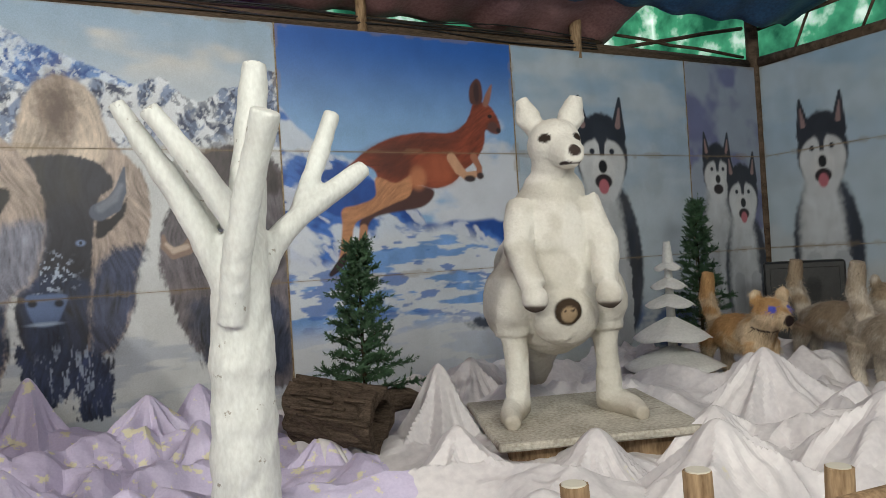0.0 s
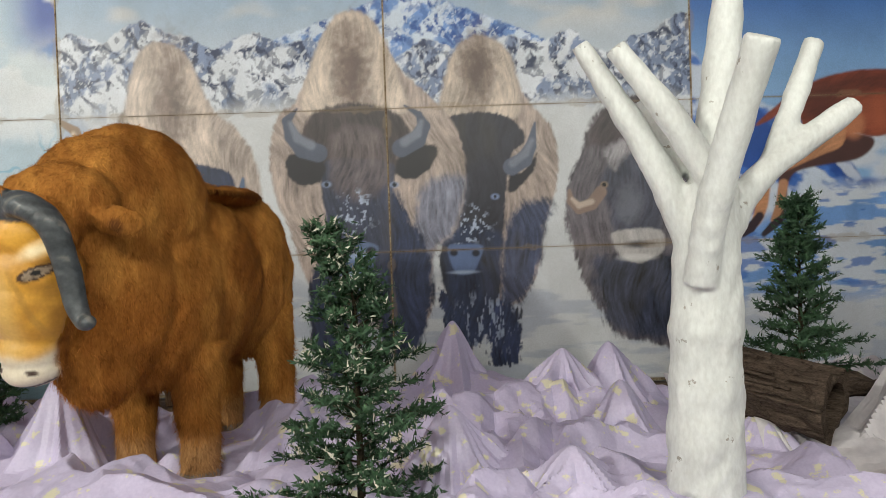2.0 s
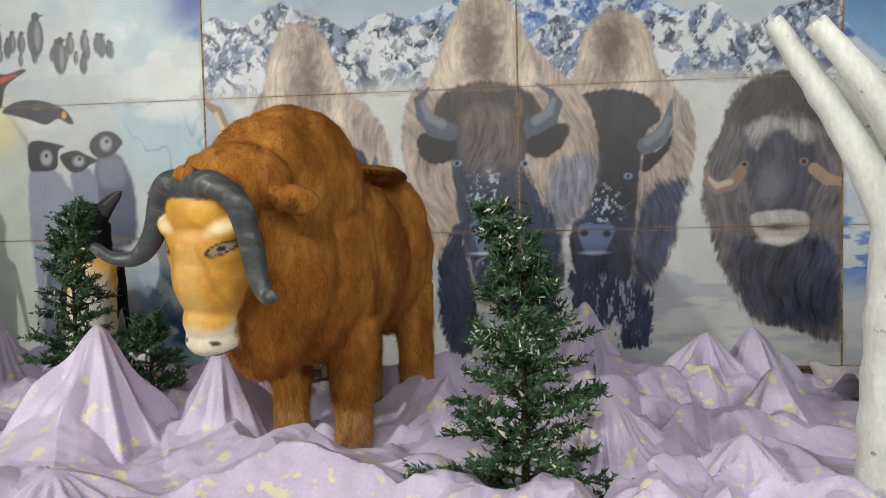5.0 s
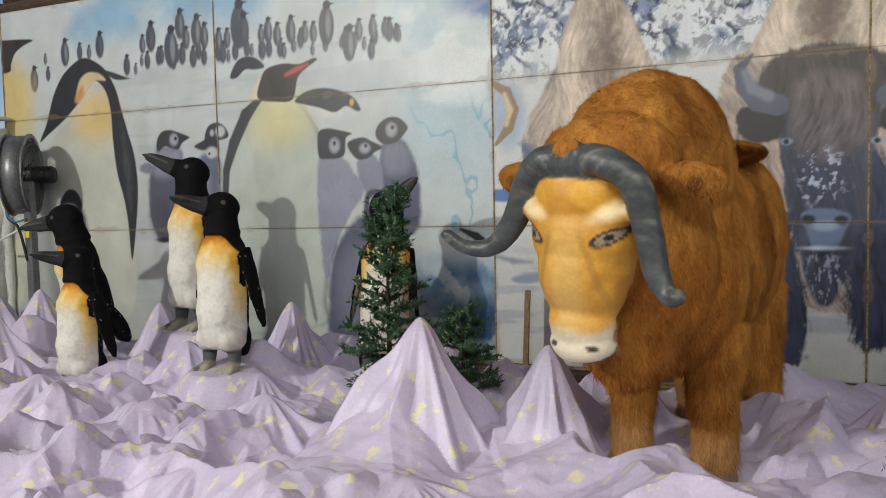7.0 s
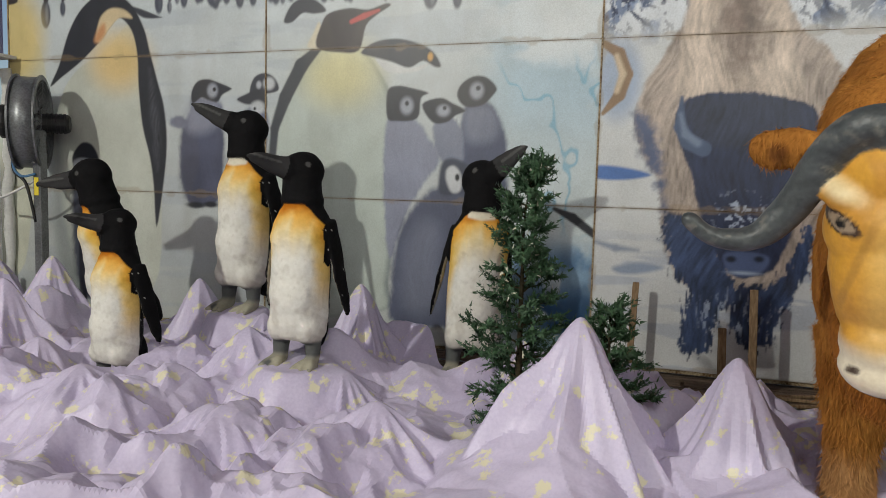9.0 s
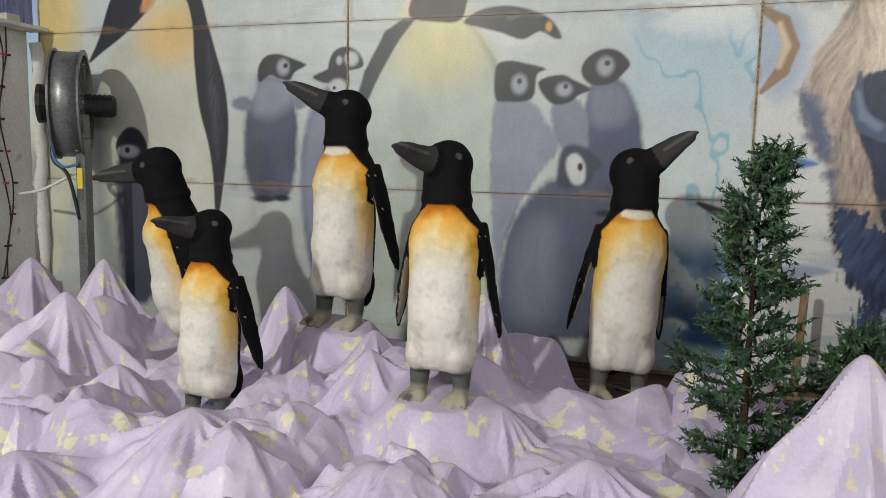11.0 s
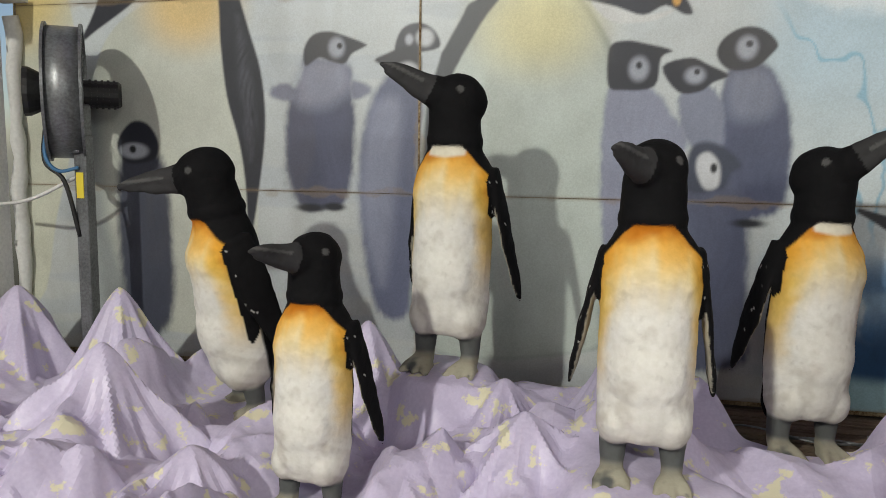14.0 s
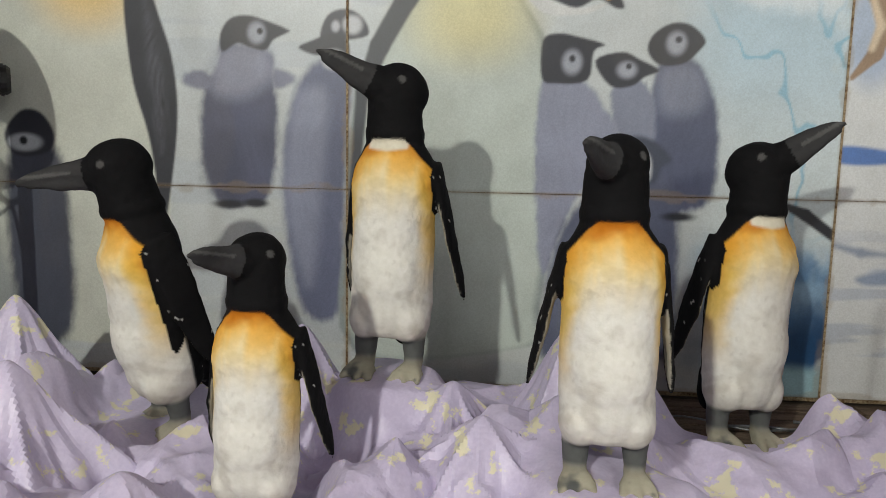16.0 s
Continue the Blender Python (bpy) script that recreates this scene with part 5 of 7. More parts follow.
    co = np.stack([X, Y, H], -1).reshape(-1, 3)
    i = np.arange(nx * ny)
    a = (i // nx) * (nx + 1) + i % nx
    quads = np.stack([a, a + 1, a + nx + 2, a + nx + 1], -1)
    me = bpy.data.meshes.new(name)
    me.from_pydata(co.tolist(), [], quads.tolist())
    me.materials.append(mat)
    me.shade_smooth()
    me.set_sharp_from_angle(angle=radians(12))
    ob = new(name, me)
    return tagged(ob, label, "plastic sheet")


bare = lambda x: -0.42 - 0.45 * step(-1.3, -0.5, x) * step(3.0, 2.2, x)
drape("lilac_sheet", -5.7, 5.1, bare, M_LILAC, "crumpled lilac plastic sheet with cream paint splashes over the display floor", 0.35, 5)
drape("white_sheet", 4.9, 11.85, lambda x: -0.6 + 0 * x, M_WHITECLOTH, "crumpled off-white plastic sheet around the kangaroo statue", 0.35, 9, 0.012, 0.016)


# ---- statues ----
def cast(name, bm, voxel, smooth, painter, mats, m, label="", category="", group="", bumps=0.0, hair=None):
    """Fuse overlapping lumps into one skin, smooth it and colour it by place.

    The painter gives a colour and a material number for each point; hair adds
    short tapered strands on the points of the first material."""
    me = bpy.data.meshes.new("lump")
    bm.to_mesh(me)
    bm.free()
    tmp = new("lump", me)
    a = tmp.modifiers.new("fuse", "REMESH")
    a.mode, a.voxel_size = "VOXEL", voxel
    b = tmp.modifiers.new("smooth", "SMOOTH")
    b.factor, b.iterations = 0.5, smooth
    dg = bpy.context.evaluated_depsgraph_get()
    dg.update()
    out = bpy.data.meshes.new_from_object(tmp.evaluated_get(dg))
    bpy.data.objects.remove(tmp)
    bpy.data.meshes.remove(me)
    n = len(out.vertices)
    co, no = np.zeros(n * 3), np.zeros(n * 3)
    out.vertices.foreach_get("co", co)
    out.vertices.foreach_get("normal", no)
    co, no = co.reshape(-1, 3), no.reshape(-1, 3)
    rgb, ids = painter(co, no)
    rgb = np.clip(rgb, 0, 1)
    if bumps:
        x, y, z = co.T
        k = fbm(x * 14 + y * 9, z * 14 - y * 8, 3, 77) - 0.5 + 1.4 * (fbm(x * 5 + y * 4, z * 5 - y * 3, 2, 78) - 0.5)
        co = co + no * (k * bumps * np.where(ids == 0, 1.0, 0.35))[:, None]
    faces = [tuple(p.vertices) for p in out.polygons]
    fid = [int(ids[f[0]]) for f in faces]
    bpy.data.meshes.remove(out)
    if hair:
        count, length, sweep = hair
        rs = np.random.RandomState(7)
        pick = rs.choice(np.nonzero(ids == 0)[0], count)
        root_p, nn = co[pick] + rs.uniform(-0.006, 0.006, (count, 3)), no[pick]
        lie = np.array(sweep) + rs.normal(0, 0.35, (count, 3)) + 0.5 * (fbm(root_p[:, 0] * 6 + root_p[:, 1] * 5, root_p[:, 2] * 6, 2, 13) - 0.5)[:, None]
        lie = lie - nn * np.sum(lie * nn, 1)[:, None]
        lie = lie / (np.linalg.norm(lie, axis=1)[:, None] + 1e-6)
        side = np.cross(nn, lie) * rs.uniform(0.0014, 0.003, (count, 1))
        low = 1 + 0.9 * step(0.95, 0.6, root_p[:, 2])
        tip = root_p + (lie + nn * rs.uniform(0.12, 0.42, (count, 1))) * (rs.uniform(0.6, 1.3, count) * length * low)[:, None]
        strands = np.stack([root_p - nn * 0.004 - side, root_p - nn * 0.004 + side, tip], 1).reshape(-1, 3)
        faces += [(n + 3 * i, n + 3 * i + 1, n + 3 * i + 2) for i in range(count)]
        fid += [0] * count
        co = np.concatenate([co, strands])
        shade = rs.uniform(0.7, 1.35, (count, 1)) * rgb[pick]
        rgb = np.clip(np.concatenate([rgb, np.repeat(shade, 3, 0)]), 0, 1)
    me = bpy.data.meshes.new(name)
    me.from_pydata(co.tolist(), [], faces)
    rgba = np.ones((len(co), 4), np.float32)
    rgba[:, :3] = rgb
    at = me.attributes.new("paint", "FLOAT_COLOR", "POINT")
    at.data.foreach_set("color", rgba.ravel())
    me.shade_smooth()
    for mat in mats:
        me.materials.append(mat)
    me.polygons.foreach_set("material_index", fid)
    ob = new(name, me)
    ob.matrix_basis = m
    return tagged(ob, label, category, group) if category else ob


def merge(bm, sub, m):
    """Add the mesh sub to bm, moved by m."""
    bmesh.ops.transform(sub, matrix=m, verts=sub.verts[:])
    me = bpy.data.meshes.new("piece")
    sub.to_mesh(me)
    sub.free()
    bm.from_mesh(me)
    bpy.data.meshes.remove(me)


def blend(c, col, k):
    k = np.clip(k, 0, 1)[:, None]
    return c * (1 - k) + np.array(col) * k


def add_loft(bm, rings, seg=28):
    """Upright loft of ellipses: (z, half width, half depth, y centre)."""
    loops = []
    for z, rx, ry, yc in rings:
        loops.append([bm.verts.new((rx * math.cos(2 * math.pi * k / seg), yc + ry * math.sin(2 * math.pi * k / seg), z)) for k in range(seg)])
    for p, q in zip(loops, loops[1:]):
        for k in range(seg):
            bm.faces.new((p[k], p[(k + 1) % seg], q[(k + 1) % seg], q[k]))
    bm.faces.new(loops[0][::-1])
    bm.faces.new(loops[-1])


def penguin(m, h, head_yaw, head_pitch, collar, spread, label, wing_open=(12, 12)):
    """Standing bird statue facing -y, h tall to the crown."""
    s = h / 1.25
    bm = bmesh.new()
    add_loft(bm, [(0.165, 0.128, 0.105, 0), (0.19, 0.150, 0.128, 0), (0.27, 0.162, 0.150, 0), (0.40, 0.166, 0.165, 0.01), (0.52, 0.166, 0.168, 0.015), (0.63, 0.166, 0.16, 0.015), (0.70, 0.170, 0.152, 0.01),
                  (0.77, 0.176, 0.148, 0.015), (0.82, 0.168, 0.138, 0.02), (0.87, 0.145, 0.122, 0.03), (0.92, 0.115, 0.108, 0.03), (0.99, 0.100, 0.10, 0.03)])
    add_ell(bm, (0, -0.035, 0.42), (0.150, 0.135, 0.21))
    for sx in (-1, 1):
        add_ell(bm, (sx * 0.085, -0.02, 0.235), (0.078, 0.115, 0.10))
    add_ell(bm, (0, -0.030, 0.74), (0.162, 0.118, 0.13))
    add_ell(bm, (0, 0.15, 0.24), (0.09, 0.07, 0.19), (18, 0, 0))
    add_limb(bm, [((0, 0.03, 0.940), 0.118), ((0, 0.03, 0.972), 0.120)], 20)
    hm = pose(0, 0.02, 1.08, 0, 0, head_yaw) @ pose(0, 0, 0, -head_pitch, 0, 0)
    add_limb(bm, [((0, 0.03, 0.95), 0.114), ((0, 0.025, 1.04), 0.110), ((0, 0.02, 1.10), 0.108)], 20)
    hb = bmesh.new()
    add_ell(hb, (0, 0.0, 0.045), (0.104, 0.122, 0.112))
    add_ell(hb, (0, -0.075, 0.035), (0.066, 0.080, 0.066))
    add_limb(hb, [((0, -0.09, 0.045), 0.060), ((0, -0.15, 0.052), 0.042), ((0, -0.23, 0.054), 0.029), ((0, -0.31, 0.046), 0.019), ((0, -0.365, 0.028), 0.010)], 12)
    add_limb(hb, [((0, -0.09, 0.008), 0.050), ((0, -0.16, 0.004), 0.033), ((0, -0.24, 0.008), 0.022), ((0, -0.335, 0.016), 0.010)], 12)
    merge(bm, hb, hm)
    tips = []
    for k, sx in enumerate((-1, 1)):
        wb = bmesh.new()
        add_limb(wb, [((0, 0.0, 0.02), 0.030), ((0, 0, -0.10), 0.046), ((0, 0.004, -0.30), 0.048), ((0, 0.012, -0.45), 0.032), ((0, 0.02, -0.545), 0.010)], 14)
        bmesh.ops.transform(wb, matrix=Matrix.Diagonal((0.42, 1.45, 1, 1)), verts=wb.verts[:])
        wm = pose(sx * 0.166, 0.055, 0.83, 4, -sx * wing_open[k], 0)
        merge(bm, wb, wm)
        tips.append(np.array(wm.inverted()))
        add_limb(bm, [((sx * 0.10, -0.025, 0.03), 0.038), ((sx * 0.10, -0.015, 0.2), 0.050)], 12)
        for t in (-1, 0, 1):
            add_limb(bm, [((sx * 0.10, -0.03, 0.048), 0.036), ((sx * 0.10 + t * 0.042, -0.115, 0.026), 0.024), ((sx * 0.10 + t * 0.058, -0.165, 0.012), 0.012)], 8)
        add_ell(bm, (sx * 0.10, -0.08, 0.018), (0.062, 0.07, 0.014))
    head_dir = np.array(hm.to_3x3() @ Vector((0, -1, 0)))

    def tint(co, no):
        x, y, z = co.T
        n = fbm(x * 14 + 2, z * 14 + y * 6, 3, 3)
        w = np.abs(x)
        c = np.tile(np.array((0.80, 0.79, 0.74)), (len(co), 1))
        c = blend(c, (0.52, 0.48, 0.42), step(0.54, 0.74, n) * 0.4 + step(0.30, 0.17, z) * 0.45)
        c = blend(c, (0.35, 0.31, 0.27), step(0.66, 0.80, fbm(x * 34, z * 40 + y * 20, 3, 15)) * 0.2)
        drip = 0.16 * (fbm(x * 17 + 3, z * 3, 3, 19) - 0.5)
        edge = np.clip(w - 0.085, 0, 1)
        c = blend(c, (0.88, 0.64, 0.17), step(0.60, 0.88, z + 1.5 * edge + drip) * 0.85)
        c = blend(c, (0.86, 0.55, 0.07), step(0.112, 0.160, w + 0.04 * (n - 0.5)) * step(0.30, 0.55, z) * 0.75)
        c = blend(c, (0.80, 0.35, 0.02), step(0.75, 0.93, z + 0.9 * edge + drip) * 0.85)
        rim = np.maximum(step(0.865, 0.93, z + 0.5 * edge + 0.06 * (n - 0.5)), step(0.145, 0.182, w + 0.03 * (n - 0.5)) * step(0.58, 0.74, z))
        c = blend(c, (0.46, 0.13, 0.006), rim * 0.85)
        if collar:
            c = blend(c, (0.74, 0.70, 0.58), step(0.885, 0.90, z - 0.12 * w) * step(0.085, 0.07, w))
        coat = (0.009, 0.009, 0.010)
        back = step(0.045, 0.06, y) + step(0.0, 0.008, w - 0.168 + 0.85 * np.clip(z - 0.81, 0, 1)) * (z > 0.78)
        wing = np.zeros(len(co))
        for inv in tips:
            q = co @ inv[:3, :3].T + inv[:3, 3]
            k = (np.abs(q[:, 0]) < 0.034) & (q[:, 2] < 0.06) & (np.abs(q[:, 1]) < 0.09)
            wing = np.maximum(wing, (k & (w > 0.160)).astype(float))
        c = blend(c, coat, back)
        c = blend(c, coat, wing)
        c = blend(c, (0.42, 0.40, 0.34), wing * step(0.35, 0.6, -no[:, 0] * np.sign(x)) * (y < 0.10))
        c = blend(c, coat, step(0.935, 0.942, z))
        rel = co - np.array((0, 0.02, 1.13))
        along = rel @ head_dir
        c = blend(c, (0.045, 0.045, 0.047), ((along > 0.118) & (z > 1.0)).astype(float))
        c = blend(c, (0.10, 0.10, 0.10), step(0.008, 0.004, np.abs((rel - along[:, None] * head_dir)[:, 2] - 0.0)) * ((along > 0.16) & (z > 1.0)))
        leg = step(0.175, 0.15, z) * (np.hypot(w - 0.095, y + 0.04) < 0.17)
        c = blend(c, (0.11, 0.115, 0.115), leg)
        c = blend(c, (0.40, 0.38, 0.30), leg * step(0.09, 0.05, z) * step(0.35, 0.5, n))
        c = blend(c, (0.5, 0.5, 0.48), (c[:, 0] < 0.03) * step(0.84, 0.87, fbm(x * 90, z * 70 + y * 60, 2, 9)) * (z < 0.8))
        for sx in (-1, 1):
            eye = np.array(hm @ Vector((sx * 0.102, -0.05, 0.075)))
            d = np.linalg.norm(co - eye, axis=1)
            c = blend(c, (0.09, 0.09, 0.09), step(0.022, 0.018, d))
            c = blend(c, (0.0, 0.0, 0.0), step(0.013, 0.009, d))
        return c, np.zeros(len(co), int)

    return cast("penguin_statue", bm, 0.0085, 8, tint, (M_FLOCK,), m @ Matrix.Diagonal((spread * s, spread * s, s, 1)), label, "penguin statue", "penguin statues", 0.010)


penguin(pose(-1.50, -1.70, 0.35, 0, 0, -1), 1.29, -24, 14, False, 1.04, "black and white penguin statue with orange chest and grey feet", (11, 8))
penguin(pose(-2.41, -0.93, 0.49, 0, 0, -10), 1.48, -48, 24, True, 1.0, "tall penguin statue with raised beak and white collar", (6, 11))
penguin(pose(-2.79, -1.78, 0.11, 0, 0, -6), 1.15, -15, 12, False, 1.04, "small penguin statue with worn white belly", (8, 11))
penguin(pose(-3.47, -0.92, 0.18, 12, 0, -46), 1.44, -28, 2, False, 1.06, "penguin statue turned sideways with chipped black back", (4, 4))
penguin(pose(-0.72, -0.74, 0.15, 0, 3, 16), 1.50, 52, 36, True, 0.98, "penguin statue with upturned beak and stained belly", (10, 5))


def ox(m):
    """Musk ox statue facing -y."""
    bm = bmesh.new()
    add_ell(bm, (0, 0.62, 1.16), (0.40, 0.50, 0.52))
    add_ell(bm, (0, 0.20, 1.12), (0.42, 0.55, 0.54))
    add_ell(bm, (0, -0.12, 1.10), (0.40, 0.50, 0.56))
    add_ell(bm, (-0.02, -0.26, 1.55), (0.37, 0.50, 0.47))
    add_ell(bm, (-0.02, -0.50, 1.56), (0.34, 0.36, 0.38))
    add_ell(bm, (0, -0.46, 1.16), (0.34, 0.34, 0.52))
    add_ell(bm, (-0.03, -0.56, 0.90), (0.25, 0.24, 0.36))
    add_ell(bm, (-0.02, -0.66, 1.30), (0.27, 0.26, 0.38))
    add_ell(bm, (0, 0.84, 1.10), (0.36, 0.30, 0.55))
    # flat pad along the back behind the hump
    add_ell(bm, (0.09, 0.36, 1.655), (0.25, 0.44, 0.050), (-4, 0, 0))
    add_ell(bm, (0, 0.70, 1.30), (0.36, 0.44, 0.40))
    for sx in (-1, 1):
        add_limb(bm, [((sx * 0.20, -0.06, 0.80), 0.19), ((sx * 0.205, -0.06, 0.50), 0.135), ((sx * 0.21, -0.06, 0.27), 0.108), ((sx * 0.21, -0.06, 0.09), 0.104)], 14)
        add_limb(bm, [((sx * 0.21, -0.06, 0.10), 0.104), ((sx * 0.21, -0.085, 0.0), 0.125)], 14)
        add_limb(bm, [((sx * 0.19, 0.82, 0.9), 0.18), ((sx * 0.20, 0.90, 0.5), 0.13), ((sx * 0.20, 0.92, 0.09), 0.10)], 14)
        add_limb(bm, [((sx * 0.20, 0.92, 0.10), 0.105), ((sx * 0.20, 0.90, 0.0), 0.12)], 14)
    hm = pose(-0.03, -0.82, 1.40, 0, 3, -3) @ pose(0, 0, 0, 20, 0, 0) @ Matrix.Diagonal((1.16, 1.06, 1.0, 1))
    hb = bmesh.new()
    add_ell(hb, (0, -0.08, 0.08), (0.195, 0.20, 0.19))
    add_ell(hb, (0, -0.14, -0.08), (0.205, 0.19, 0.20))
    add_ell(hb, (0, -0.205, -0.24), (0.168, 0.155, 0.25))
    add_ell(hb, (0, -0.25, -0.42), (0.132, 0.135, 0.13))
    add_ell(hb, (0, -0.275, -0.50), (0.128, 0.125, 0.085))
    add_ell(hb, (0, -0.20, -0.53), (0.095, 0.13, 0.055))
    # cowl of fur behind the horns
    add_ell(hb, (0, 0.10, 0.16), (0.27, 0.18, 0.19))
    for sx in (-1, 1):
        add_ell(hb, (sx * 0.125, -0.200, 0.03), (0.085, 0.065, 0.060), (0, -sx * 10, sx * 20))
        add_ell(hb, (sx * 0.12, -0.17, -0.20), (0.06, 0.10, 0.14))
    horns, ears = [], []
    for sx in (-1, 1):
        eb = bmesh.new()
        add_ell(eb, (0, 0, 0), (0.115, 0.05, 0.075))
        em = pose(sx * 0.335, 0.02, 0.10, 0, sx * 8, sx * 12)
        merge(hb, eb, em)
        ears.append(np.array(hm @ em @ Vector((sx * 0.01, -0.045, -0.005))))
        if sx > 0:
            ctrl = [(0.015, -0.17, 0.23), (0.12, -0.20, 0.25), (0.225, -0.21, 0.17), (0.265, -0.23, 0.0), (0.295, -0.27, -0.15), (0.345, -0.31, -0.23), (0.40, -0.33, -0.21)]
        else:
            ctrl = [(-0.015, -0.17, 0.23), (-0.11, -0.18, 0.24), (-0.20, -0.17, 0.14), (-0.27, -0.18, -0.02), (-0.36, -0.22, -0.13), (-0.47, -0.26, -0.13), (-0.55, -0.28, -0.05)]
        pts = curve_points(ctrl, 6)
        rad = [0.070 * (1 - 0.62 * i / len(pts)) for i in range(len(pts))]
        rad[-1] *= 0.55
        add_limb(hb, list(zip(pts, rad)), 14)
        horns += [np.array((*(hm @ q), r)) for q, r in zip(pts, rad)]
    for i in range(7):
        add_limb(hb, [((-0.03 + 0.012 * i, -0.14, 0.27), 0.016), ((-0.05 + 0.016 * i, -0.20, 0.31 + 0.012 * (i % 3)), 0.012), ((-0.06 + 0.02 * i, -0.235, 0.26 + 0.02 * (i % 2)), 0.005)], 6)
    merge(bm, hb, hm)
    horns, inv = np.array(horns), np.array(hm.inverted())

    def tint(co, no):
        x, y, z = co.T
        n = fbm(x * 9 + y * 8, z * 4, 4, 23)
        n2 = fbm(x * 3 + y * 3, z * 2, 3, 29)
        c = np.tile(np.array((0.42, 0.175, 0.038)), (len(co), 1))
        c = blend(c, (0.62, 0.29, 0.065), step(0.45, 0.68, n) * 0.7 + step(0.2, 0.5, y) * 0.35)
        c = blend(c, (0.22, 0.07, 0.014), step(0.5, 0.3, n2) * 0.6)
        # shade under the head painted into the neck and chest fur
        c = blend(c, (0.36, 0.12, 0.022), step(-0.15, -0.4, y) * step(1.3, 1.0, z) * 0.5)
        seam = np.abs(z - 1.655 + 0.02 * y) + 0.2 * np.clip(0.02 - y, 0, 1)
        c = blend(c, (0.12, 0.04, 0.01), step(0.022, 0.008, seam) * (y > 0.0) * (x > 0.1) * 0.8)
        c = blend(c, (0.45, 0.26, 0.12), step(0.36, 0.20, z) * 0.7)
        c = blend(c, (0.22, 0.19, 0.15), step(0.10, 0.085, z))
        loc = co @ inv[:3, :3].T + inv[:3, 3]
        hx, hy, hz = loc.T
        ax = np.abs(hx)
        face = step(0.02, -0.03, hy + 0.10 + 0.5 * np.clip(-0.10 - hz, 0, 0.35)) * step(0.235, 0.20, hz + 0.5 * hx * hx) * step(-0.60, -0.585, hz) * step(0.26, 0.23, ax)
        skin = np.tile(np.array((0.74, 0.38, 0.045)), (len(co), 1))
        skin = blend(skin, (0.52, 0.24, 0.03), step(0.45, 0.65, fbm(hx * 8, hz * 8, 4, 33)) * 0.55 + step(0.13, 0.2, ax) * step(0.0, -0.2, hz) * 0.4)
        skin = blend(skin, (0.80, 0.56, 0.20), step(0.10, 0.02, ax) * step(0.1, -0.1, hz) * 0.5)
        skin = blend(skin, (0.82, 0.74, 0.58), step(-0.355, -0.43, hz + 0.03 * fbm(hx * 20, hz * 20, 2, 35)))
        skin = blend(skin, (0.84, 0.68, 0.40), step(0.066, 0.01, np.hypot((ax - 0.155) * 0.62, (hz - 0.055 - 0.25 * (ax - 0.13)) * 1.3)))
        skin = blend(skin, (0.06, 0.035, 0.025), step(0.024, 0.012, np.hypot((ax - 0.075) * 0.9, (hz + 0.475 + 0.35 * (ax - 0.075)) * 1.7)))
        skin = blend(skin, (0.06, 0.035, 0.03), step(0.010, 0.005, np.abs(hz + 0.555 - 1.2 * hx * hx)) * (ax < 0.11))
        skin = blend(skin, (0.38, 0.20, 0.04), step(0.016, 0.006, np.abs(ax - 0.055 - 0.25 * np.clip(-hz, 0, 0.3))) * step(0.02, -0.05, hz) * step(-0.36, -0.25, hz) * 0.5)
        e = np.hypot((ax - 0.142) * 0.72, (hz + 0.035 - 0.22 * (ax - 0.142)) * 1.35)
        skin = blend(skin, (0.05, 0.025, 0.015), step(0.044, 0.036, e))
        skin = blend(skin, (0.34, 0.26, 0.18), step(0.030, 0.026, e))
        skin = blend(skin, (0.006, 0.006, 0.006), step(0.017, 0.012, np.hypot(ax - 0.142, (hz + 0.035) * 1.1)))
        c = c * (1 - face[:, None]) + skin * face[:, None]
        ids = (face > 0.5).astype(int)
        for q in ears:
            d = np.linalg.norm(co - q, axis=1)
            c = blend(c, (0.16, 0.06, 0.02), step(0.05, 0.02, d) * 0.9)
        gap = np.linalg.norm(co[:, None, :] - horns[None, :, :3], axis=2) - horns[None, :, 3]
        near = np.argmin(gap, axis=1)
        d = gap[np.arange(len(co)), near]
        rib = fbm(near * 0.5, np.arctan2(hz - 0.1, ax) * 9 + hy * 40, 3, 5)
        horn = np.array((0.075, 0.085, 0.09)) * (0.5 + rib)[:, None]
        horn = blend(horn, (0.26, 0.24, 0.20), step(0.62, 0.8, rib) * 0.5)
        k = step(0.014, 0.008, d)
        ids = np.where(k > 0.5, 2, ids)
        ids = np.where(z < 0.09, 1, ids)
        return c * (1 - k[:, None]) + horn * k[:, None], ids

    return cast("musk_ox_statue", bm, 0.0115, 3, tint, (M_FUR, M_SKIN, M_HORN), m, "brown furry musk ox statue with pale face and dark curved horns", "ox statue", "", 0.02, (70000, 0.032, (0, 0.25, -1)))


ox(pose(1.60, -2.06, 0.09, 0, 0, -15))


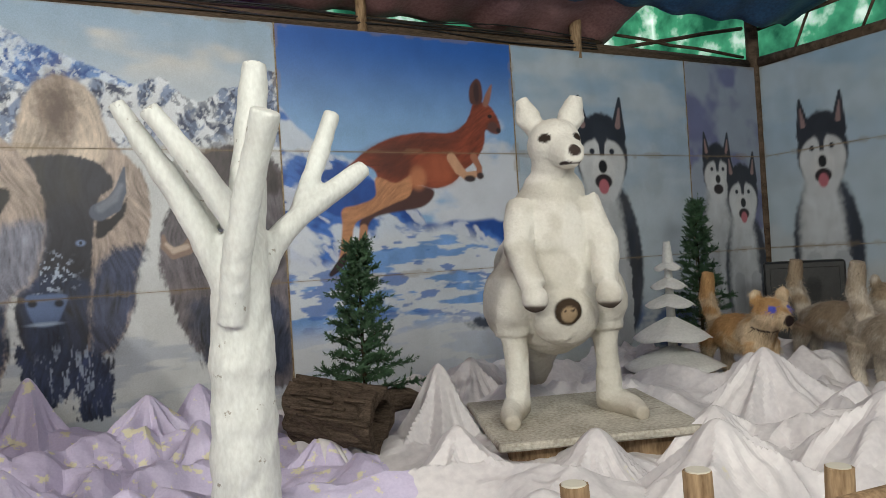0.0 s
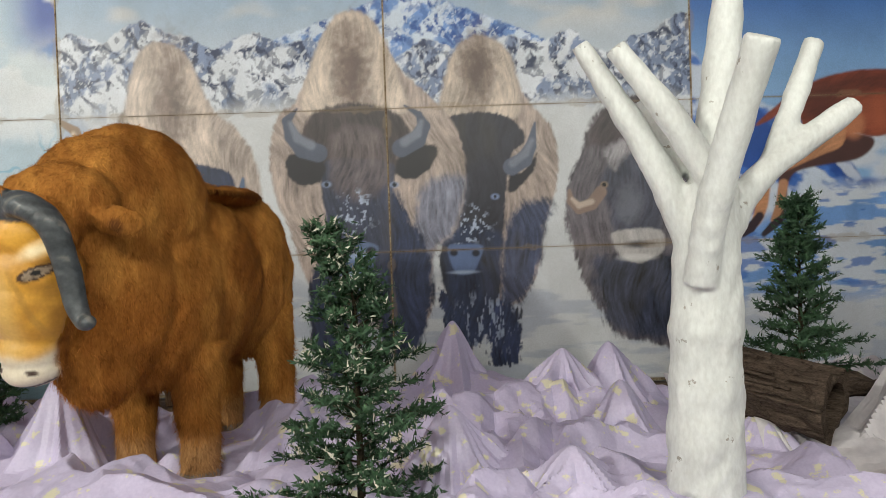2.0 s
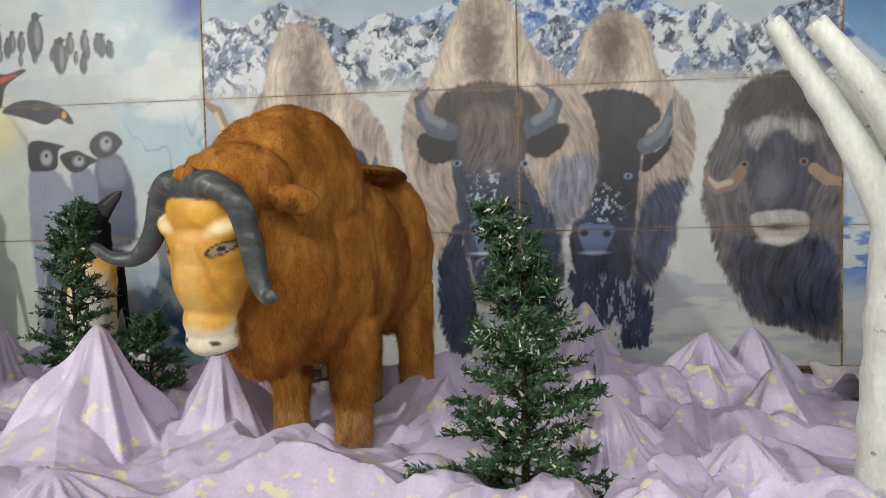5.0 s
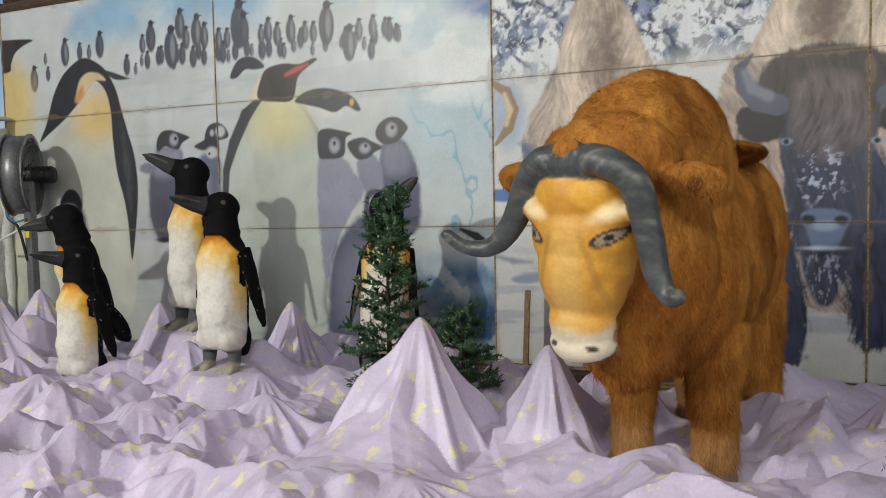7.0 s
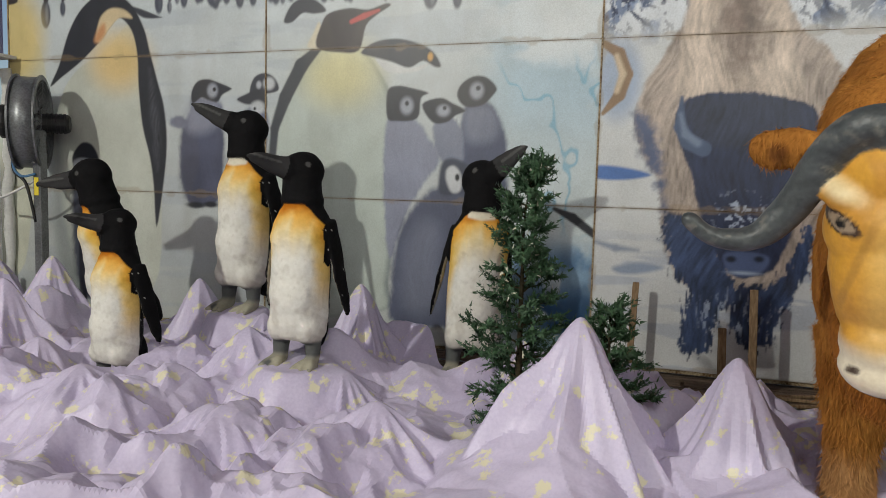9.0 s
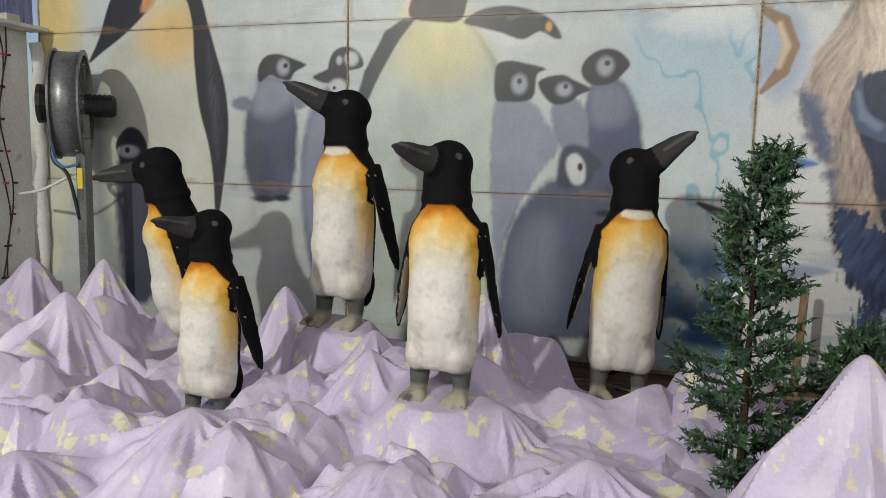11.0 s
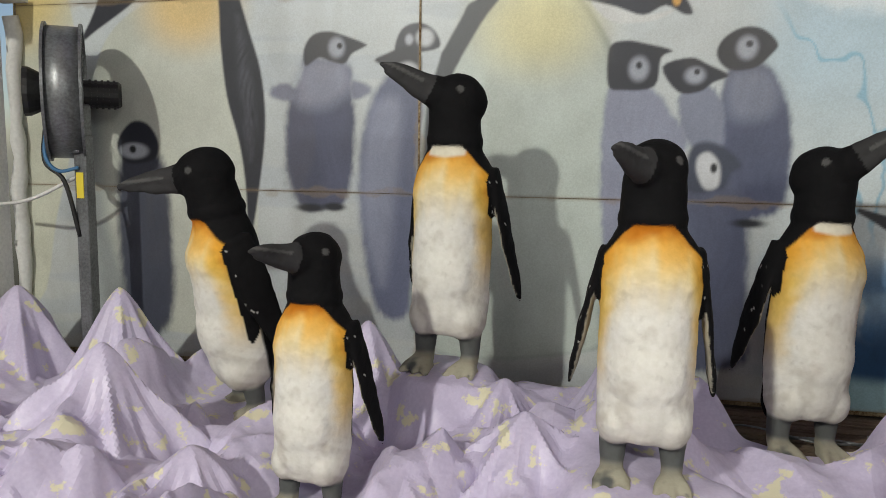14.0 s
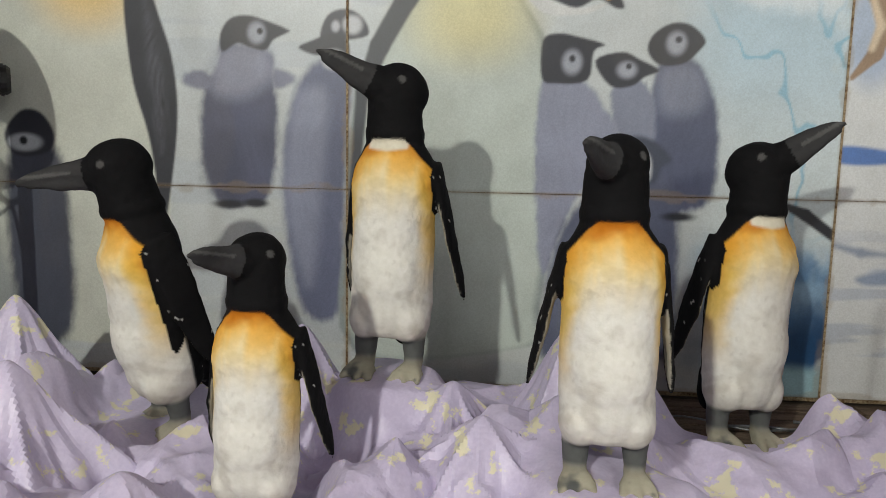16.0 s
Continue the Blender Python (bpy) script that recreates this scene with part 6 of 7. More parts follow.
def kangaroo(m):
    bm = bmesh.new()
    add_ell(bm, (0, 0.14, 0.86), (0.40, 0.46, 0.50))
    add_ell(bm, (0, 0.02, 1.20), (0.31, 0.32, 0.40))
    add_ell(bm, (0.02, -0.04, 1.42), (0.22, 0.21, 0.26))
    add_ell(bm, (0, -0.24, 0.66), (0.22, 0.16, 0.20))
    add_limb(bm, [((0.02, -0.04, 1.40), 0.19), ((0.02, -0.08, 1.62), 0.145), ((0.02, -0.12, 1.74), 0.14)], 16)
    add_ell(bm, (0.02, -0.14, 1.80), (0.175, 0.18, 0.17))
    add_limb(bm, [((0.04, -0.22, 1.76), 0.125), ((0.07, -0.34, 1.70), 0.098), ((0.08, -0.41, 1.68), 0.065)], 14)
    for sx in (-1, 1):
        add_limb(bm, [((0.02 + sx * 0.09, -0.09, 1.87), 0.06), ((0.02 + sx * 0.15, -0.08, 1.99), 0.092), ((0.02 + sx * 0.19, -0.07, 2.12), 0.045)], 12)
        add_limb(bm, [((sx * 0.20, -0.10, 1.40), 0.12), ((sx * 0.29, -0.24, 1.12), 0.095), ((sx * 0.23, -0.40, 0.86), 0.08)], 14)
        add_ell(bm, (sx * 0.24, -0.44, 0.80), (0.085, 0.09, 0.09))
        add_ell(bm, (sx * 0.32, 0.02, 0.76), (0.17, 0.28, 0.26))
        add_limb(bm, [((sx * 0.31, -0.06, 0.72), 0.150), ((sx * 0.31, -0.07, 0.54), 0.125)], 14)
        add_limb(bm, [((sx * 0.31, -0.07, 0.60), 0.09), ((sx * 0.31, -0.09, 0.30), 0.080), ((sx * 0.31, -0.08, 0.07), 0.085)], 14)
        add_limb(bm, [((sx * 0.31, -0.02, 0.06), 0.10), ((sx * 0.40, -0.26, 0.045), 0.075), ((sx * 0.42, -0.42, 0.03), 0.05)], 12)
    add_limb(bm, [((0, 0.45, 0.6), 0.22), ((0, 0.72, 0.28), 0.15), ((0.03, 0.92, 0.08), 0.09)], 14)
    add_ell(bm, (-0.02, -0.38, 0.70), (0.085, 0.05, 0.085))

    def tint(co, no):
        x, y, z = co.T
        c = np.tile(np.array((0.72, 0.70, 0.65)), (len(co), 1))
        c = blend(c, (0.52, 0.49, 0.43), step(0.45, 0.62, fbm(x * 4 + y * 3, z * 4, 3, 51)) * 0.6)
        c = blend(c, (0.42, 0.37, 0.30), step(0.14, 0.04, z) * 0.8)
        d = np.hypot(x + 0.02, z - 0.70)
        c = blend(c, (0.05, 0.035, 0.025), step(0.092, 0.080, d) * (y < -0.2))
        c = blend(c, (0.30, 0.22, 0.14), step(0.058, 0.044, np.hypot(x + 0.02, z - 0.685)) * (y < -0.2))
        for ex in (-0.045, -0.0):
            c = blend(c, (0.02, 0.015, 0.015), step(0.010, 0.007, np.hypot(x - ex, z - 0.705)) * (y < -0.2))
        for ex in (-0.075, 0.145):
            c = blend(c, (0.04, 0.03, 0.025), step(0.042, 0.034, np.hypot(x - ex, (z - 1.815) * 1.3)) * (y < -0.2))
        c = blend(c, (0.06, 0.045, 0.04), step(0.05, 0.042, np.hypot(x - 0.085, (z - 1.715) * 1.2)) * (y < -0.36))
        c = blend(c, (0.05, 0.04, 0.04), step(0.010, 0.006, np.abs(z - 1.635 - 1.2 * (x - 0.08) ** 2)) * (np.abs(x - 0.08) < 0.08) * (y < -0.30))
        c = blend(c, (0.10, 0.08, 0.07), step(0.77, 0.745, z) * (np.abs(np.abs(x) - 0.25) < 0.10) * (y < -0.40))
        return c, np.zeros(len(co), int)

    return cast("kangaroo_statue", bm, 0.013, 4, tint, (M_PLUSH,), m, "white plush kangaroo statue with a joey in its pouch", "kangaroo statue", "", 0.018)


kangaroo(pose(6.50, -2.62, 0.375, 0, 0, -22))
bm = bmesh.new()
add_box(bm, (0, 0, 0), (1.3, 1.15, 0.05), None, 0.012)
plat = tagged(part("white_board", bm, M_BOARD), "dirty white painted board under the kangaroo statue", "board")
plat.matrix_basis = pose(6.52, -2.75, 0.352, 1.5, 0, -20)
bm = bmesh.new()
add_box(bm, (0, 0, 0), (1.1, 0.95, 0.24), None, 0.01)
pb = tagged(part("timber_crate", bm, M_TIMBER), "rough timber crate under the white board", "crate")
pb.matrix_basis = pose(6.52, -2.72, 0.205, 0, 0, -20)


def dog(m, body, pale, label):
    bm = bmesh.new()
    add_ell(bm, (0, 0.05, 0.40), (0.15, 0.36, 0.17))
    add_ell(bm, (0, -0.22, 0.42), (0.15, 0.16, 0.18))
    add_limb(bm, [((0, -0.28, 0.45), 0.12), ((0, -0.38, 0.56), 0.11)], 12)
    add_ell(bm, (0, -0.42, 0.60), (0.15, 0.14, 0.13))
    add_limb(bm, [((0, -0.50, 0.57), 0.08), ((0, -0.62, 0.54), 0.05)], 12)
    for sx in (-1, 1):
        add_ell(bm, (sx * 0.12, -0.40, 0.73), (0.055, 0.03, 0.07), (0, sx * 15, 0))
        add_limb(bm, [((sx * 0.09, -0.26, 0.36), 0.075), ((sx * 0.09, -0.27, 0.15), 0.055), ((sx * 0.09, -0.29, 0.02), 0.06)], 10)
        add_limb(bm, [((sx * 0.10, 0.30, 0.36), 0.10), ((sx * 0.10, 0.36, 0.16), 0.055), ((sx * 0.10, 0.33, 0.02), 0.06)], 10)
    add_limb(bm, [((0, 0.36, 0.46), 0.06), ((0, 0.46, 0.70), 0.075), ((0, 0.42, 0.92), 0.05)], 12)

    def tint(co, no):
        x, y, z = co.T
        c = np.tile(np.array(body), (len(co), 1))
        c = blend(c, pale, step(0.45, 0.62, fbm(x * 7 + y * 5, z * 6, 3, 63)) * 0.8 + step(0.35, 0.2, z))
        c = blend(c, (0.03, 0.02, 0.02), step(0.05, 0.04, np.hypot(x, z - 0.55)) * (y < -0.60))
        for sx in (-1, 1):
            c = blend(c, (0.10, 0.12, 0.6), step(0.03, 0.024, np.hypot(x - sx * 0.075, z - 0.64)) * (y < -0.48))
        c = blend(c, (0.03, 0.02, 0.02), step(0.012, 0.008, np.abs(z - 0.46 - 0.3 * (y + 0.4))) * (y < -0.30) * (y > -0.48))
        return c, np.zeros(len(co), int)

    return cast("dog_statue", bm, 0.013, 3, tint, (M_FUR,), m, label, "dog statue", "dog statues", 0.016, (9000, 0.03, (0, 0.6, -0.8)))


dog(pose(9.05, -1.95, 0.16, 0, 0, -14) @ Matrix.Scale(1.08, 4), (0.50, 0.30, 0.14), (0.70, 0.58, 0.42), "tan plush dog statue with blue glass eyes and raised tail")
dog(pose(10.1, -2.25, 0.16, 0, 0, -4) @ Matrix.Scale(1.15, 4), (0.36, 0.28, 0.20), (0.62, 0.56, 0.48), "beige plush dog statue with a curled tail")
dog(pose(9.3, -3.3, 0.16, 0, 0, -20) @ Matrix.Scale(1.15, 4), (0.40, 0.34, 0.27), (0.66, 0.60, 0.52), "cream plush dog statue with raised tail")


# ---- trees ----
def bough(bm_wood, bm_green, bm_tip, a, d, length, rnd, snow):
    """A drooping wire branch with needle tufts, some with pale flocked tips."""
    n = max(4, int(length / 0.045))
    pts = [a + d * (length * i / n) + Vector((0, 0, -0.10 * length * (i / n) ** 2)) + Vector((rnd.uniform(-1, 1), rnd.uniform(-1, 1), rnd.uniform(-1, 1))) * 0.008 for i in range(n + 1)]
    add_limb(bm_wood, [(p, 0.006 * (1 - 0.6 * i / n)) for i, p in enumerate(pts)], 4, False)
    for i, p in enumerate(pts[1:]):
        for side in range(rnd.randint(3, 5)):
            t = (d + Vector((rnd.uniform(-1, 1), rnd.uniform(-1, 1), rnd.uniform(-0.5, 0.7))) * 0.9).normalized()
            ll = rnd.uniform(0.05, 0.11)
            for k in range(rnd.randint(11, 15)):
                q = p + t * (ll * k / 13)
                o = Vector((rnd.uniform(-1, 1), rnd.uniform(-1, 1), rnd.uniform(-1, 1))).normalized()
                e = (o + t * 0.7).normalized() * rnd.uniform(0.022, 0.042)
                w = e.cross(o if abs(e.dot(o)) < 0.02 else t).normalized() * rnd.uniform(0.005, 0.0085)
                bmx = bm_tip if rnd.random() < snow else bm_green
                bmx[0].extend([q - w, q + w, q + e])
    return pts


def pine(m, h, spread, snow, label, seed, bend=0.0, bare=0.12, count=None):
    """Artificial pine with tiered boughs."""
    rnd = random.Random(seed)
    thing = root("artificial_pine", m, label, "artificial tree", "artificial pines")
    wood = bmesh.new()
    green, tips = [[]], [[]]
    lean = lambda z: Vector((bend * (max(z / h - 0.75, 0) * 4) ** 2, 0, 0))
    add_limb(wood, [(lean(h * i / 12) + Vector((0, 0, h * i / 12)), 0.02 * (1.1 - i / 12)) for i in range(13)], 7)
    n = count or int(h * 46)
    for i in range(n):
        f = bare + (1 - bare) * (i / n) ** 0.9
        z = h * f
        ang = i * 2.39996 + rnd.uniform(-0.4, 0.4)
        length = spread * (1 - f) ** 1.15 * rnd.uniform(0.5, 1.2) + 0.05
        d = Vector((math.cos(ang), math.sin(ang), rnd.uniform(0.0, 0.35) + 0.5 * f)).normalized()
        bough(wood, green, tips, lean(z) + Vector((0, 0, z)), d, length, rnd, snow if rnd.random() < 0.5 else snow * 0.2)
    part("stem", wood, M_STEM, thing)
    for name, store, mat in (("foliage", green, M_NEEDLE), ("flocking", tips, M_SNOWTIP)):
        vs = store[0]
        if not vs:
            continue
        me = bpy.data.meshes.new(name)
        me.from_pydata([tuple(v) for v in vs], [], [(3 * k, 3 * k + 1, 3 * k + 2) for k in range(len(vs) // 3)])
        me.materials.append(mat)
        ob = new(name, me)
        ob.parent = thing
        ob["kind"] = "stuff"
    return thing


pine(pose(2.78, -3.0, 0.12), 1.36, 0.47, 0.12, "green artificial pine with cream flocked tips", 3, -0.16, 0.05, 74)
pine(pose(-0.12, -1.85, 0.14), 1.44, 0.36, 0.03, "green artificial pine with a bent tip", 5, 0.06, 0.06, 62)
pine(pose(0.32, -1.72, 0.14), 0.70, 0.30, 0.02, "small green artificial pine among the sheets", 15, 0.0, 0.08, 30)
pine(pose(5.42, -1.75, 0.25), 1.34, 0.42, 0.0, "dark green artificial pine behind a log", 8, 0.0, 0.22)
pine(pose(9.85, -0.75, 0.14), 1.75, 0.42, 0.0, "dark green artificial pine beside the dog statues", 9)

white_tree = root("white_tree", pose(4.22, -3.38, 0.12), "bare white painted tree with sawn branches", "tree")
rt = random.Random(21)


WOOD = bmesh.new()


def branch(ctrl, r0, r1, flare=0.0, sawn=True):
    """A limb into the fused tree, with its sawn end as a part."""
    pts = curve_points(ctrl, 8)
    n = len(pts) - 1
    add_limb(WOOD, [(p, r0 + (r1 - r0) * i / n + flare * max(0, 1 - i / (0.25 * n)) ** 2 + rt.uniform(-0.004, 0.004)) for i, p in enumerate(pts)], 18, True, 0.05, rt)
    if sawn:
        d = (pts[-1] - pts[-2]).normalized()
        cb = bmesh.new()
        add_limb(cb, [(pts[-1] - d * 0.03, r1 * 0.90), (pts[-1] - d * 0.004, r1 * 0.86)], 14, True, 0.08, rt)
        part("sawn_end", cb, M_CUT, white_tree)


branch([(-0.02, 0, -0.02), (-0.01, 0, 0.3), (0.0, 0, 0.8), (0.015, 0, 1.25), (0.03, 0.02, 1.5)], 0.168, 0.12, 0.05, False)
branch([(0.03, 0.02, 1.35), (0.09, 0.04, 1.8), (0.15, 0.06, 2.30)], 0.10, 0.060)
branch([(-0.05, -0.10, 1.12), (-0.03, -0.22, 1.45), (0.06, -0.44, 1.98)], 0.066, 0.060)
branch([(-0.02, 0, 1.25), (-0.18, 0.04, 1.62), (-0.45, 0.10, 2.10)], 0.085, 0.040)
branch([(0.02, -0.10, 1.50), (-0.14, -0.06, 1.78), (-0.33, 0.0, 2.06)], 0.062, 0.048)
branch([(0.04, 0.02, 1.2), (0.25, 0.06, 1.52), (0.68, 0.10, 1.82)], 0.074, 0.045)
branch([(0.30, 0.08, 1.55), (0.42, 0.12, 1.8), (0.55, 0.16, 2.10)], 0.052, 0.042)
branch([(-0.05, 0.06, 1.55), (-0.12, 0.12, 1.72), (-0.2, 0.18, 1.86)], 0.05, 0.04)
bark = cast("trunk", WOOD, 0.0125, 3, lambda co, no: (np.ones((len(co), 3)), np.zeros(len(co), int)), (M_TREEWHITE,), pose(0, 0, 0), bumps=0.006)
bark.parent = white_tree

paper_tree = root("card_tree", pose(8.55, -1.6, 0.12), "white card tree of stacked snow cones", "decoration")
bm = bmesh.new()
add_limb(bm, [((0, 0, 0.0), 0.05), ((0, 0, 1.15), 0.035)], 12)
part("stem", bm, M_WHITEP, paper_tree)
for z, r, hh in ((0.22, 0.46, 0.20), (0.48, 0.36, 0.22), (0.78, 0.23, 0.12), (0.95, 0.17, 0.10), (1.12, 0.13, 0.08)):
    bm = bmesh.new()
    seg, rings = 40, []
    for k in range(6):
        f = k / 5
        rings.append([bm.verts.new((r * f * math.cos(t * 2 * math.pi / seg), r * f * math.sin(t * 2 * math.pi / seg), z + hh * (1 - f) ** 0.8 * 0.9 - 0.03 * f * abs(math.sin(t * 0.39)))) for t in range(seg)])
    for a, b in zip(rings, rings[1:]):
        for k in range(seg):
            bm.faces.new((a[k], b[k], b[(k + 1) % seg], a[(k + 1) % seg]))
    bmesh.ops.remove_doubles(bm, verts=bm.verts[:], dist=0.0001)
    ob = part("snow_cone", bm, M_WHITEP, paper_tree, "", True)
    ob.modifiers.new("thick", "SOLIDIFY").thickness = 0.008
bm = bmesh.new()
add_limb(bm, [((0, 0, 1.15), 0.055), ((0, 0, 1.36), 0.032)], 14)
part("tip", bm, M_WHITEP, paper_tree)

# hollow log behind the white tree
log = root("hollow_log", pose(5.06, -2.2, 0.50, 0, 6, -48), "broken hollow brown log with flaking bark", "log")
rl = random.Random(31)
bm = bmesh.new()
outer, inner = [], []
for i in range(10):
    x = -0.32 + 0.62 * i / 9
    outer.append([bm.verts.new((x + rl.uniform(-0.02, 0.02), (0.19 + rl.uniform(-0.025, 0.025)) * math.cos(k * math.pi / 11), (0.19 + rl.uniform(-0.03, 0.03)) * math.sin(k * math.pi / 11))) for k in range(22)])
    inner.append([bm.verts.new((x, 0.13 * math.cos(k * math.pi / 11), 0.13 * math.sin(k * math.pi / 11))) for k in range(22)])
for a, b in zip(outer, outer[1:]):
    for k in range(22):
        bm.faces.new((a[k], a[(k + 1) % 22], b[(k + 1) % 22], b[k]))
for a, b in zip(inner, inner[1:]):
    for k in range(22):
        bm.faces.new((a[k], b[k], b[(k + 1) % 22], a[(k + 1) % 22]))
for a, b in ((outer[0], inner[0]), (outer[-1], inner[-1])):
    for k in range(22):
        bm.faces.new((a[k], b[k], b[(k + 1) % 22], a[(k + 1) % 22]))
bmesh.ops.recalc_face_normals(bm, faces=bm.faces[:])
part("hollow_trunk", bm, M_LOG, log)
for i in range(26):
    bm = bmesh.new()
    t = rl.uniform(0, math.pi)
    rot = Euler((t, 0, rl.uniform(-0.2, 0.2))).to_matrix()
    add_box(bm, (rl.uniform(-0.28, 0.26), 0.20 * math.cos(t), 0.20 * math.sin(t)), (rl.uniform(0.12, 0.3), rl.uniform(0.02, 0.05), 0.02), rot, 0.004)
    part("bark_flake", bm, M_LOG, log)
for i, (x, y, z, L, a) in enumerate(((5.62, -2.0, 0.52, 0.7, 20), (5.75, -1.75, 0.5, 0.6, -30), (5.35, -1.95, 0.55, 0.5, 50))):
    bm = bmesh.new()
    add_limb(bm, [((-L / 2 + L * k / 6, rl.uniform(-0.02, 0.02), rl.uniform(-0.02, 0.02)), 0.05 * rl.uniform(0.8, 1.2)) for k in range(7)], 8, True, 0.15, rl)
    ob = tagged(part("dead_branch", bm, M_LOG), "short dead branch lying by the log", "branch", "dead branches")
    ob.matrix_basis = pose(x, y, z - 0.05, 0, 8, a)

# ---- fan on its stand ----
fan = root("mist_fan", pose(-5.0, -0.41, 0.12), "grey industrial mist fan on a steel stand", "fan")
hub = 1.79
axis = pose(0, 0, hub, 0, 0, -54)


def turned(bm, m):
    bmesh.ops.transform(bm, matrix=m, verts=bm.verts[:])
    return bm


def ring_mesh(r0, r1, y0, y1, seg=48):
    bm = bmesh.new()
    L = [[bm.verts.new((r * math.cos(2 * math.pi * k / seg), y, r * math.sin(2 * math.pi * k / seg))) for k in range(seg)] for r, y in ((r1, y0), (r1, y1), (r0, y1), (r0, y0))]
    for i in range(4):
        a, b = L[i], L[(i + 1) % 4]
        for k in range(seg):
            bm.faces.new((a[k], a[(k + 1) % seg], b[(k + 1) % seg], b[k]))
    bmesh.ops.recalc_face_normals(bm, faces=bm.faces[:])
    return bm


part("shroud", turned(ring_mesh(0.395, 0.405, -0.10, 0.10), axis), M_METAL, fan, "dull grey steel drum", True)
for y in (-0.10, 0.10):
    part("rim", turned(ring_mesh(0.385, 0.425, y - 0.008, y + 0.008), axis), M_METAL, fan)
    gb = bmesh.new()
    for k in range(1, 9):
        add_limb(gb, [((0.045 * k * math.cos(t * math.pi / 16), y, 0.045 * k * math.sin(t * math.pi / 16)), 0.0025) for t in range(33)], 4, False)
    for k in range(8):
        add_limb(gb, [((0, y, 0), 0.003), ((0.39 * math.cos(k * math.pi / 4), y, 0.39 * math.sin(k * math.pi / 4)), 0.003)], 4)
    part("grille", turned(gb, axis), M_METAL, fan)
for k in range(4):
    bm = bmesh.new()
    add_box(bm, (0.20, 0, 0), (0.32, 0.012, 0.13), Euler((0.5, 0, 0)).to_matrix(), 0.003)
    part("blade", turned(bm, axis @ pose(0, 0, 0, 0, 90 * k + 20, 0)), M_BLACK, fan)
bm = bmesh.new()
add_limb(bm, [((0, -0.05, 0), 0.075), ((0, 0.10, 0), 0.085), ((0, 0.30, 0), 0.085), ((0, 0.32, 0), 0.07)], 18)
for k in range(5):
    add_limb(bm, [((0, 0.13 + 0.035 * k, 0), 0.092), ((0, 0.145 + 0.035 * k, 0), 0.092)], 18)
part("motor", turned(bm, axis), M_BLACK, fan)
bm = bmesh.new()
add_limb(bm, [((0, -0.10, 0), 0.10), ((0, -0.20, 0), 0.15), ((0, -0.23, 0), 0.15), ((0, -0.24, 0), 0.05)], 20)
part("mist_head", turned(bm, axis), M_BLACK, fan)
part("bracket", box_mesh((0.12, -0.06, hub - 0.22), (0.10, 0.14, 0.30), 0.01), M_METAL, fan)
part("post", box_mesh((0.14, -0.04, 0.78), (0.085, 0.085, 1.50), 0.006), M_METAL, fan)
part("base_plate", box_mesh((0.14, -0.04, 0.02), (0.5, 0.4, 0.04), 0.006), M_METAL, fan)
part("warning_label", box_mesh((0.14, -0.085, 1.22), (0.05, 0.006, 0.16), 0.001), M_YELLOW, fan, "small yellow warning label")
bm = bmesh.new()
cable(bm, [(-0.02, -0.14, hub - 0.15), (-0.03, -0.17, hub - 0.38), (0.04, -0.15, hub - 0.48), (0.14, -0.09, hub - 0.46)], 0.012)
part("hose", bm, M_HOSE, fan, "blue water hose", True)
bm = bmesh.new()
cable(bm, [(-0.05, -0.12, hub - 0.15), (-0.05, -0.15, hub - 0.42), (0.06, -0.12, hub - 0.55), (0.12, -0.08, 0.9)], 0.014)
part("cable", bm, M_BLACK, fan, "", True)
bm = bmesh.new()
cable(bm, [(0.13, -0.05, hub - 0.5), (-0.2, -0.1, hub - 0.66), (-0.62, 0.05, hub - 0.72)], 0.012)
part("tie", bm, M_WHITEP, fan, "white cloth tie", True)

# ---- west wall things ----
shelf = root("wall_shelf", pose(-5.75, -0.45, 2.56), "white wall shelf with blue curtain cloth behind", "shelf")
part("board", box_mesh((0.09, 0, 0), (0.20, 0.80, 0.03), 0.004), M_WHITEP, shelf)
part("cloth_back", box_mesh((0.012, 0, 0.30), (0.02, 0.80, 0.55), 0.004), grain("blue violet cloth", (0.10, 0.12, 0.30), (0.32, 0.34, 0.6), 0.8, 8, 40, (1, 6, 0.6)), shelf, "blue violet cloth")
adapter = tagged(part("power_adapter", box_mesh((-5.64, -0.36, 2.605), (0.08, 0.14, 0.06), 0.008), M_CREAMBOX), "cream power adapter box on the wall shelf", "adapter")
string = root("light_string", pose(-5.735, -0.40, 0.5), "dark wire light string with small red clips on the wall", "light string")
rs2 = random.Random(41)
for j in range(2):
    bm = bmesh.new()
    pts = [(0.02, (0.04 * j - 0.02) + 0.05 * math.sin(i * 1.3 + j), 2.08 - 0.26 * i) for i in range(9)]
    cable(bm, pts, 0.006)
    part("wire", bm, M_BLACK, string, "", True)
    for i in range(1, 9):
        part("bulb_clip", box_mesh((0.03, pts[i][1] + rs2.uniform(-0.02, 0.02), pts[i][2]), (0.02, 0.045, 0.018), 0.003), M_RED if (i + j) % 2 else M_BLACK, string)

ladder = root("log_rail", pose(-5.58, -0.80, 0.13), "short dark log rail leaning at the white wall", "rail")
for y, hgt in ((0.10, 0.62), (-0.7, 0.6)):
    bm = bmesh.new()
    add_limb(bm, [((0, y, 0), 0.035), ((0, y, hgt), 0.032)], 10)
    part("post", bm, M_BEAM, ladder, "", True)
for z in (0.2, 0.48):
    bm = bmesh.new()
    add_limb(bm, [((0, -0.8, z), 0.026), ((0, 0.10, z + 0.02), 0.026)], 10)
    part("rail", bm, M_BEAM, ladder, "", True)

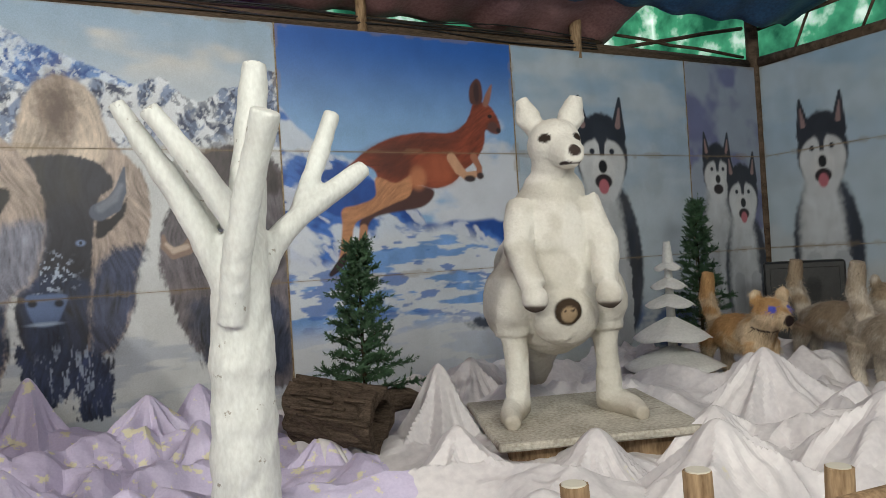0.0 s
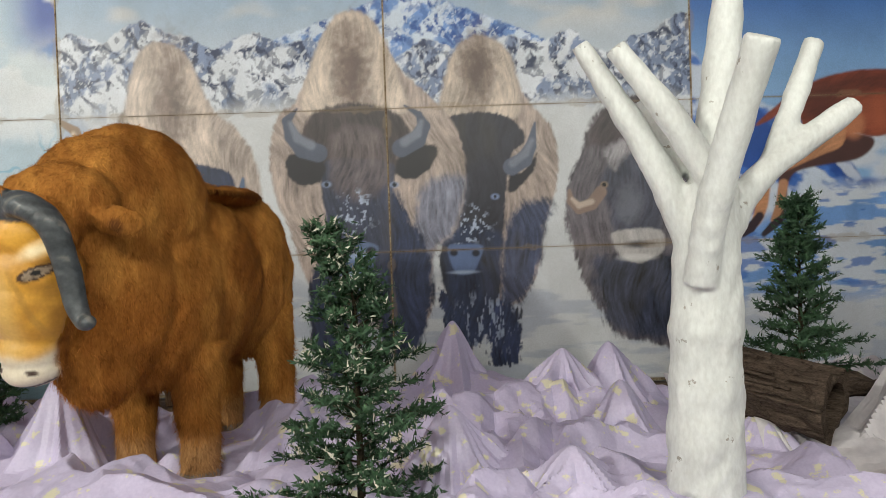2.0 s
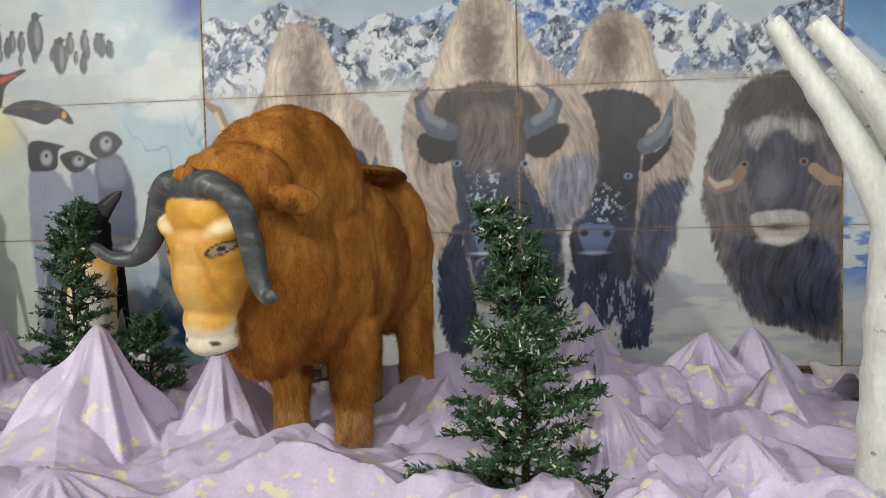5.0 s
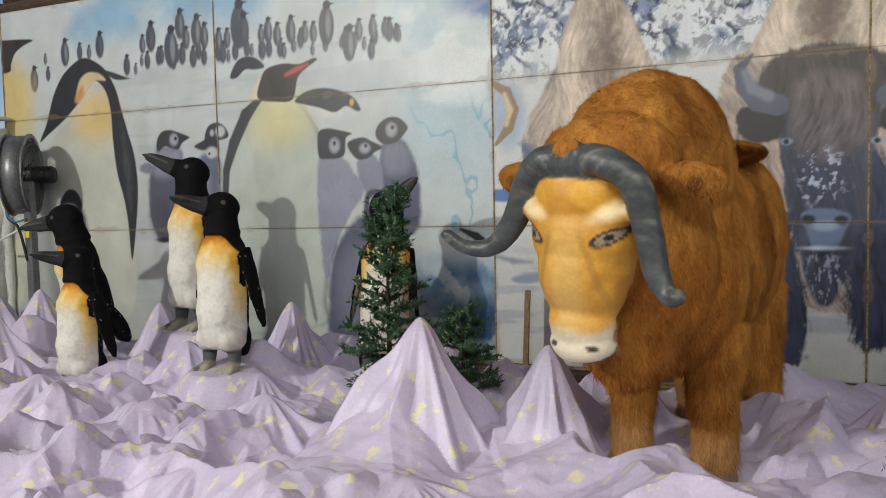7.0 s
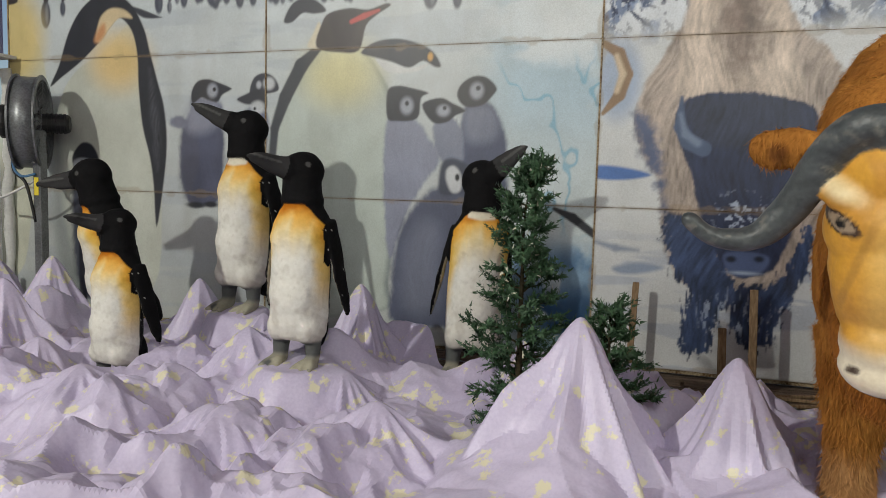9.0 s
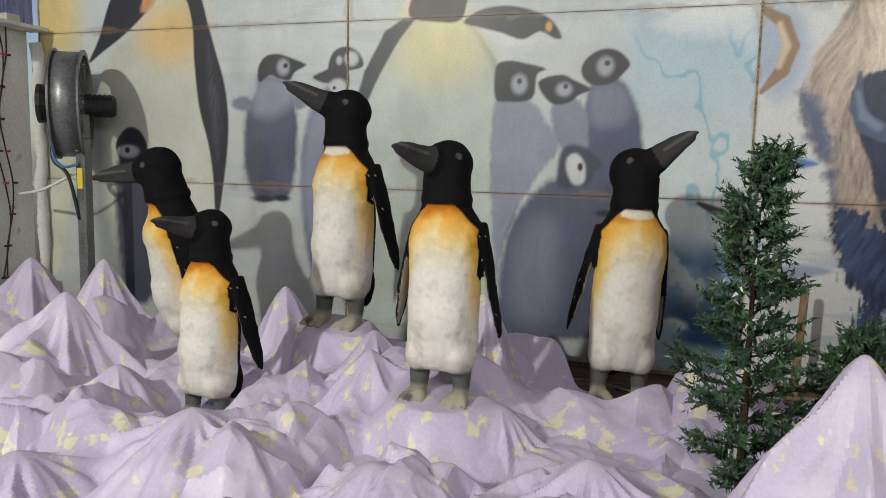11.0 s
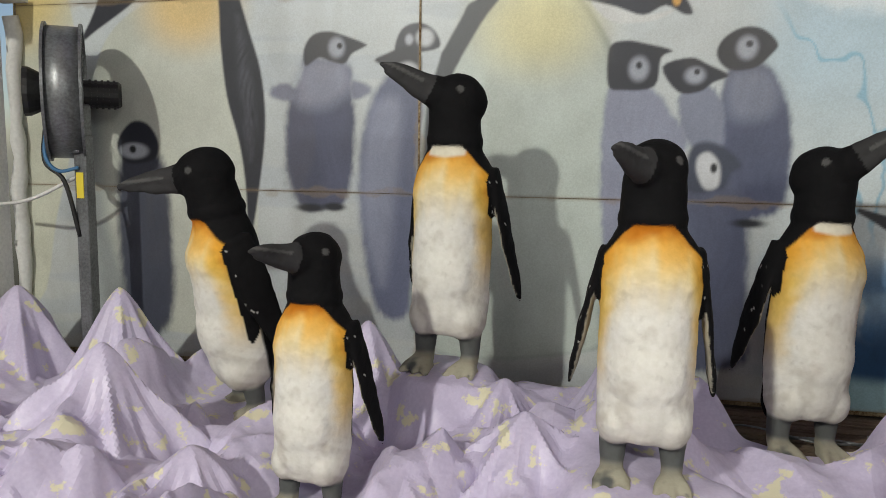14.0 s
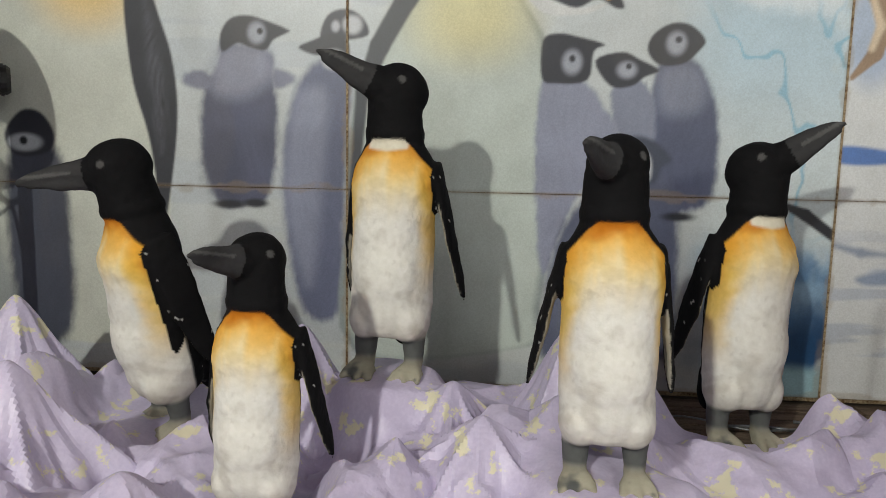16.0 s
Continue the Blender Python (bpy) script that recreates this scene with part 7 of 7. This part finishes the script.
# ---- timber rail along the walkway ----
fence = root("timber_rail", pose(0, 0, 0), "low rail of peeled round timber beside the walkway", "rail")
rf = random.Random(51)
for x, y, z in ((4.87, -4.90, 0.76), (5.25, -5.03, 0.76), (5.74, -5.16, 0.71), (-0.03, -4.62, 0.84), (-0.67, -4.60, 0.84), (2.3, -4.92, 0.62), (-2.6, -4.56, 0.62), (7.3, -5.4, 0.7), (9.0, -5.6, 0.7)):
    bm = bmesh.new()
    add_limb(bm, [((x + rf.uniform(-0.006, 0.006), y, z * k / 5), 0.044 * rf.uniform(0.94, 1.06)) for k in range(6)], 12)
    ob = part("post", bm, M_TIMBER, fence, "", True)
    cb = bmesh.new()
    add_limb(cb, [((x, y, z - 0.002), 0.040), ((x, y, z + 0.004), 0.038)], 12)
    part("sawn_top", cb, M_CREAMBOX, ob)
for a, b in (((4.9, -5.12, 0.57), (5.72, -5.34, 0.66)), ((-2.6, -4.62, 0.40), (2.3, -4.98, 0.40)), ((5.4, -5.3, 0.5), (9.2, -5.72, 0.6))):
    bm = bmesh.new()
    A, B = Vector(a), Vector(b)
    add_limb(bm, [(A.lerp(B, k / 8) + Vector((0, 0, rf.uniform(-0.008, 0.008))), 0.042 * rf.uniform(0.93, 1.07)) for k in range(9)], 12)
    part("rail", bm, M_TIMBER, fence, "", True)

# ---- small things by the wall ----
for x, y, h, w in ((0.31, -0.22, 0.68, 0.045), (1.12, -0.35, 0.70, 0.05), (0.93, -0.30, 0.42, 0.05)):
    bm = bmesh.new()
    add_box(bm, (0, 0, h / 2), (w, 0.03, h), None, 0.004)
    ob = tagged(part("wooden_stake", bm, M_TIMBER), "thin weathered wooden stake standing by the wall", "stake", "wooden stakes")
    ob.matrix_basis = pose(x, y, 0.12, rf.uniform(-2, 2), rf.uniform(-3, 3), rf.uniform(-20, 20))
rc = random.Random(61)
for k in range(9):
    bm = bmesh.new()
    x0 = -1.2 + 0.45 * k
    cable(bm, [(x0 + 0.3 * i, -0.62 + rc.uniform(-0.14, 0.22), 0.135 + 0.012 * rc.random() + (0.03 if k == 0 else 0)) for i in range(5)], rc.choice((0.006, 0.009, 0.014)), 6)
    tagged(part("floor_cable", bm, rc.choice((M_BLACK, M_METAL, M_RUST)), smooth=True), "loose cable lying on the dirty deck", "cable", "floor cables")
for k in range(5):
    bm = bmesh.new()
    L = rc.uniform(0.4, 0.9)
    add_box(bm, (0, 0, 0), (L, 0.03, 0.02), None, 0.004)
    ob = tagged(part("wood_offcut", bm, M_TIMBER), "thin brown wood offcut on the deck", "offcut", "wood offcuts")
    ob.matrix_basis = pose(rc.uniform(-0.6, 2.0), rc.uniform(-0.55, -0.3), 0.136, 0, 0, rc.uniform(-30, 30))

speaker = root("black_board", pose(11.2, -1.05, 0.12, 0, 0, -50), "tall black box standing behind the dog statues", "box")
bm = bmesh.new()
add_box(bm, (0, 0, 0.52), (0.85, 0.35, 1.04), None, 0.02)
part("casing", bm, M_BLACK, speaker)
part("front_panel", box_mesh((0, -0.18, 0.52), (0.72, 0.02, 0.9), 0.006), M_BLACK, speaker, "matt black front")
